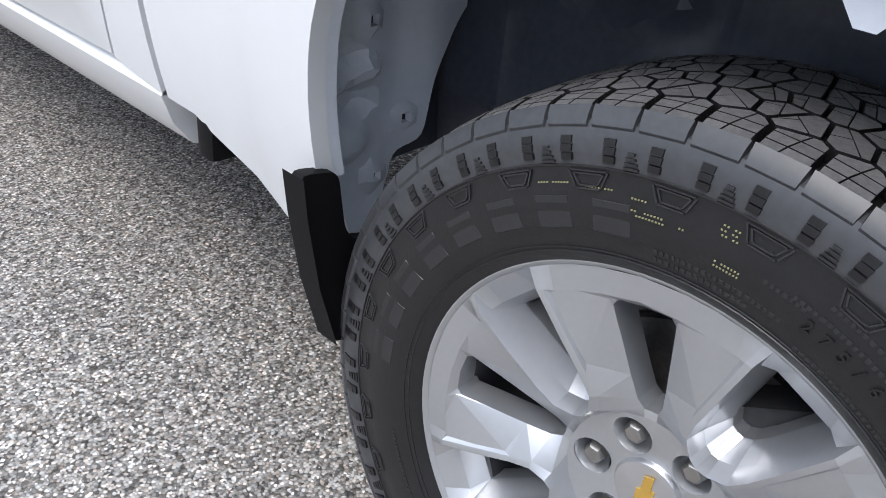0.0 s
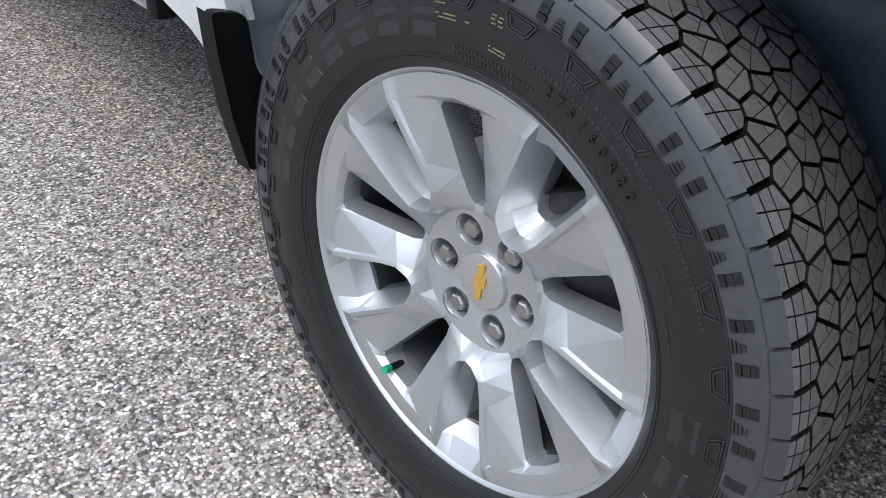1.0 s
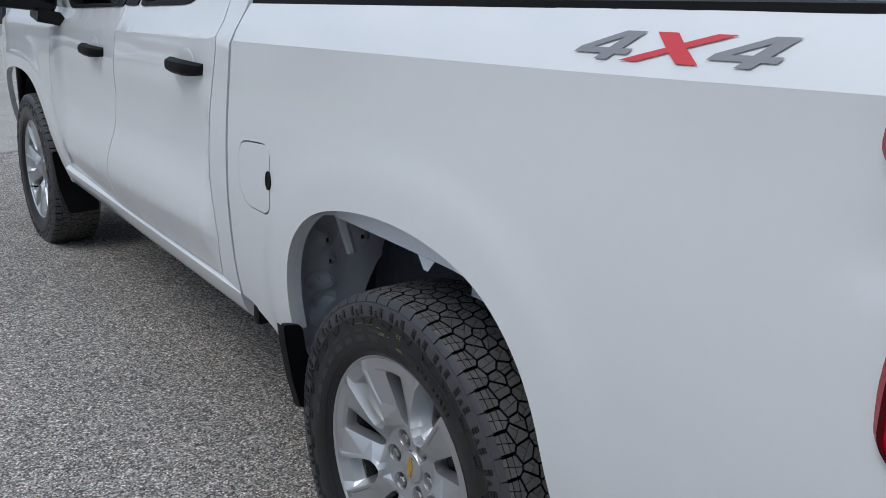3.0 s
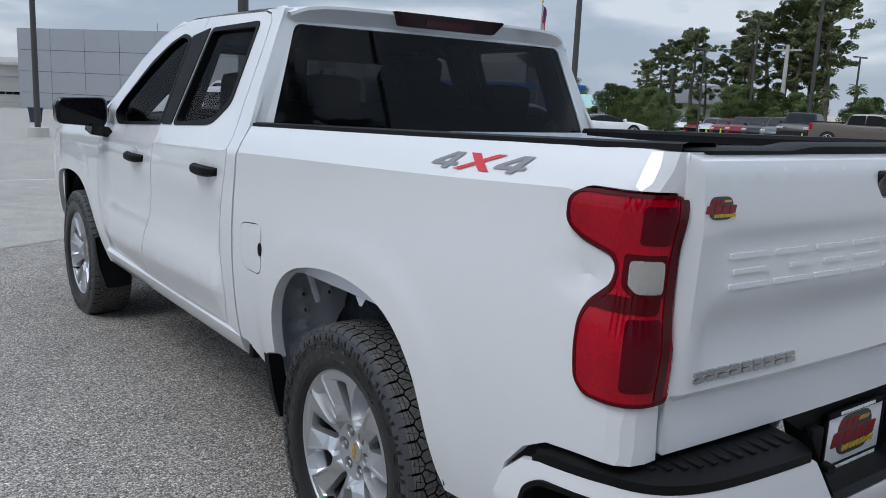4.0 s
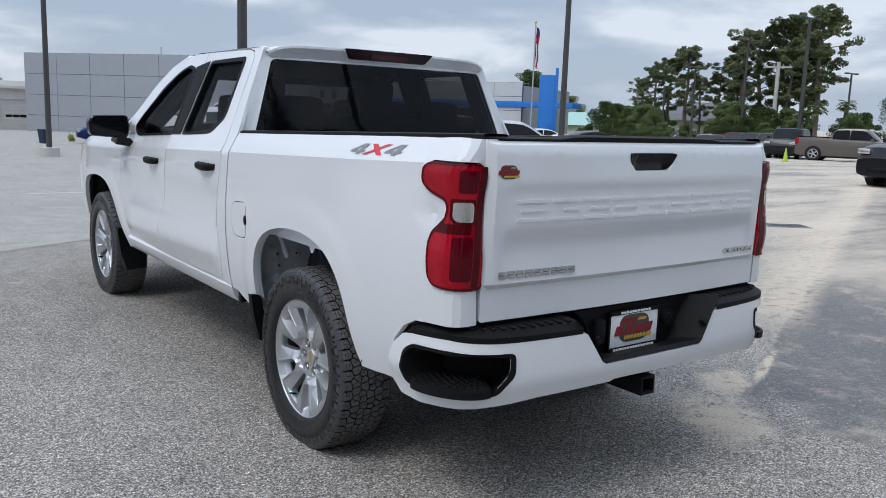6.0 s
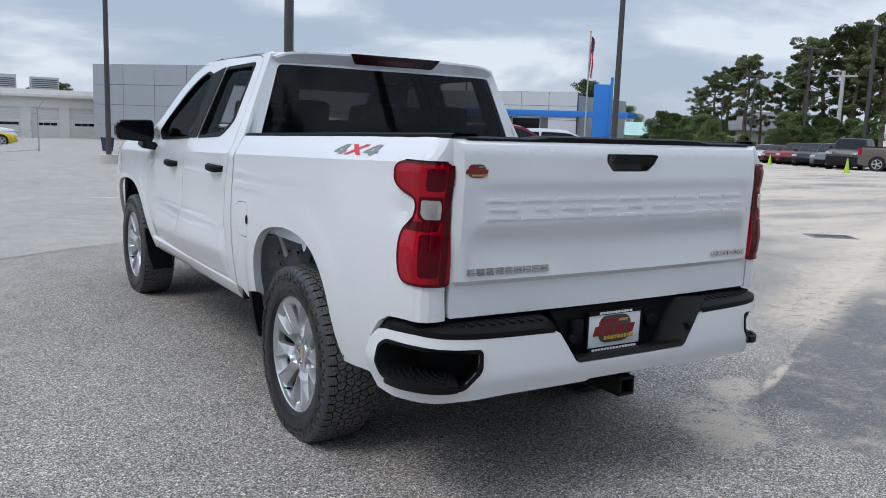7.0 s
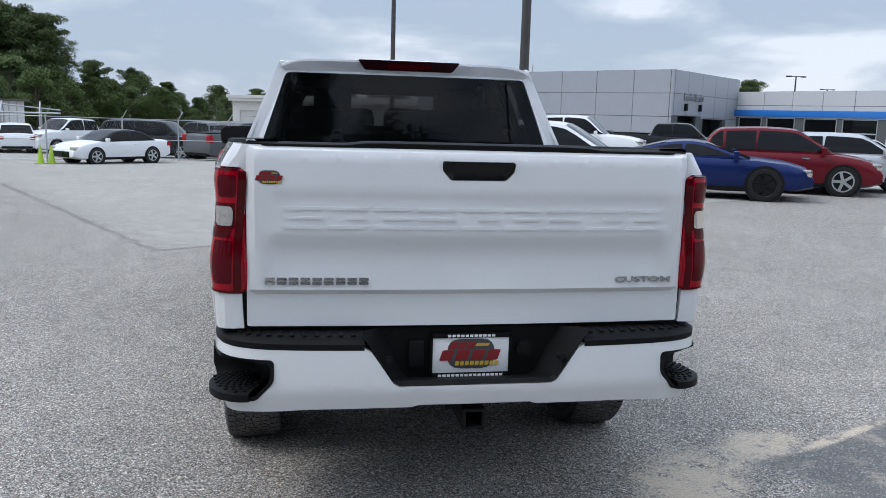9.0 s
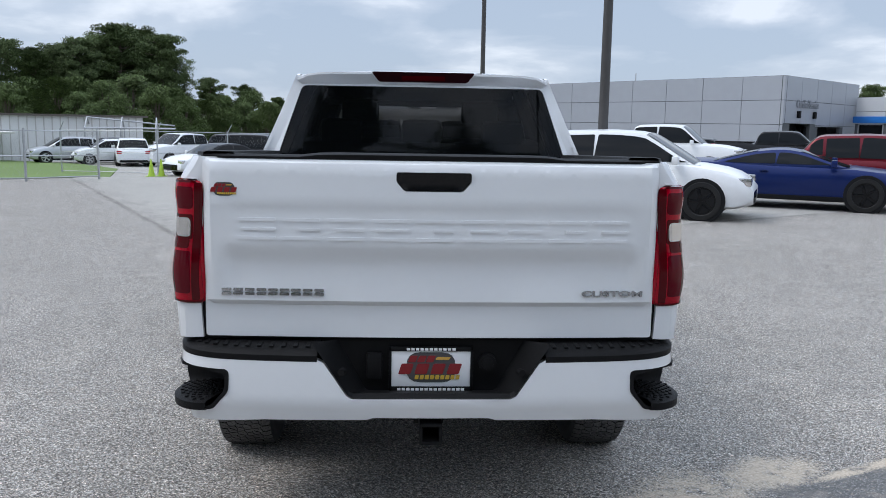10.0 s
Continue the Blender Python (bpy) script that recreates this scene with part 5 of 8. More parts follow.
def sidewall_relief():
    """Rib groups, outlined trapezoids and the plain blocks that stand for the maker's lettering."""
    bm, black = bmesh.new(), bmesh.new()
    for r0, w in ((0.296, 0.0010), (0.3005, 0.0006), (0.3785, 0.0016)):
        rings = [[tyre_at(i * 3, r, o) for i in range(120)] for r, o in ((r0 - w, -0.001), (r0 - w * 0.4, 0.0012), (r0 + w * 0.4, 0.0012), (r0 + w, -0.001))]
        add_rings(bm, rings + rings[:1])
    for k in range(PERIODS):
        a = PERIOD * k + PHASE
        for c in (a + 3.2, a + 9.4):
            for j in range(3):
                q0 = 0.3835 + j * 0.0072
                raised(black, [(c - 0.85, q0), (c + 0.85, q0), (c + 0.95, q0 + 0.0066), (c - 0.75, q0 + 0.0066)], 0.0026 - 0.0006 * j)
        for j in range(4):
            r = 0.3805 + j * 0.0042
            w = 1.1 - j * 0.2
            raised(bm, [(a + 6.3 - w, r), (a + 6.3 + w, r), (a + 6.3 + w, r + 0.0024), (a + 6.3 - w, r + 0.0024)], 0.0022)
        for g in (0.0, 0.35):
            r0, r1, w0, w1 = 0.3590 + g * 0.008, 0.3750 - g * 0.008, 2.0 - g * 1.5, 3.0 - g * 2.0
            pts = [(a - w0, r0), (a + w0, r0), (a + w1, r1), (a - w1, r1)]
            for (p0, q0), (p1, q1) in zip(pts, pts[1:] + pts[:1]):
                dr, da = 0.0008, 0.15
                if abs(q0 - q1) < 0.001:
                    raised(bm, [(p0, q0 - dr), (p1, q1 - dr), (p1, q1 + dr), (p0, q0 + dr)], 0.0018)
                else:
                    raised(bm, [(p0 - da, q0), (p0 + da, q0), (p1 + da, q1), (p1 - da, q1)], 0.0018)
    for a0, a1, count, r0, r1 in ((0, 82, 8, 0.320, 0.352), (166, 256, 8, 0.318, 0.352)):
        st = (a1 - a0) / count
        for k in range(count):
            c = a0 + (k + 0.5) * st
            w = st * 0.34
            raised(bm, [(c - w, r0), (c + w, r0), (c + w * 0.9, r1), (c - w * 0.9, r1)], 0.0008)
    random.seed(4)
    for a0, a1, r in ((108, 130, 0.3555), (132, 152, 0.3555), (100, 106, 0.340), (104, 128, 0.3435), (108, 134, 0.3045), (141, 148, 0.330), (150, 158, 0.316), (262, 310, 0.312), (318, 344, 0.320), (84, 104, 0.317), (84, 100, 0.3085)):
        a = a0
        while a < a1:
            w = random.uniform(0.4, 0.8)
            raised(bm, [(a, r - 0.0022), (a + w, r - 0.0022), (a + w, r + 0.0022), (a, r + 0.0022)], 0.0009)
            a += w + 0.4
    for b in (bm, black):
        bmesh.ops.recalc_face_normals(b, faces=b.faces[:])
    return bm, black


CROWN = 0.436


def crown_r(w):
    return CROWN - 0.85 * max(0.0, abs(w) - 0.03) ** 2 - 5.0 * max(0.0, abs(w) - 0.095) ** 2


def cut(poly, n, d):
    """The part of a convex outline where n . p <= d."""
    out = []
    for i, p in enumerate(poly):
        q = poly[(i + 1) % len(poly)]
        sp, sq = n.dot(p) - d, n.dot(q) - d
        if sp <= 0:
            out.append(p)
        if sp * sq < 0:
            out.append(p.lerp(q, sp / (sp - sq)))
    return out


def tread_mesh():
    """Angular interlocking blocks of an all-terrain tread with grooves between them, each cut by narrow sipes."""
    bm = bmesh.new()
    rnd = random.Random(11)
    around = math.tau * CROWN
    per = around / PERIODS
    s0 = radians(PHASE + 3.2) * CROWN
    seeds = []
    for k in range(PERIODS):
        for m in range(2):
            for s in (-1, 1):
                f = k + 0.5 * m + (0.27 if s > 0 else 0.0)
                seeds.append((Vector((s0 + f * per, s * 0.0975)), 1))
        for row, (w, o) in enumerate(((-0.056, 0.10), (-0.020, 0.27), (0.019, 0.06), (0.056, 0.30))):
            for m in range(3):
                f = k + o + m / 3 + (0.055, -0.05, 0.02)[(m + row) % 3] + rnd.uniform(-0.012, 0.012)
                seeds.append((Vector((s0 + f * per, w + (0.0075, -0.0065, 0.001)[(m + 2 * row) % 3] + rnd.uniform(-0.001, 0.001))), 0))

    def block(pts):
        top = [bm.verts.new((p.y, crown_r(p.y) * math.cos(p.x / CROWN), crown_r(p.y) * math.sin(p.x / CROWN))) for p in pts]
        c = sum(pts, Vector((0, 0))) / len(pts)
        low = []
        for p in pts:
            q = c + (p - c) * 1.03
            r = crown_r(p.y) - 0.0125
            low.append(bm.verts.new((q.y, r * math.cos(q.x / CROWN), r * math.sin(q.x / CROWN))))
        n = len(pts)
        for i in range(n):
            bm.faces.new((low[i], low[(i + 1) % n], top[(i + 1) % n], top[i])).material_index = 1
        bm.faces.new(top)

    def split(poly, n, d, gap):
        """An outline parted by a narrow gap along a line."""
        parts = [cut(poly, n, d - gap / 2), cut(poly, -n, -d - gap / 2)]
        return [p for p in parts if len(p) > 2]

    for p, outer in seeds:
        poly = [p + Vector(c) for c in ((-0.07, -0.07), (0.07, -0.07), (0.07, 0.07), (-0.07, 0.07))]
        poly = cut(poly, Vector((0, 1)), 0.1225)
        poly = cut(poly, Vector((0, -1)), 0.1165)
        for q, o2 in seeds:
            e = q - p
            e.x = (e.x + around / 2) % around - around / 2
            ln = e.length
            if 1e-5 < ln < 0.11:
                n = e / ln
                groove = 0.0038 if outer and o2 else 0.0024
                poly = cut(poly, n, n.dot(p) + ln / 2 - groove)
        if len(poly) < 3:
            continue
        if outer:
            pieces = [poly]
            s = 1 if p.y > 0 else -1
            for n, d in ((Vector((0, 1)), p.y - 0.006 * s), (Vector((0, 1)), p.y + 0.008 * s), (Vector((1, 0.25 * s)).normalized(), None)):
                dd = n.dot(p) if d is None else n.y * d
                pieces = [x for y in pieces for x in split(y, n, dd, 0.0016)]
        else:
            t = 0.5 + rnd.uniform(-0.5, 0.5)
            n = Vector((math.cos(t), math.sin(t)))
            pieces = split(poly, n, n.dot(p), 0.0012)
            m_ = Vector((-n.y, n.x))
            pieces = [x for i_, y in enumerate(pieces) for x in (split(y, m_, m_.dot(p) + 0.004, 0.0010) if i_ == 0 else [y])]
        for q in pieces:
            block(q)
    bmesh.ops.recalc_face_normals(bm, faces=bm.faces[:])
    return bm


wheel_bm = spokes()
revolve(wheel_bm, [(-0.1055, LIP - 0.0105), (-0.1085, LIP - 0.0085), (-0.1110, LIP - 0.005), (-0.1115, LIP - 0.001), (-0.109, LIP + 0.0015), (-0.10, LIP)], 96)
wheel = part("wheel", wheel_bm, M_SILVER, truck, "silver ten-spoke alloy wheel with an all-terrain tyre", sharp=28)
part("wheel_hub", rim_hub(), M_SILVER, wheel)
for k in range(6):
    cy, cz = polar(0.0699, 60 * k + 3)
    bm = bmesh.new()
    d = hub_depth(0.0699)
    rings = [[Vector((-d + dx, cy + r * math.cos(t), cz + r * math.sin(t))) for t in np.linspace(0, math.tau, 19)[:-1]] for dx, r in ((0.0, 0.0225), (0.003, 0.0210), (0.034, 0.0195), (0.035, 0.001))]
    add_rings(bm, rings)
    part("nut_cup", bm, M_SILVER, wheel)
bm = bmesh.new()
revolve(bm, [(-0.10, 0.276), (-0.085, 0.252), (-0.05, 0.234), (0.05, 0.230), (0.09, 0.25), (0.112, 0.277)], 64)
# shade behind the spokes is put into the barrel's near-black colour
part("wheel_barrel", bm, mat("shaded_barrel_dark", (0.03, 0.031, 0.034), 0.5, metal=0.4, var=0.1), wheel)
# tyre rubber lightened blue-grey: dust, and sky sheen painted into the base colour
M_SHOULDER = mat("dusty_sky_sheen_rubber", (0.046, 0.048, 0.052), 0.40, spec=0.5, var=0.25, var_scale=9)
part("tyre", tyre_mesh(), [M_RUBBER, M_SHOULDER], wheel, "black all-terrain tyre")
relief, pockets = sidewall_relief()
tagged(part("sidewall_relief", relief, mat("sidewall_relief_rubber", (0.020, 0.020, 0.021), 0.36, var=0.2, var_scale=9), wheel), kind="stuff")
tagged(part("shoulder_block", pockets, mat("glossy_rubber", (0.008, 0.008, 0.009), 0.28, spec=0.5), wheel), kind="stuff")
bm = bmesh.new()
for k in range(PERIODS):
    lug_side(bm, PERIOD * k + PHASE + 3.2, 2.92)
    lug_side(bm, PERIOD * k + PHASE + 3.2 + PERIOD / 2, 2.92)
bmesh.ops.recalc_face_normals(bm, faces=bm.faces[:])
tagged(part("shoulder_lug", bm, M_SHOULDER, wheel), kind="stuff")
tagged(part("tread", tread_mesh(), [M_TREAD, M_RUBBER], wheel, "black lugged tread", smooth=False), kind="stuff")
for k in range(6):
    cy, cz = polar(0.0699, 60 * k + 3)
    bm = bmesh.new()
    prof = [(0.0155, 0.0135, 12), (-0.007, 0.0135, 6), (-0.0105, 0.0117, 6), (-0.0125, 0.0098, 6)]
    rings = [[Vector((-0.049 + dx, cy + r * math.cos(i * math.tau / 6 + k), cz + r * math.sin(i * math.tau / 6 + k))) for i in range(6)] for dx, r, _ in prof]
    rings += [[Vector((-0.0615, cy, cz)) + (p - Vector((-0.0615, cy, cz))) * 0.01 for p in rings[-1]]]
    add_rings(bm, rings)
    part("lug_nut", bm, M_NUT, wheel, "steel lug nut", sharp=25)
bm = bmesh.new()
revolve(bm, [(-0.045, 0.0415), (-0.058, 0.041), (-0.0625, 0.038), (-0.0645, 0.02), (-0.0648, 0.0004)], 40)
part("centre_cap", bm, mat("brushed_cap", (0.6, 0.6, 0.61), 0.32, metal=0.9, bump=0.15, bump_scale=500), wheel, "brushed silver centre cap")
bm = bmesh.new()
for w, h in ((0.027, 0.0055), (0.008, 0.010)):
    vs = [Vector((-0.0665, -v, u + v * 0.35)) for u, v in ((-w, -h), (w, -h), (w, h), (-w, h))]
    lo = [p + Vector((0.002, 0, 0)) for p in vs]
    add_rings(bm, [lo, vs], caps=True)
part("cap_emblem", bm, M_GOLD, wheel, "gold emblem", smooth=False)
bm = bmesh.new()
vy, vz = polar(0.246, -62)
add_tube(bm, (-0.075, vy, vz), (-0.105, vy * 0.95, vz * 0.95), 0.006, 0.005, 10)
part("valve_stem", bm, M_BLACK, wheel)
bm = bmesh.new()
add_tube(bm, (-0.105, vy * 0.95, vz * 0.95), (-0.118, vy * 0.925, vz * 0.925), 0.0065, 0.006, 10)
part("valve_cap", bm, mat("green_cap", (0.01, 0.28, 0.14), 0.4), wheel, "green valve cap")

# tyre size moulded into the sidewall
for k, ch in enumerate("275/60R20"):
    c = 107.5 + k * 2.75

    def lay(u, v, w, c=c):
        return tyre_at(c + math.degrees(u / 0.33), 0.330 + v, w + 0.0004)
    word_on(ch, 0.0165, M_RUBBER, wheel, lay, "size_lettering", depth=0.0008, bold=0.0002)
random.seed(8)
bm = bmesh.new()
for a0, a1, r0, rows in ((64, 70, 0.362, 1), (72, 77, 0.360, 1), (79, 82, 0.357, 1), (92, 95, 0.363, 3), (80, 85, 0.347, 2), (86, 88, 0.345, 1), (93, 97, 0.332, 2)):
    for row in range(rows):
        a = a0 + random.uniform(0, 1)
        while a < a1:
            if random.random() < 0.8:
                raised(bm, [(a, r0 - row * 0.004), (a + 0.25, r0 - row * 0.004), (a + 0.25, r0 - row * 0.004 + 0.0014), (a, r0 - row * 0.004 + 0.0014)], 0.0012)
            a += 0.5
tagged(part("yellow_mark", bm, mat("yellow_ink", (0.26, 0.245, 0.13), 0.7), wheel, "faded yellow ink dots", smooth=False), kind="stuff")

wheel.location = (-0.868, 0, HUB_Z - 0.003)


def wheel_copy(m):
    made = wheel.copy()
    scene.collection.objects.link(made)
    made.matrix_local = m
    for c in wheel.children:
        k = c.copy()
        scene.collection.objects.link(k)
        k.parent = made
    return made


wheel_copy(pose(-0.828, BASE, HUB_Z, 25, 0, 0))
wheel_copy(pose(0.868, 0, HUB_Z, 40, 0, 180))
wheel_copy(pose(0.828, BASE, HUB_Z, 10, 0, 180))
for sx in (-1, 1):
    for y in (0.0, BASE):
        bm = bmesh.new()
        for x0, x1, r in ((0.0, 0.012, 0.172), (0.022, 0.034, 0.172), (-0.03, 0.05, 0.085)):
            add_tube(bm, (sx * (0.862 - x0), y, HUB_Z), (sx * (0.862 - x1), y, HUB_Z), r, r, 40)
        part("brake_disc", bm, M_STEEL, truck, "steel brake disc")
        bm = bmesh.new()
        m = Matrix.Translation((sx * 0.845, y, HUB_Z)) @ pose(0, 0, 0, 150, 0, 0)
        add_box(bm, (-0.05, 0.10, -0.10), (0.05, 0.195, 0.10), 0.015, m)
        part("brake_caliper", bm, mat("caliper_metal", (0.05, 0.05, 0.052), 0.5, metal=0.4, var=0.3), truck, "dark brake caliper")

# ---- wheel wells ----
def tub(arch, grow, x0, x1, front_wall=False):
    def make():
        bm = bmesh.new()
        c = arch.mean(axis=0)
        pts = [c + (p - c) * grow for p in arch]
        if front_wall:
            pts = [np.array([p[0] + 0.17 * sstep(p[0], 0.2, 0.4), p[1]]) for p in pts]
        rings = [[Vector((-x, p[0], max(p[1], 0.62) if k == 0 and front_wall and p[0] > 0.3 else p[1])) for p in pts] for k, x in enumerate(np.linspace(x0, x1, 5))]
        vs = add_rings(bm, rings, closed=False)
        bm.faces.new(vs[-1])
        return bm
    return make


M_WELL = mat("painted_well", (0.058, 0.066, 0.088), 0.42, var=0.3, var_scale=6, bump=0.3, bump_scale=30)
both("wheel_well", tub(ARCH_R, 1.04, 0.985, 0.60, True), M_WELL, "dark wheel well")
both("wheel_well", tub(ARCH_F, 1.02, 0.87, 0.55), M_DARK, "dark wheel well")


def well_flange(arch_all, x0, w):
    def make():
        bm = bmesh.new()
        rings = []
        arch = arch_all[(arch_all[:, 1] > 0.60) & (arch_all[:, 0] > -0.38)]
        for d, g in ((0.0, 1.0), (0.02, 1.004), (w, 1.006)):
            c = arch.mean(axis=0)
            rings.append([Vector((-(side_x(p[0], p[1]) - d - 0.012), c[0] + (p[0] - c[0]) * g, c[1] + (p[1] - c[1]) * g)) for p in arch])
        add_rings(bm, rings, closed=False)
        return bm
    return make


both("arch_flange", well_flange(ARCH_R, 1.0, 0.03), M_INNER)


def well_sheet():
    """The painted front wall of the rear wheel well, with pressed dimples and holes."""
    out = [(-0.985, 0.43), (-0.985, 0.985), (-0.70, 0.985), (-0.66, 0.84), (-0.634, 0.79), (-0.69, 0.735), (-0.728, 0.66), (-0.742, 0.565), (-0.786, 0.553), (-0.794, 0.504), (-0.826, 0.45), (-0.90, 0.43)]
    out = rounded(out, 0.02, 3)

    def hole(x, z, r=0.007):
        return [(x - r, z - r), (x + r, z - r), (x + r, z + r), (x - r, z + r)]
    spots = [(-0.84, 0.752), (-0.745, 0.815), (-0.795, 0.822), (-0.85, 0.815), (-0.775, 0.605), (-0.822, 0.525)]

    def at(x, z):
        y = 0.50 + 0.05 * (1 - sstep(-x, 0.90, 0.99)) - 0.02 * sstep(-x, 0.80, 0.72) - 0.05 * sstep(z, 0.50, 0.42)
        for hx, hz in spots:
            y -= 0.010 * (1 - sstep(math.hypot(x - hx, z - hz), 0.012, 0.026))
        for bx, bz, br, bd in ((-0.88, 0.70, 0.05, 0.024), (-0.86, 0.64, 0.045, 0.022), (-0.84, 0.685, 0.03, -0.012), (-0.87, 0.585, 0.045, -0.014), (-0.86, 0.88, 0.06, 0.014)):
            y += bd * (1 - sstep(math.hypot(x - bx, (z - bz) * 1.5), br * 0.3, br))
        return Vector((x, y, z))
    return panel(out, [hole(*s) for s in spots], at, 0.012, 0.012, lambda c: Vector((0, 1, 0)))


both("well_sheet", well_sheet, M_INNER, "painted sheet in the wheel well")


def well_brace():
    bm = bmesh.new()
    # straight strip that hangs inside the arch lip, with two tabs, and an open box bracket behind it
    rings = []
    for y in np.linspace(0.33, -0.33, 15):
        z = max(0.950, float(np.interp(y, ARCH_R[::-1, 0], ARCH_R[::-1, 1])))
        low = 0.948 - 0.010 * sstep(-y, 0.1, 0.33)
        rings.append([Vector((-0.990, y, z + 0.006)), Vector((-0.957, y, z)), Vector((-0.954, y, low)), Vector((-0.944, y, low))])
    add_rings(bm, rings, closed=False)
    for y0 in (-0.054, -0.285):
        bm.faces.new([bm.verts.new((-0.955, y0 + dy, 0.944 + dz)) for dy, dz in ((-0.03, 0.004), (0.03, 0.004), (0.008, -0.024), (-0.008, -0.024))])
    rings = [[Vector((x, -0.257 + dy, 0.912 + dz)) for dy, dz in ((0, 0), (0.05, 0), (0.05, 0.042), (0, 0.042))] for x in (-0.953, -0.90)]
    add_rings(bm, rings)
    add_tube(bm, (-0.90, 0.44, 1.0), (-0.86, 0.40, 0.82), 0.018, 0.014, 8)
    return bm


both("well_brace", well_brace, M_INNER)


def well_inner():
    """The dark inner panel behind the wheel, with a pressed hole, ribs and a hanging rod."""
    def at(y, z):
        d = math.hypot((y - 0.30) / 0.085, (z - 0.885) / 0.075)
        x = -0.665 - 0.014 * math.exp(-((d - 1.25) / 0.22) ** 2)
        for yr in (0.14, 0.46):
            x -= 0.012 * math.exp(-((y - yr) / 0.012) ** 2)
        return Vector((x - 0.010 * sstep(z, 0.80, 0.77), y, z))
    hole = [(0.30 + 0.070 * math.cos(t), 0.885 + 0.058 * math.sin(t)) for t in np.linspace(0, math.tau, 21)[:-1]]
    return panel([(-0.62, 0.62), (0.56, 0.62), (0.56, 1.02), (-0.62, 1.02)], [hole], at, 0.02, 0.02, lambda c: Vector((1 if c.x < 0 else -1, 0, 0)))


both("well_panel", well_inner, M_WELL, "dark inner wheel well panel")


def mud_flap(pts, y0, lip):
    def make():
        return_bm = panel(rounded(pts, 0.015, 3), [], lambda x, z: Vector((x, y0 - 0.03 * sstep(z, 0.50, 0.30), z)), 0.03, 0.018, lambda c: Vector((0, 1, 0)))
        # outer lip
        rings = [[Vector((x - 0.004, y0 + dy - 0.03 * sstep(z, 0.50, 0.30), z)) for dy in (-0.012, 0.006, 0.026)] for x, z in lip]
        add_rings(return_bm, rings, closed=False)
        return return_bm
    return make


FLAP = [(-1.045, 0.638), (-0.988, 0.626), (-0.975, 0.545), (-0.962, 0.525), (-0.94, 0.516), (-0.885, 0.505), (-0.905, 0.425), (-0.975, 0.408), (-0.98, 0.388), (-1.003, 0.392), (-1.02, 0.48), (-1.036, 0.58)]
both("mud_flap", mud_flap(FLAP, 0.435, ((-1.045, 0.638), (-1.038, 0.58), (-1.02, 0.48), (-1.003, 0.395))), M_BLACK, "black mud flap")
FLAP2 = [(-0.985, 0.62), (-0.78, 0.62), (-0.78, 0.30), (-0.93, 0.29), (-0.965, 0.42)]
both("mud_flap", mud_flap(FLAP2, 3.13, ((-0.985, 0.62), (-0.975, 0.42), (-0.95, 0.30))), M_BLACK, "black mud flap")

# ---- cab interior ----
def seat(x, y, w, rear=False):
    bm = bmesh.new()
    add_box(bm, (x - w / 2, y - 0.26, 0.72), (x + w / 2, y + 0.28, 1.06), 0.05)
    s = part("cab_seat", bm, M_SEAT, truck, "black cloth seat")
    bm = bmesh.new()
    add_box(bm, (x - w / 2, -0.10, 0), (x + w / 2, 0.10, 0.66 if not rear else 0.54), 0.06, Matrix.Translation((0, y - 0.25, 1.0)) @ pose(0, 0, 0, 12 if not rear else 8, 0, 0))
    part("seat_back", bm, M_SEAT, s)
    for hx in ((x,) if not rear else (x - 0.5, x, x + 0.5)):
        bm = bmesh.new()
        add_box(bm, (hx - 0.13, -0.05, 0.62 if not rear else 0.50), (hx + 0.13, 0.06, 0.80 if not rear else 0.66), 0.045, Matrix.Translation((0, y - 0.27, 1.0)) @ pose(0, 0, 0, 10, 0, 0))
        part("headrest", bm, M_SEAT, s)
    return s


seat(-0.42, 2.05, 0.58)
seat(0.42, 2.05, 0.58)
seat(0.0, 1.36, 1.5, True)
bm = bmesh.new()
rings = []
for i in range(28):
    a = i * math.tau / 28
    c = Vector((-0.42 + 0.185 * math.cos(a), 0, 0.185 * math.sin(a)))
    rings.append([Matrix.Translation((0, 2.52, 1.22)) @ pose(0, 0, 0, 25, 0, 0) @ (c + Vector((0.015 * math.cos(b) * math.cos(a), 0.015 * math.sin(b), 0.015 * math.cos(b) * math.sin(a)))) for b in np.linspace(0, math.tau, 9)[:-1]])
add_rings(bm, rings + rings[:1])
add_box(bm, (-0.60, 2.52, 1.20), (-0.24, 2.55, 1.26), 0.01)
part("steering_wheel", bm, M_BLACK, truck, "black steering wheel")
bm = bmesh.new()
add_box(bm, (-0.88, 2.58, 0.95), (0.88, 3.1, 1.40), 0.06)
add_box(bm, (-0.66, 2.52, 1.30), (-0.20, 2.72, 1.46), 0.05)
add_box(bm, (-0.16, 2.2, 0.7), (0.16, 2.8, 1.08), 0.04)
part("dashboard", bm, M_BLACK, truck, "black dashboard")
bm = bmesh.new()
add_box(bm, (-0.88, 0.78, 0.68), (0.88, 3.0, 0.72))
part("cab_floor", bm, M_SEAT, truck)
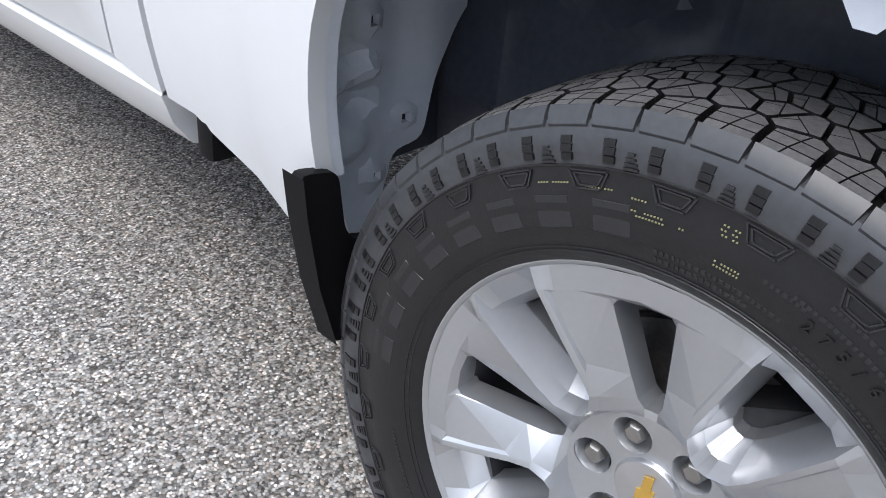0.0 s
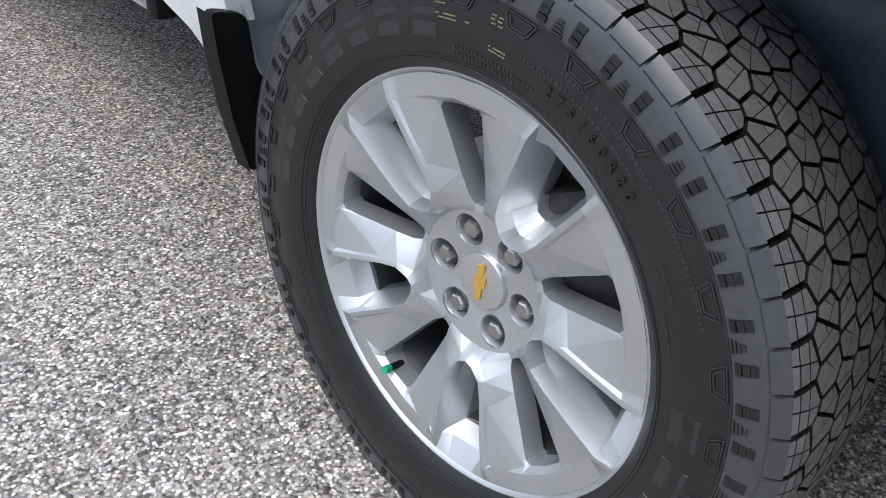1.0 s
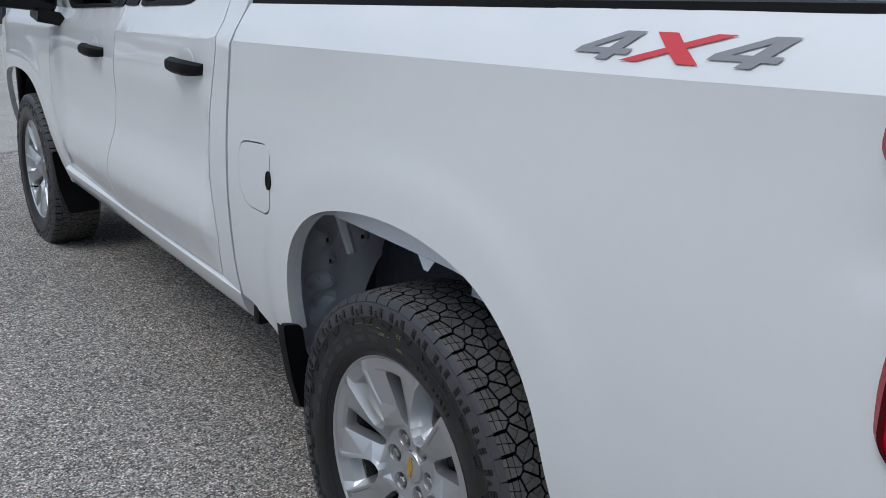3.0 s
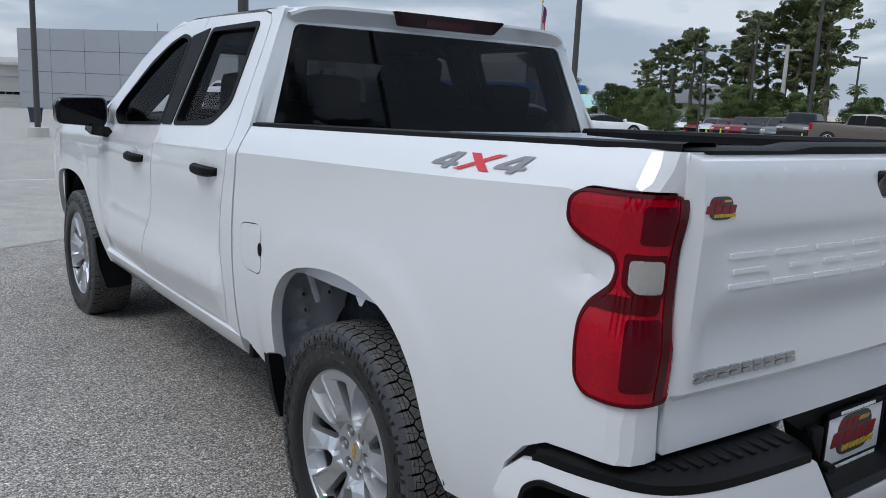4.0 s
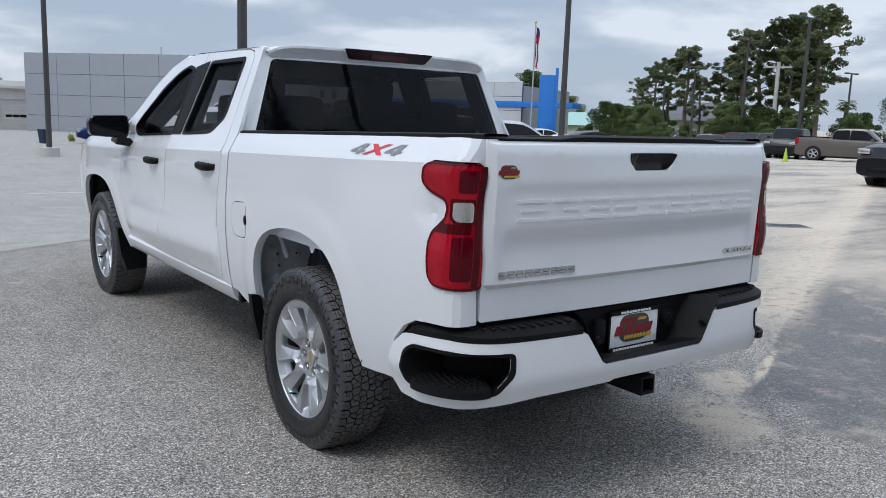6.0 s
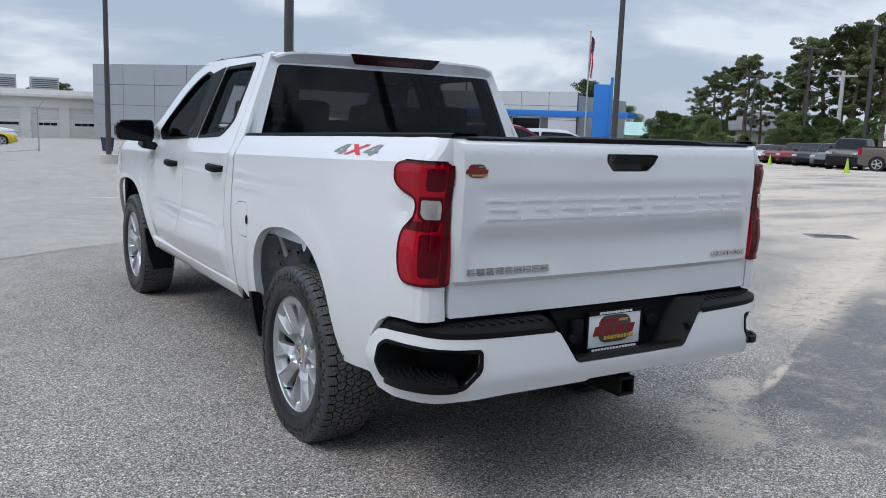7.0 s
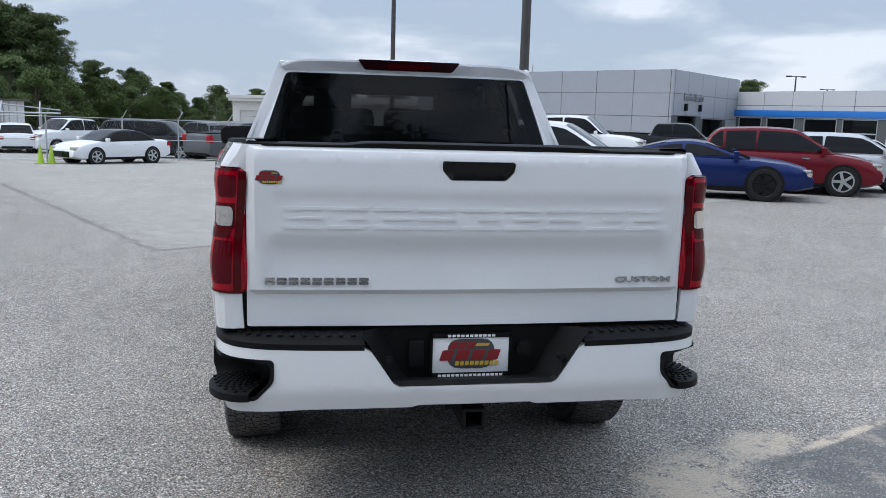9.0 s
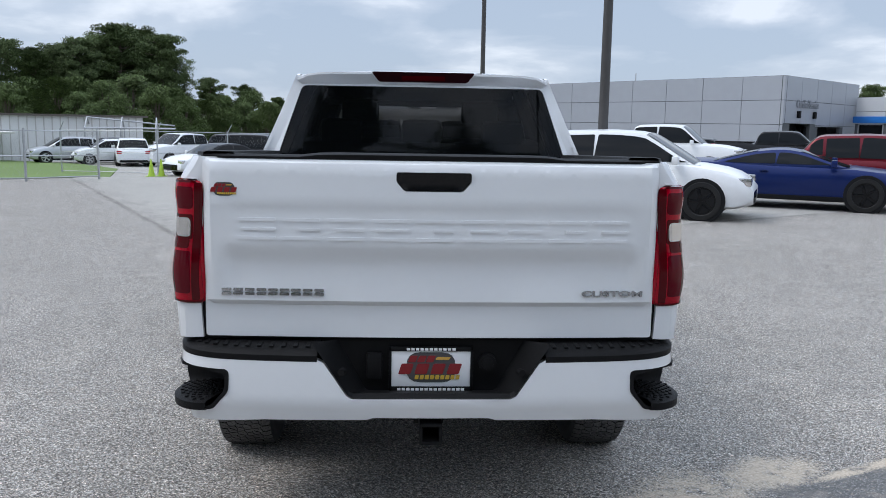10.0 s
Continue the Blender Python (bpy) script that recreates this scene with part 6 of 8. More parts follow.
for s in (-1, 1):
    bm = bmesh.new()
    add_box(bm, (s * 0.90, 0.85, 0.70), (s * 0.94, 2.85, 1.30), 0.01)
    trim = part("door_lining", bm, M_SEAT, truck)
    bm = bmesh.new()
    add_box(bm, (s * 0.84, 1.60, 1.28), (s * 0.88, 1.86, 1.42), 0.01)
    part("belt_trim", bm, M_SEAT, trim)
    for (y0, z0), (y1, z1) in (((1.74, 1.38), (1.76, 1.88)), ((2.80, 1.36), (2.20, 1.84)), ((0.92, 1.36), (0.98, 1.88))):
        bm = bmesh.new()
        add_tube(bm, (s * (cab_x(z0) - 0.09), y0, z0), (s * (cab_x(z1) - 0.085), y1, z1), 0.05, 0.042, 8)
        part("pillar_lining", bm, M_SEAT, trim)
    bm = bmesh.new()
    add_tube(bm, (s * (cab_x(1.38) - 0.12), 2.86, 1.38), (s * (cab_x(1.84) - 0.14), 2.22, 1.82), 0.10, 0.085, 10)
    part("front_pillar_lining", bm, M_SEAT, trim)
bm = bmesh.new()
rings = [[Vector((0.73 * t, y, roof_z(0.73 * t, y) - 0.035)) for t in np.linspace(-1, 1, 9)] for y in np.linspace(0.88, 2.36, 8)]
add_rings(bm, rings, closed=False)
add_box(bm, (-0.68, 2.12, 1.76), (0.68, 2.30, 1.80), 0.01)
part("headliner", bm, mat("headliner_cloth", (0.02, 0.02, 0.021), 0.9), truck)

# ---- ground ----
def ground_z(x, y):
    d = max(0.0, y - 16.0)
    return -0.021 * d * d / (d + 8.0) - 0.5 * sstep(-x, -3, 4) * sstep(y, 19, 30) - 0.25 * sstep(x, 20, 50)


def ground_mesh():
    bm = bmesh.new()
    pos = [0.0]
    st = 1.5
    while pos[-1] < 1500:
        pos.append(pos[-1] + st)
        st *= 1.16
    line = [-p for p in pos[:0:-1]] + pos
    line = sorted(line + [float(k) + 0.5 for k in range(-12, 32, 2)])
    grid = [[bm.verts.new((x, y + 4, ground_z(x, y + 4) if y < 180 else ground_z(x, 184))) for x in line] for y in line]
    for r0, r1 in zip(grid, grid[1:]):
        for i in range(len(line) - 1):
            bm.faces.new((r0[i], r0[i + 1], r1[i + 1], r1[i]))
    return bm


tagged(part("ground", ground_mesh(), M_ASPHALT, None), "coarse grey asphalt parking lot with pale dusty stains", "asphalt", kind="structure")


def on_ground(x, y, rz=0.0, dz=0.0):
    return pose(x, y, ground_z(x, y) + dz, 0, 0, rz)


def sheet(name, pts, material, label, category, lift=0.03):
    bm = panel(pts, [], lambda x, y: Vector((x, y, ground_z(x, y) + lift)), 1.5, lift, lambda c: Vector((0, 0, -1)))
    return tagged(part(name, bm, material, None), label, category, kind="structure")


sheet("lawn_strip", [(-40, 17.5), (-10.9, 18.4), (-9.6, 19.8), (-11.5, 28), (-14.6, 38.2), (-19.3, 45.5), (-27, 51), (-48, 51)], M_GRASS, "mown green lawn strip along the fence", "lawn")
sheet("lawn_edge", [(56, 20), (120, 10), (140, 90), (60, 110), (52, 60), (62, 50)], M_GRASS, "green verge under the trees beyond the lot", "lawn")
sheet("lawn_back", [(-120, 60), (-24, 62), (-16, 90), (-10, 110), (60, 130), (60, 175), (-120, 175)], M_GRASS, "green verge under the wood behind the lot", "lawn")

# painted parking lines, worn
M_LINE = mat("worn_white_line", (0.46, 0.45, 0.43), 0.8, var=0.25, var_scale=5)
line = None
for x, y, rz, ln in ((0.4, 12.0, -88, 1.1), (-0.6, 18.5, -85, 2.4), (14.5, 9.5, -62, 2.2)):
    if line is None:
        bm = bmesh.new()
        add_box(bm, (-0.05, -0.5, -0.01), (0.05, 0.5, 0.004))
        line = tagged(part("parking_line", bm, M_LINE, None, smooth=False), "worn white painted parking line", "line", "parking lines")
        line.matrix_world = on_ground(x, y, rz) @ Matrix.Diagonal((1, ln, 1, 1))
    else:
        c = line.copy()
        scene.collection.objects.link(c)
        c.matrix_world = on_ground(x, y, rz) @ Matrix.Diagonal((1, ln, 1, 1))
grate = thing("drain_grate", "dark iron drain grate in the asphalt", "grate", on_ground(9.6, 3.9, -35))
bm = bmesh.new()
for lo, hi in (((-0.35, -0.22, -0.01), (0.35, -0.18, 0.008)), ((-0.35, 0.18, -0.01), (0.35, 0.22, 0.008)), ((-0.35, -0.18, -0.01), (-0.31, 0.18, 0.008)), ((0.31, -0.18, -0.01), (0.35, 0.18, 0.008))):
    add_box(bm, lo, hi)
part("grate_frame", bm, M_STEEL, grate, smooth=False)
bm = bmesh.new()
add_box(bm, (-0.31, -0.18, -0.01), (0.31, 0.18, 0.002))
part("grate_pit", bm, M_DARK, grate, smooth=False)
for k in range(9):
    bm = bmesh.new()
    add_box(bm, (-0.29 + k * 0.068, -0.18, 0.0), (-0.265 + k * 0.068, 0.18, 0.007))
    part("grate_bar", bm, M_STEEL, grate, smooth=False)


# ---- parked cars ----
def car_paint(name, color, metal=0.3):
    return mat(name, color, 0.3, metal=metal, coat=0.25, var=0.03, var_scale=1.0, spec=0.25)


P_WHITE = car_paint("car_white", (0.74, 0.75, 0.76), 0.0)
P_BLUE = car_paint("car_blue", (0.006, 0.018, 0.10))
P_RED = car_paint("car_red", (0.14, 0.006, 0.014))
P_SILVER = car_paint("car_silver", (0.5, 0.51, 0.53), 0.5)
P_GREY = car_paint("car_grey", (0.10, 0.105, 0.112), 0.4)
P_BLACK = car_paint("car_black", (0.012, 0.012, 0.014))
P_YELLOW = car_paint("car_yellow", (0.65, 0.47, 0.01), 0.1)
P_BROWN = car_paint("car_brown_grey", (0.13, 0.115, 0.10), 0.4)

# length, width, height, belt, wheelbase, tyre radius, greenhouse (rear base, rear top, front top, front base), deck heights from tail to nose
STYLES = {
    "suv": (4.4, 1.84, 1.60, 1.02, 2.68, 0.36, (-2.05, -1.60, 0.25, 1.22), ((-2.2, 0.80), (-2.14, 0.98), (-1.0, 1.02), (1.15, 1.00), (1.65, 0.93), (2.02, 0.82), (2.2, 0.60))),
    "coupe": (4.78, 1.90, 1.28, 0.93, 2.81, 0.36, (-1.98, -0.72, 0.12, 1.15), ((-2.39, 0.78), (-2.3, 0.97), (-1.6, 0.98), (-0.6, 0.93), (1.2, 0.90), (1.9, 0.83), (2.25, 0.72), (2.39, 0.54))),
    "sedan": (4.7, 1.84, 1.44, 0.96, 2.70, 0.34, (-1.75, -0.95, 0.3, 1.25), ((-2.35, 0.72), (-2.25, 0.98), (-1.7, 1.0), (1.2, 0.95), (1.8, 0.87), (2.2, 0.75), (2.35, 0.55))),
    "hatch": (4.1, 1.72, 1.5, 0.98, 2.5, 0.31, (-1.9, -1.6, 0.35, 1.2), ((-2.05, 0.75), (-2.0, 0.95), (-1.0, 1.0), (1.2, 0.98), (1.6, 0.9), (1.9, 0.75), (2.05, 0.55))),
    "pickup": (5.85, 2.03, 1.92, 1.26, 3.72, 0.40, (-1.0, -0.82, 0.85, 1.60), ((-2.9, 1.2), (-2.85, 1.34), (-1.05, 1.36), (-0.98, 1.28), (1.6, 1.24), (2.3, 1.2), (2.75, 1.1), (2.9, 0.8))),
    "van": (5.6, 2.0, 1.9, 1.16, 3.3, 0.38, (-2.62, -2.4, 0.7, 1.5), ((-2.8, 0.9), (-2.75, 1.12), (-1.0, 1.16), (1.5, 1.16), (2.2, 1.1), (2.65, 1.0), (2.8, 0.7))),
}


def car(style, color, m, label, category="car", rims=M_SILVER, group="parked cars", softtop=False):
    L, W, H, belt, wb, tr, gh, deck = STYLES[style]
    c = thing({"suv": "suv", "coupe": "coupe", "sedan": "sedan", "hatch": "hatchback", "pickup": "pickup_truck", "van": "van"}[style], label, category, m, group)
    hw = W / 2
    bm = bmesh.new()
    rings = []
    n = 19
    for i in range(n):
        y = -L / 2 + L * (0.5 - 0.5 * math.cos(math.pi * i / (n - 1)))
        zt = float(np.interp(y, [d[0] for d in deck], [d[1] for d in deck]))
        e = abs(2 * y / L)
        w = hw * (1 - 0.10 * max(0, (e - 0.72) / 0.28) ** 2)
        zb = 0.22 + 0.10 * max(0, (e - 0.85) / 0.15)
        h = zt - zb
        half = [(w * 0.80, zb), (w * 0.955, zb + 0.05), (w * 0.985, zb + h * 0.3), (w, zb + h * 0.55), (w * 0.985, zt - 0.14 * h), (w * 0.94, zt - 0.03), (w * 0.80, zt), (w * 0.4, zt + 0.025)]
        rings.append([Vector((x, y, z)) for x, z in half] + [Vector((-x, y, z)) for x, z in half[::-1]])
    add_rings(bm, rings, caps=True)
    bmesh.ops.recalc_face_normals(bm, faces=bm.faces[:])
    body = part("body", bm, color, c, sharp=40)
    # upper body: a painted shell with the panes let into it
    b0, t0, t1, b1 = gh
    wt, wbt = hw * (0.74 if style not in ("pickup", "van") else 0.80), hw * 0.93
    top = P_BLACK if softtop else color
    ys_ = np.linspace(b0 - 0.6, b1 + 0.6, 241)
    zs_ = np.interp(ys_, [b0, t0, t0 * 0.4 + t1 * 0.6, t1, b1], [belt - 0.05, H - 0.045, H, H - 0.03, belt - 0.05])
    kn = 21 if style in ("coupe", "sedan") else 13
    for _ in range(2):
        zs_ = np.convolve(np.pad(zs_, kn // 2, mode="edge"), np.ones(kn) / kn, "valid")

    def top_z(y):
        return float(np.interp(y, ys_, zs_))

    def side_w(z):
        return wbt + (wt - wbt) * max(0.0, (z - belt) / (H - belt)) ** 1.15
    bm = bmesh.new()
    rings = []
    for y in np.linspace(b0 - 0.05, b1 + 0.05, 30):
        zt = max(belt - 0.04, top_z(y))
        zk = max(belt - 0.045, zt - 0.09)
        e = min(1.0, max(0.0, (b1 - y) / 0.5)) ** 0.5
        half = [(wbt, belt - 0.08), (side_w(belt - 0.02), min(belt - 0.02, zk)), (side_w((belt + zk) / 2), (belt + zk) / 2), (side_w(zk), zk), (side_w(zk) - 0.04, zt - 0.03), (side_w(zk) * 0.6, zt - 0.004), (0.0, zt + 0.012)]
        half = [(x * (0.80 + 0.20 * e), z) for x, z in half]
        rings.append([Vector((x, y, z)) for x, z in half] + [Vector((-x, y, z)) for x, z in half[-2::-1]])
    add_rings(bm, rings, closed=False)
    bmesh.ops.recalc_face_normals(bm, faces=bm.faces[:])
    part("cabin", bm, top, c, sharp=50)
    mid = (t0 * 0.45 + t1 * 0.55)
    ya = b0 + (0.12 if style in ("pickup", "hatch") else 0.30)
    cuts = [ya, mid - 0.06, b1 - 0.05]
    if style in ("suv", "van", "pickup"):
        cuts = [ya, (ya + mid) / 2 - 0.25, mid - 0.06, b1 - 0.05] if style != "pickup" else cuts
    for s in (-1, 1):
        for a, b in zip(cuts, cuts[1:]):
            up_ = [(y, top_z(y) - 0.085) for y in np.linspace(a + 0.035, b - 0.035, 9)]
            up_ = [(y, z) for y, z in up_ if z > belt + 0.05]
            if len(up_) < 3:
                continue
            pts = [(up_[0][0] - (0.0 if a > ya else 0.05), belt + 0.02), (b - 0.03, belt + 0.02)] if up_[-1][0] > b - 0.1 else [(up_[0][0] - 0.05, belt + 0.02), (up_[-1][0] + 0.18, belt + 0.02)]
            pts += up_[::-1]

            def pane_at(y, z, s=s):
                e = min(1.0, max(0.0, (b1 - y) / 0.5)) ** 0.5
                return Vector((s * (side_w(z) * (0.80 + 0.20 * e) + 0.008), y, z))
            part("side_window", panel(rounded(pts, 0.03, 2), [], pane_at, 0.16, 0.0), M_CARGLASS, c, "dark side window")
    for nm, y0, y1 in (("windshield", t1 + 0.02, b1 - 0.06), ("rear_window", b0 + 0.06, t0 - 0.02)):
        bm = bmesh.new()
        rings = []
        for y in np.linspace(y0, y1, 8):
            zt = top_z(y)
            zk = max(belt - 0.045, zt - 0.09)
            e = min(1.0, max(0.0, (b1 - y) / 0.5)) ** 0.5
            w = (side_w(zk) - 0.05) * (0.80 + 0.20 * e)
            rings.append([Vector((w * x, y, zt + 0.020 - 0.034 * abs(x) ** 2.2)) for x in np.linspace(-0.96, 0.96, 9)])
        add_rings(bm, rings, closed=False)
        part(nm, bm, M_CARGLASS, c, "dark car glass")
    for s in (-1, 1):
        bm = bmesh.new()
        add_box(bm, (s * (hw - 0.02), b1 - 0.42, belt - 0.02), (s * (hw + 0.17), b1 - 0.30, belt + 0.13), 0.03)
        part("door_mirror", bm, color, c)
        bm = bmesh.new()
        zl = float(np.interp(L / 2 - 0.2, [d[0] for d in deck], [d[1] for d in deck]))
        add_box(bm, (s * hw * 0.56, L / 2 - 0.32, zl - 0.18), (s * hw * 0.93, L / 2 - 0.04, zl - 0.03), 0.03)
        part("headlamp", bm, M_CLEARLENS, c, "clear headlamp")
        bm = bmesh.new()
        zl = float(np.interp(-L / 2 + 0.1, [d[0] for d in deck], [d[1] for d in deck]))
        add_box(bm, (s * hw * 0.66, -L / 2 - 0.004, zl - (0.42 if style in ("pickup", "van") else 0.24)), (s * hw * 0.95, -L / 2 + 0.2, zl - 0.07), 0.02)
        part("tail_lamp", bm, M_REDLENS, c, "red tail lamp")
        for y in (mid - 0.06, b1 - 0.5 if style != "coupe" else mid - 0.06):
            bm = bmesh.new()
            add_box(bm, (s * (hw - 0.03), y - 0.32, belt - 0.16), (s * (hw + 0.012), y - 0.16, belt - 0.13), 0.008)
            part("door_handle", bm, M_CHROME if style == "suv" else color, c)
        bm = bmesh.new()
        add_box(bm, (s * (hw - 0.06), -wb / 2 + tr, 0.2), (s * (hw - 0.005), wb / 2 - tr, 0.30), 0.015)
        part("sill_trim", bm, M_BLACK, c, "black sill trim")
    bm = bmesh.new()
    add_box(bm, (-hw * 0.62, L / 2 - 0.10, 0.30), (hw * 0.62, L / 2 + 0.004, 0.56), 0.03)
    part("grille", bm, M_GLOSSBLACK, c, "black grille")
    bm = bmesh.new()
    add_box(bm, (-hw * 0.8, -L / 2 - 0.003, 0.28), (hw * 0.8, -L / 2 + 0.12, 0.42), 0.02)
    part("rear_valance", bm, M_BLACK, c)
    if style == "pickup":
        bm = bmesh.new()
        add_box(bm, (-hw * 0.82, -2.78, 1.30), (hw * 0.82, -1.12, 1.392), 0.01)
        part("bed_opening", bm, M_BLACK, c, "dark open cargo bed")
    for s in (-1, 1):
        for y in (-wb / 2, wb / 2):
            bm = bmesh.new()
            add_tube(bm, (s * (hw - 0.25), y, tr), (s * (hw + 0.004), y, tr), tr + 0.05, tr + 0.05, 28)
            part("wheel_arch", bm, M_DARK, c)
            bm = bmesh.new()
            prof = [(hw - 0.22, tr * 0.62), (hw - 0.22, tr * 0.92), (hw - 0.17, tr), (hw - 0.02, tr), (hw + 0.015, tr * 0.93), (hw + 0.02, tr * 0.72), (hw + 0.005, tr * 0.68)]
            revolve(bm, prof, 32)
            w = part("wheel", bm, M_RUBBER, c, "black tyre on an alloy wheel")
            if s < 0:
                w.matrix_local = pose(0, y, tr, 0, 0, 180)
            else:
                w.location = (0, y, tr)
            bm = bmesh.new()
            revolve(bm, [(hw + 0.012, tr * 0.70), (hw + 0.012, tr * 0.62), (hw - 0.01, tr * 0.60)], 28)
            for k in range(5):
                a = k * math.tau / 5 + 0.3
                add_box(bm, (hw - 0.03, -0.035, 0.0), (hw + 0.008, 0.035, tr * 0.62), 0.008, pose(0, 0, 0, math.degrees(a), 0, 0))
            add_tube(bm, (hw - 0.05, 0, 0), (hw + 0.012, 0, 0), 0.06, 0.05, 14)
            part("rim", bm, rims, w)
            bm = bmesh.new()
            add_tube(bm, (hw - 0.14, 0, 0), (hw - 0.06, 0, 0), tr * 0.62, tr * 0.62, 24)
            part("wheel_dark", bm, M_DARK, w)
    return c


def car_by_wheel(style, color, fx, fy, heading, label, side=1, **kw):
    """Places a car by the front wheel that is seen and the way that it faces (degrees from +y, clockwise)."""
    L, W, H, belt, wb, tr, gh, deck = STYLES[style]
    h = Vector((math.sin(radians(heading)), math.cos(radians(heading))))
    r = Vector((h.y, -h.x)) * side
    cx, cy = fx - h.x * wb / 2 - r.x * W * 0.46, fy - h.y * wb / 2 - r.y * W * 0.46
    return car(style, color, on_ground(cx, cy, -heading), label, **kw)


car_by_wheel("suv", P_WHITE, 5.25, 10.3, 116, "white compact SUV with black wheels on the lot", rims=M_GLOSSBLACK)
car_by_wheel("coupe", P_BLUE, 9.3, 12.1, 118, "dark blue two-door coupe with black wheels", rims=M_GLOSSBLACK)
car_by_wheel("suv", P_RED, 12.2, 13.5, 118, "dark red compact SUV with silver wheels")
car_by_wheel("hatch", P_SILVER, 14.4, 14.3, 122, "silver hatchback with silver wheels")
car("pickup", P_WHITE, on_ground(9.2, 25.4, -118), "white crew-cab pickup parked on the lot", "truck")
car("pickup", P_BLACK, on_ground(17.5, 33.9, -118), "black pickup parked by the grey wall", "truck")
car("suv", P_GREY, on_ground(16.0, 38.9, -115), "dark grey SUV parked by the grey wall")
car_by_wheel("sedan", P_WHITE, -8.74, 31.43, -137, "white two-door car with a black soft top", side=-1, rims=M_SILVER, softtop=True)
car_by_wheel("van", P_BLACK, -6.3, 38.6, 102, "black full-size SUV behind the white car")
car("pickup", P_GREY, on_ground(-3.6, 39.6, -40), "grey crew-cab pickup behind the fence", "truck")
car("pickup", P_GREY, on_ground(-5.4, 43.0, 49), "dark grey pickup behind the fence", "truck")
car("coupe", P_YELLOW, on_ground(0.0, 53.4, -72), "bright yellow two-door coupe by the service bays")
car("van", P_WHITE, on_ground(0.2, 60.5, -80), "white full-size SUV by the service bays")
car_by_wheel("pickup", P_WHITE, -13.4, 43.1, -143, "white pickup parked nose out", side=-1)
car("suv", P_WHITE, on_ground(-15.8, 44.2, 20), "white SUV parked nose out")
car("hatch", P_WHITE, on_ground(-17.8, 46.2, 120), "white hatchback parked in the row")
car("suv", P_SILVER, on_ground(-21.0, 47.8, 125), "silver SUV parked by the lawn")
car("suv", P_GREY, on_ground(-18.9, 49.0, 125), "dark grey SUV parked by the lawn")
car("pickup", P_SILVER, on_ground(-26.5, 53.0, 75), "silver pickup parked by the shed", "truck")
car("coupe", P_WHITE, on_ground(32.0, 29.4, -110), "white convertible coupe parked beyond the light pole", softtop=True)
car("pickup", P_BROWN, on_ground(45.3, 21.5, 198), "brown-grey crew-cab pickup parked broadside", "truck")
car("suv", P_BLACK, on_ground(31.5, 10.6, 90), "black SUV at the edge of the lot")
car("pickup", P_BLACK, on_ground(23.6, 7.4, 85), "black pickup at the edge of the lot", "truck")
car("coupe", P_BLUE, on_ground(8.7, 37.5, 80), "blue coupe by the grey wall")
row = [("pickup", P_BLACK), ("suv", P_GREY), ("suv", P_BLACK), ("suv", P_RED), ("sedan", P_RED), ("sedan", P_SILVER), ("sedan", P_RED), ("sedan", P_WHITE), ("suv", P_GREY), ("suv", P_WHITE)]
names = ["black pickup", "dark grey SUV", "black SUV", "dark red SUV", "red sedan", "silver sedan", "dark red sedan", "white sedan", "grey SUV", "white SUV"]
for k, (st, col) in enumerate(row):
    car(st, col, on_ground(46.3 + 1.84 * k, 25.9 + 2.58 * k, 108), names[k] + " in the row by the trees")
car("sedan", P_WHITE, on_ground(38, 40, -110), "white sedan beyond the blue sign")
car("suv", P_WHITE, on_ground(36, 44, -110), "white SUV beyond the blue sign")

# ---- traffic cones ----
def cone(x, y, first=[None]):
    if first[0] is not None:
        return copy_thing(first[0], on_ground(x, y, x * 30))
    c = thing("traffic_cone", "lime green traffic cone on the asphalt", "cone", on_ground(x, y), "traffic cones")
    bm = bmesh.new()
    add_tube(bm, (0, 0, 0.03), (0, 0, 0.72), 0.14, 0.025, 18)
    part("cone_body", bm, M_CONE, c)
    bm = bmesh.new()
    add_box(bm, (-0.19, -0.19, 0), (0.19, 0.19, 0.035), 0.01)
    part("cone_base", bm, M_CONE, c)
    first[0] = c
    return c


for x, y in ((-10.75, 31.0), (-10.39, 31.2), (45.6, 32.5), (46.2, 31.8), (53.7, 41.7), (36.7, 20.4), (20.8, 20.3)):
    cone(x, y)

# ---- waste bin by the grey wall ----
wb_ = thing("waste_bin", "dark blue plastic waste bin on the lot", "bin", on_ground(4.8, 36.9, 20) @ Matrix.Scale(0.72, 4))
bm = bmesh.new()
rings = [[Vector((sx * w, sy * w * 1.1, z)) for sx, sy in ((-1, -1), (1, -1), (1, 1), (-1, 1))] for z, w in ((0.04, 0.22), (0.8, 0.28), (0.86, 0.30))]
add_rings(bm, rings, caps=True)
part("bin_body", bm, mat("blue_bin_plastic", (0.006, 0.016, 0.05), 0.5), wb_, smooth=False)
bm = bmesh.new()
add_box(bm, (-0.31, -0.34, 0.86), (0.31, 0.34, 0.92), 0.02)
part("bin_lid", bm, mat("blue_lid_plastic", (0.005, 0.013, 0.04), 0.5), wb_)

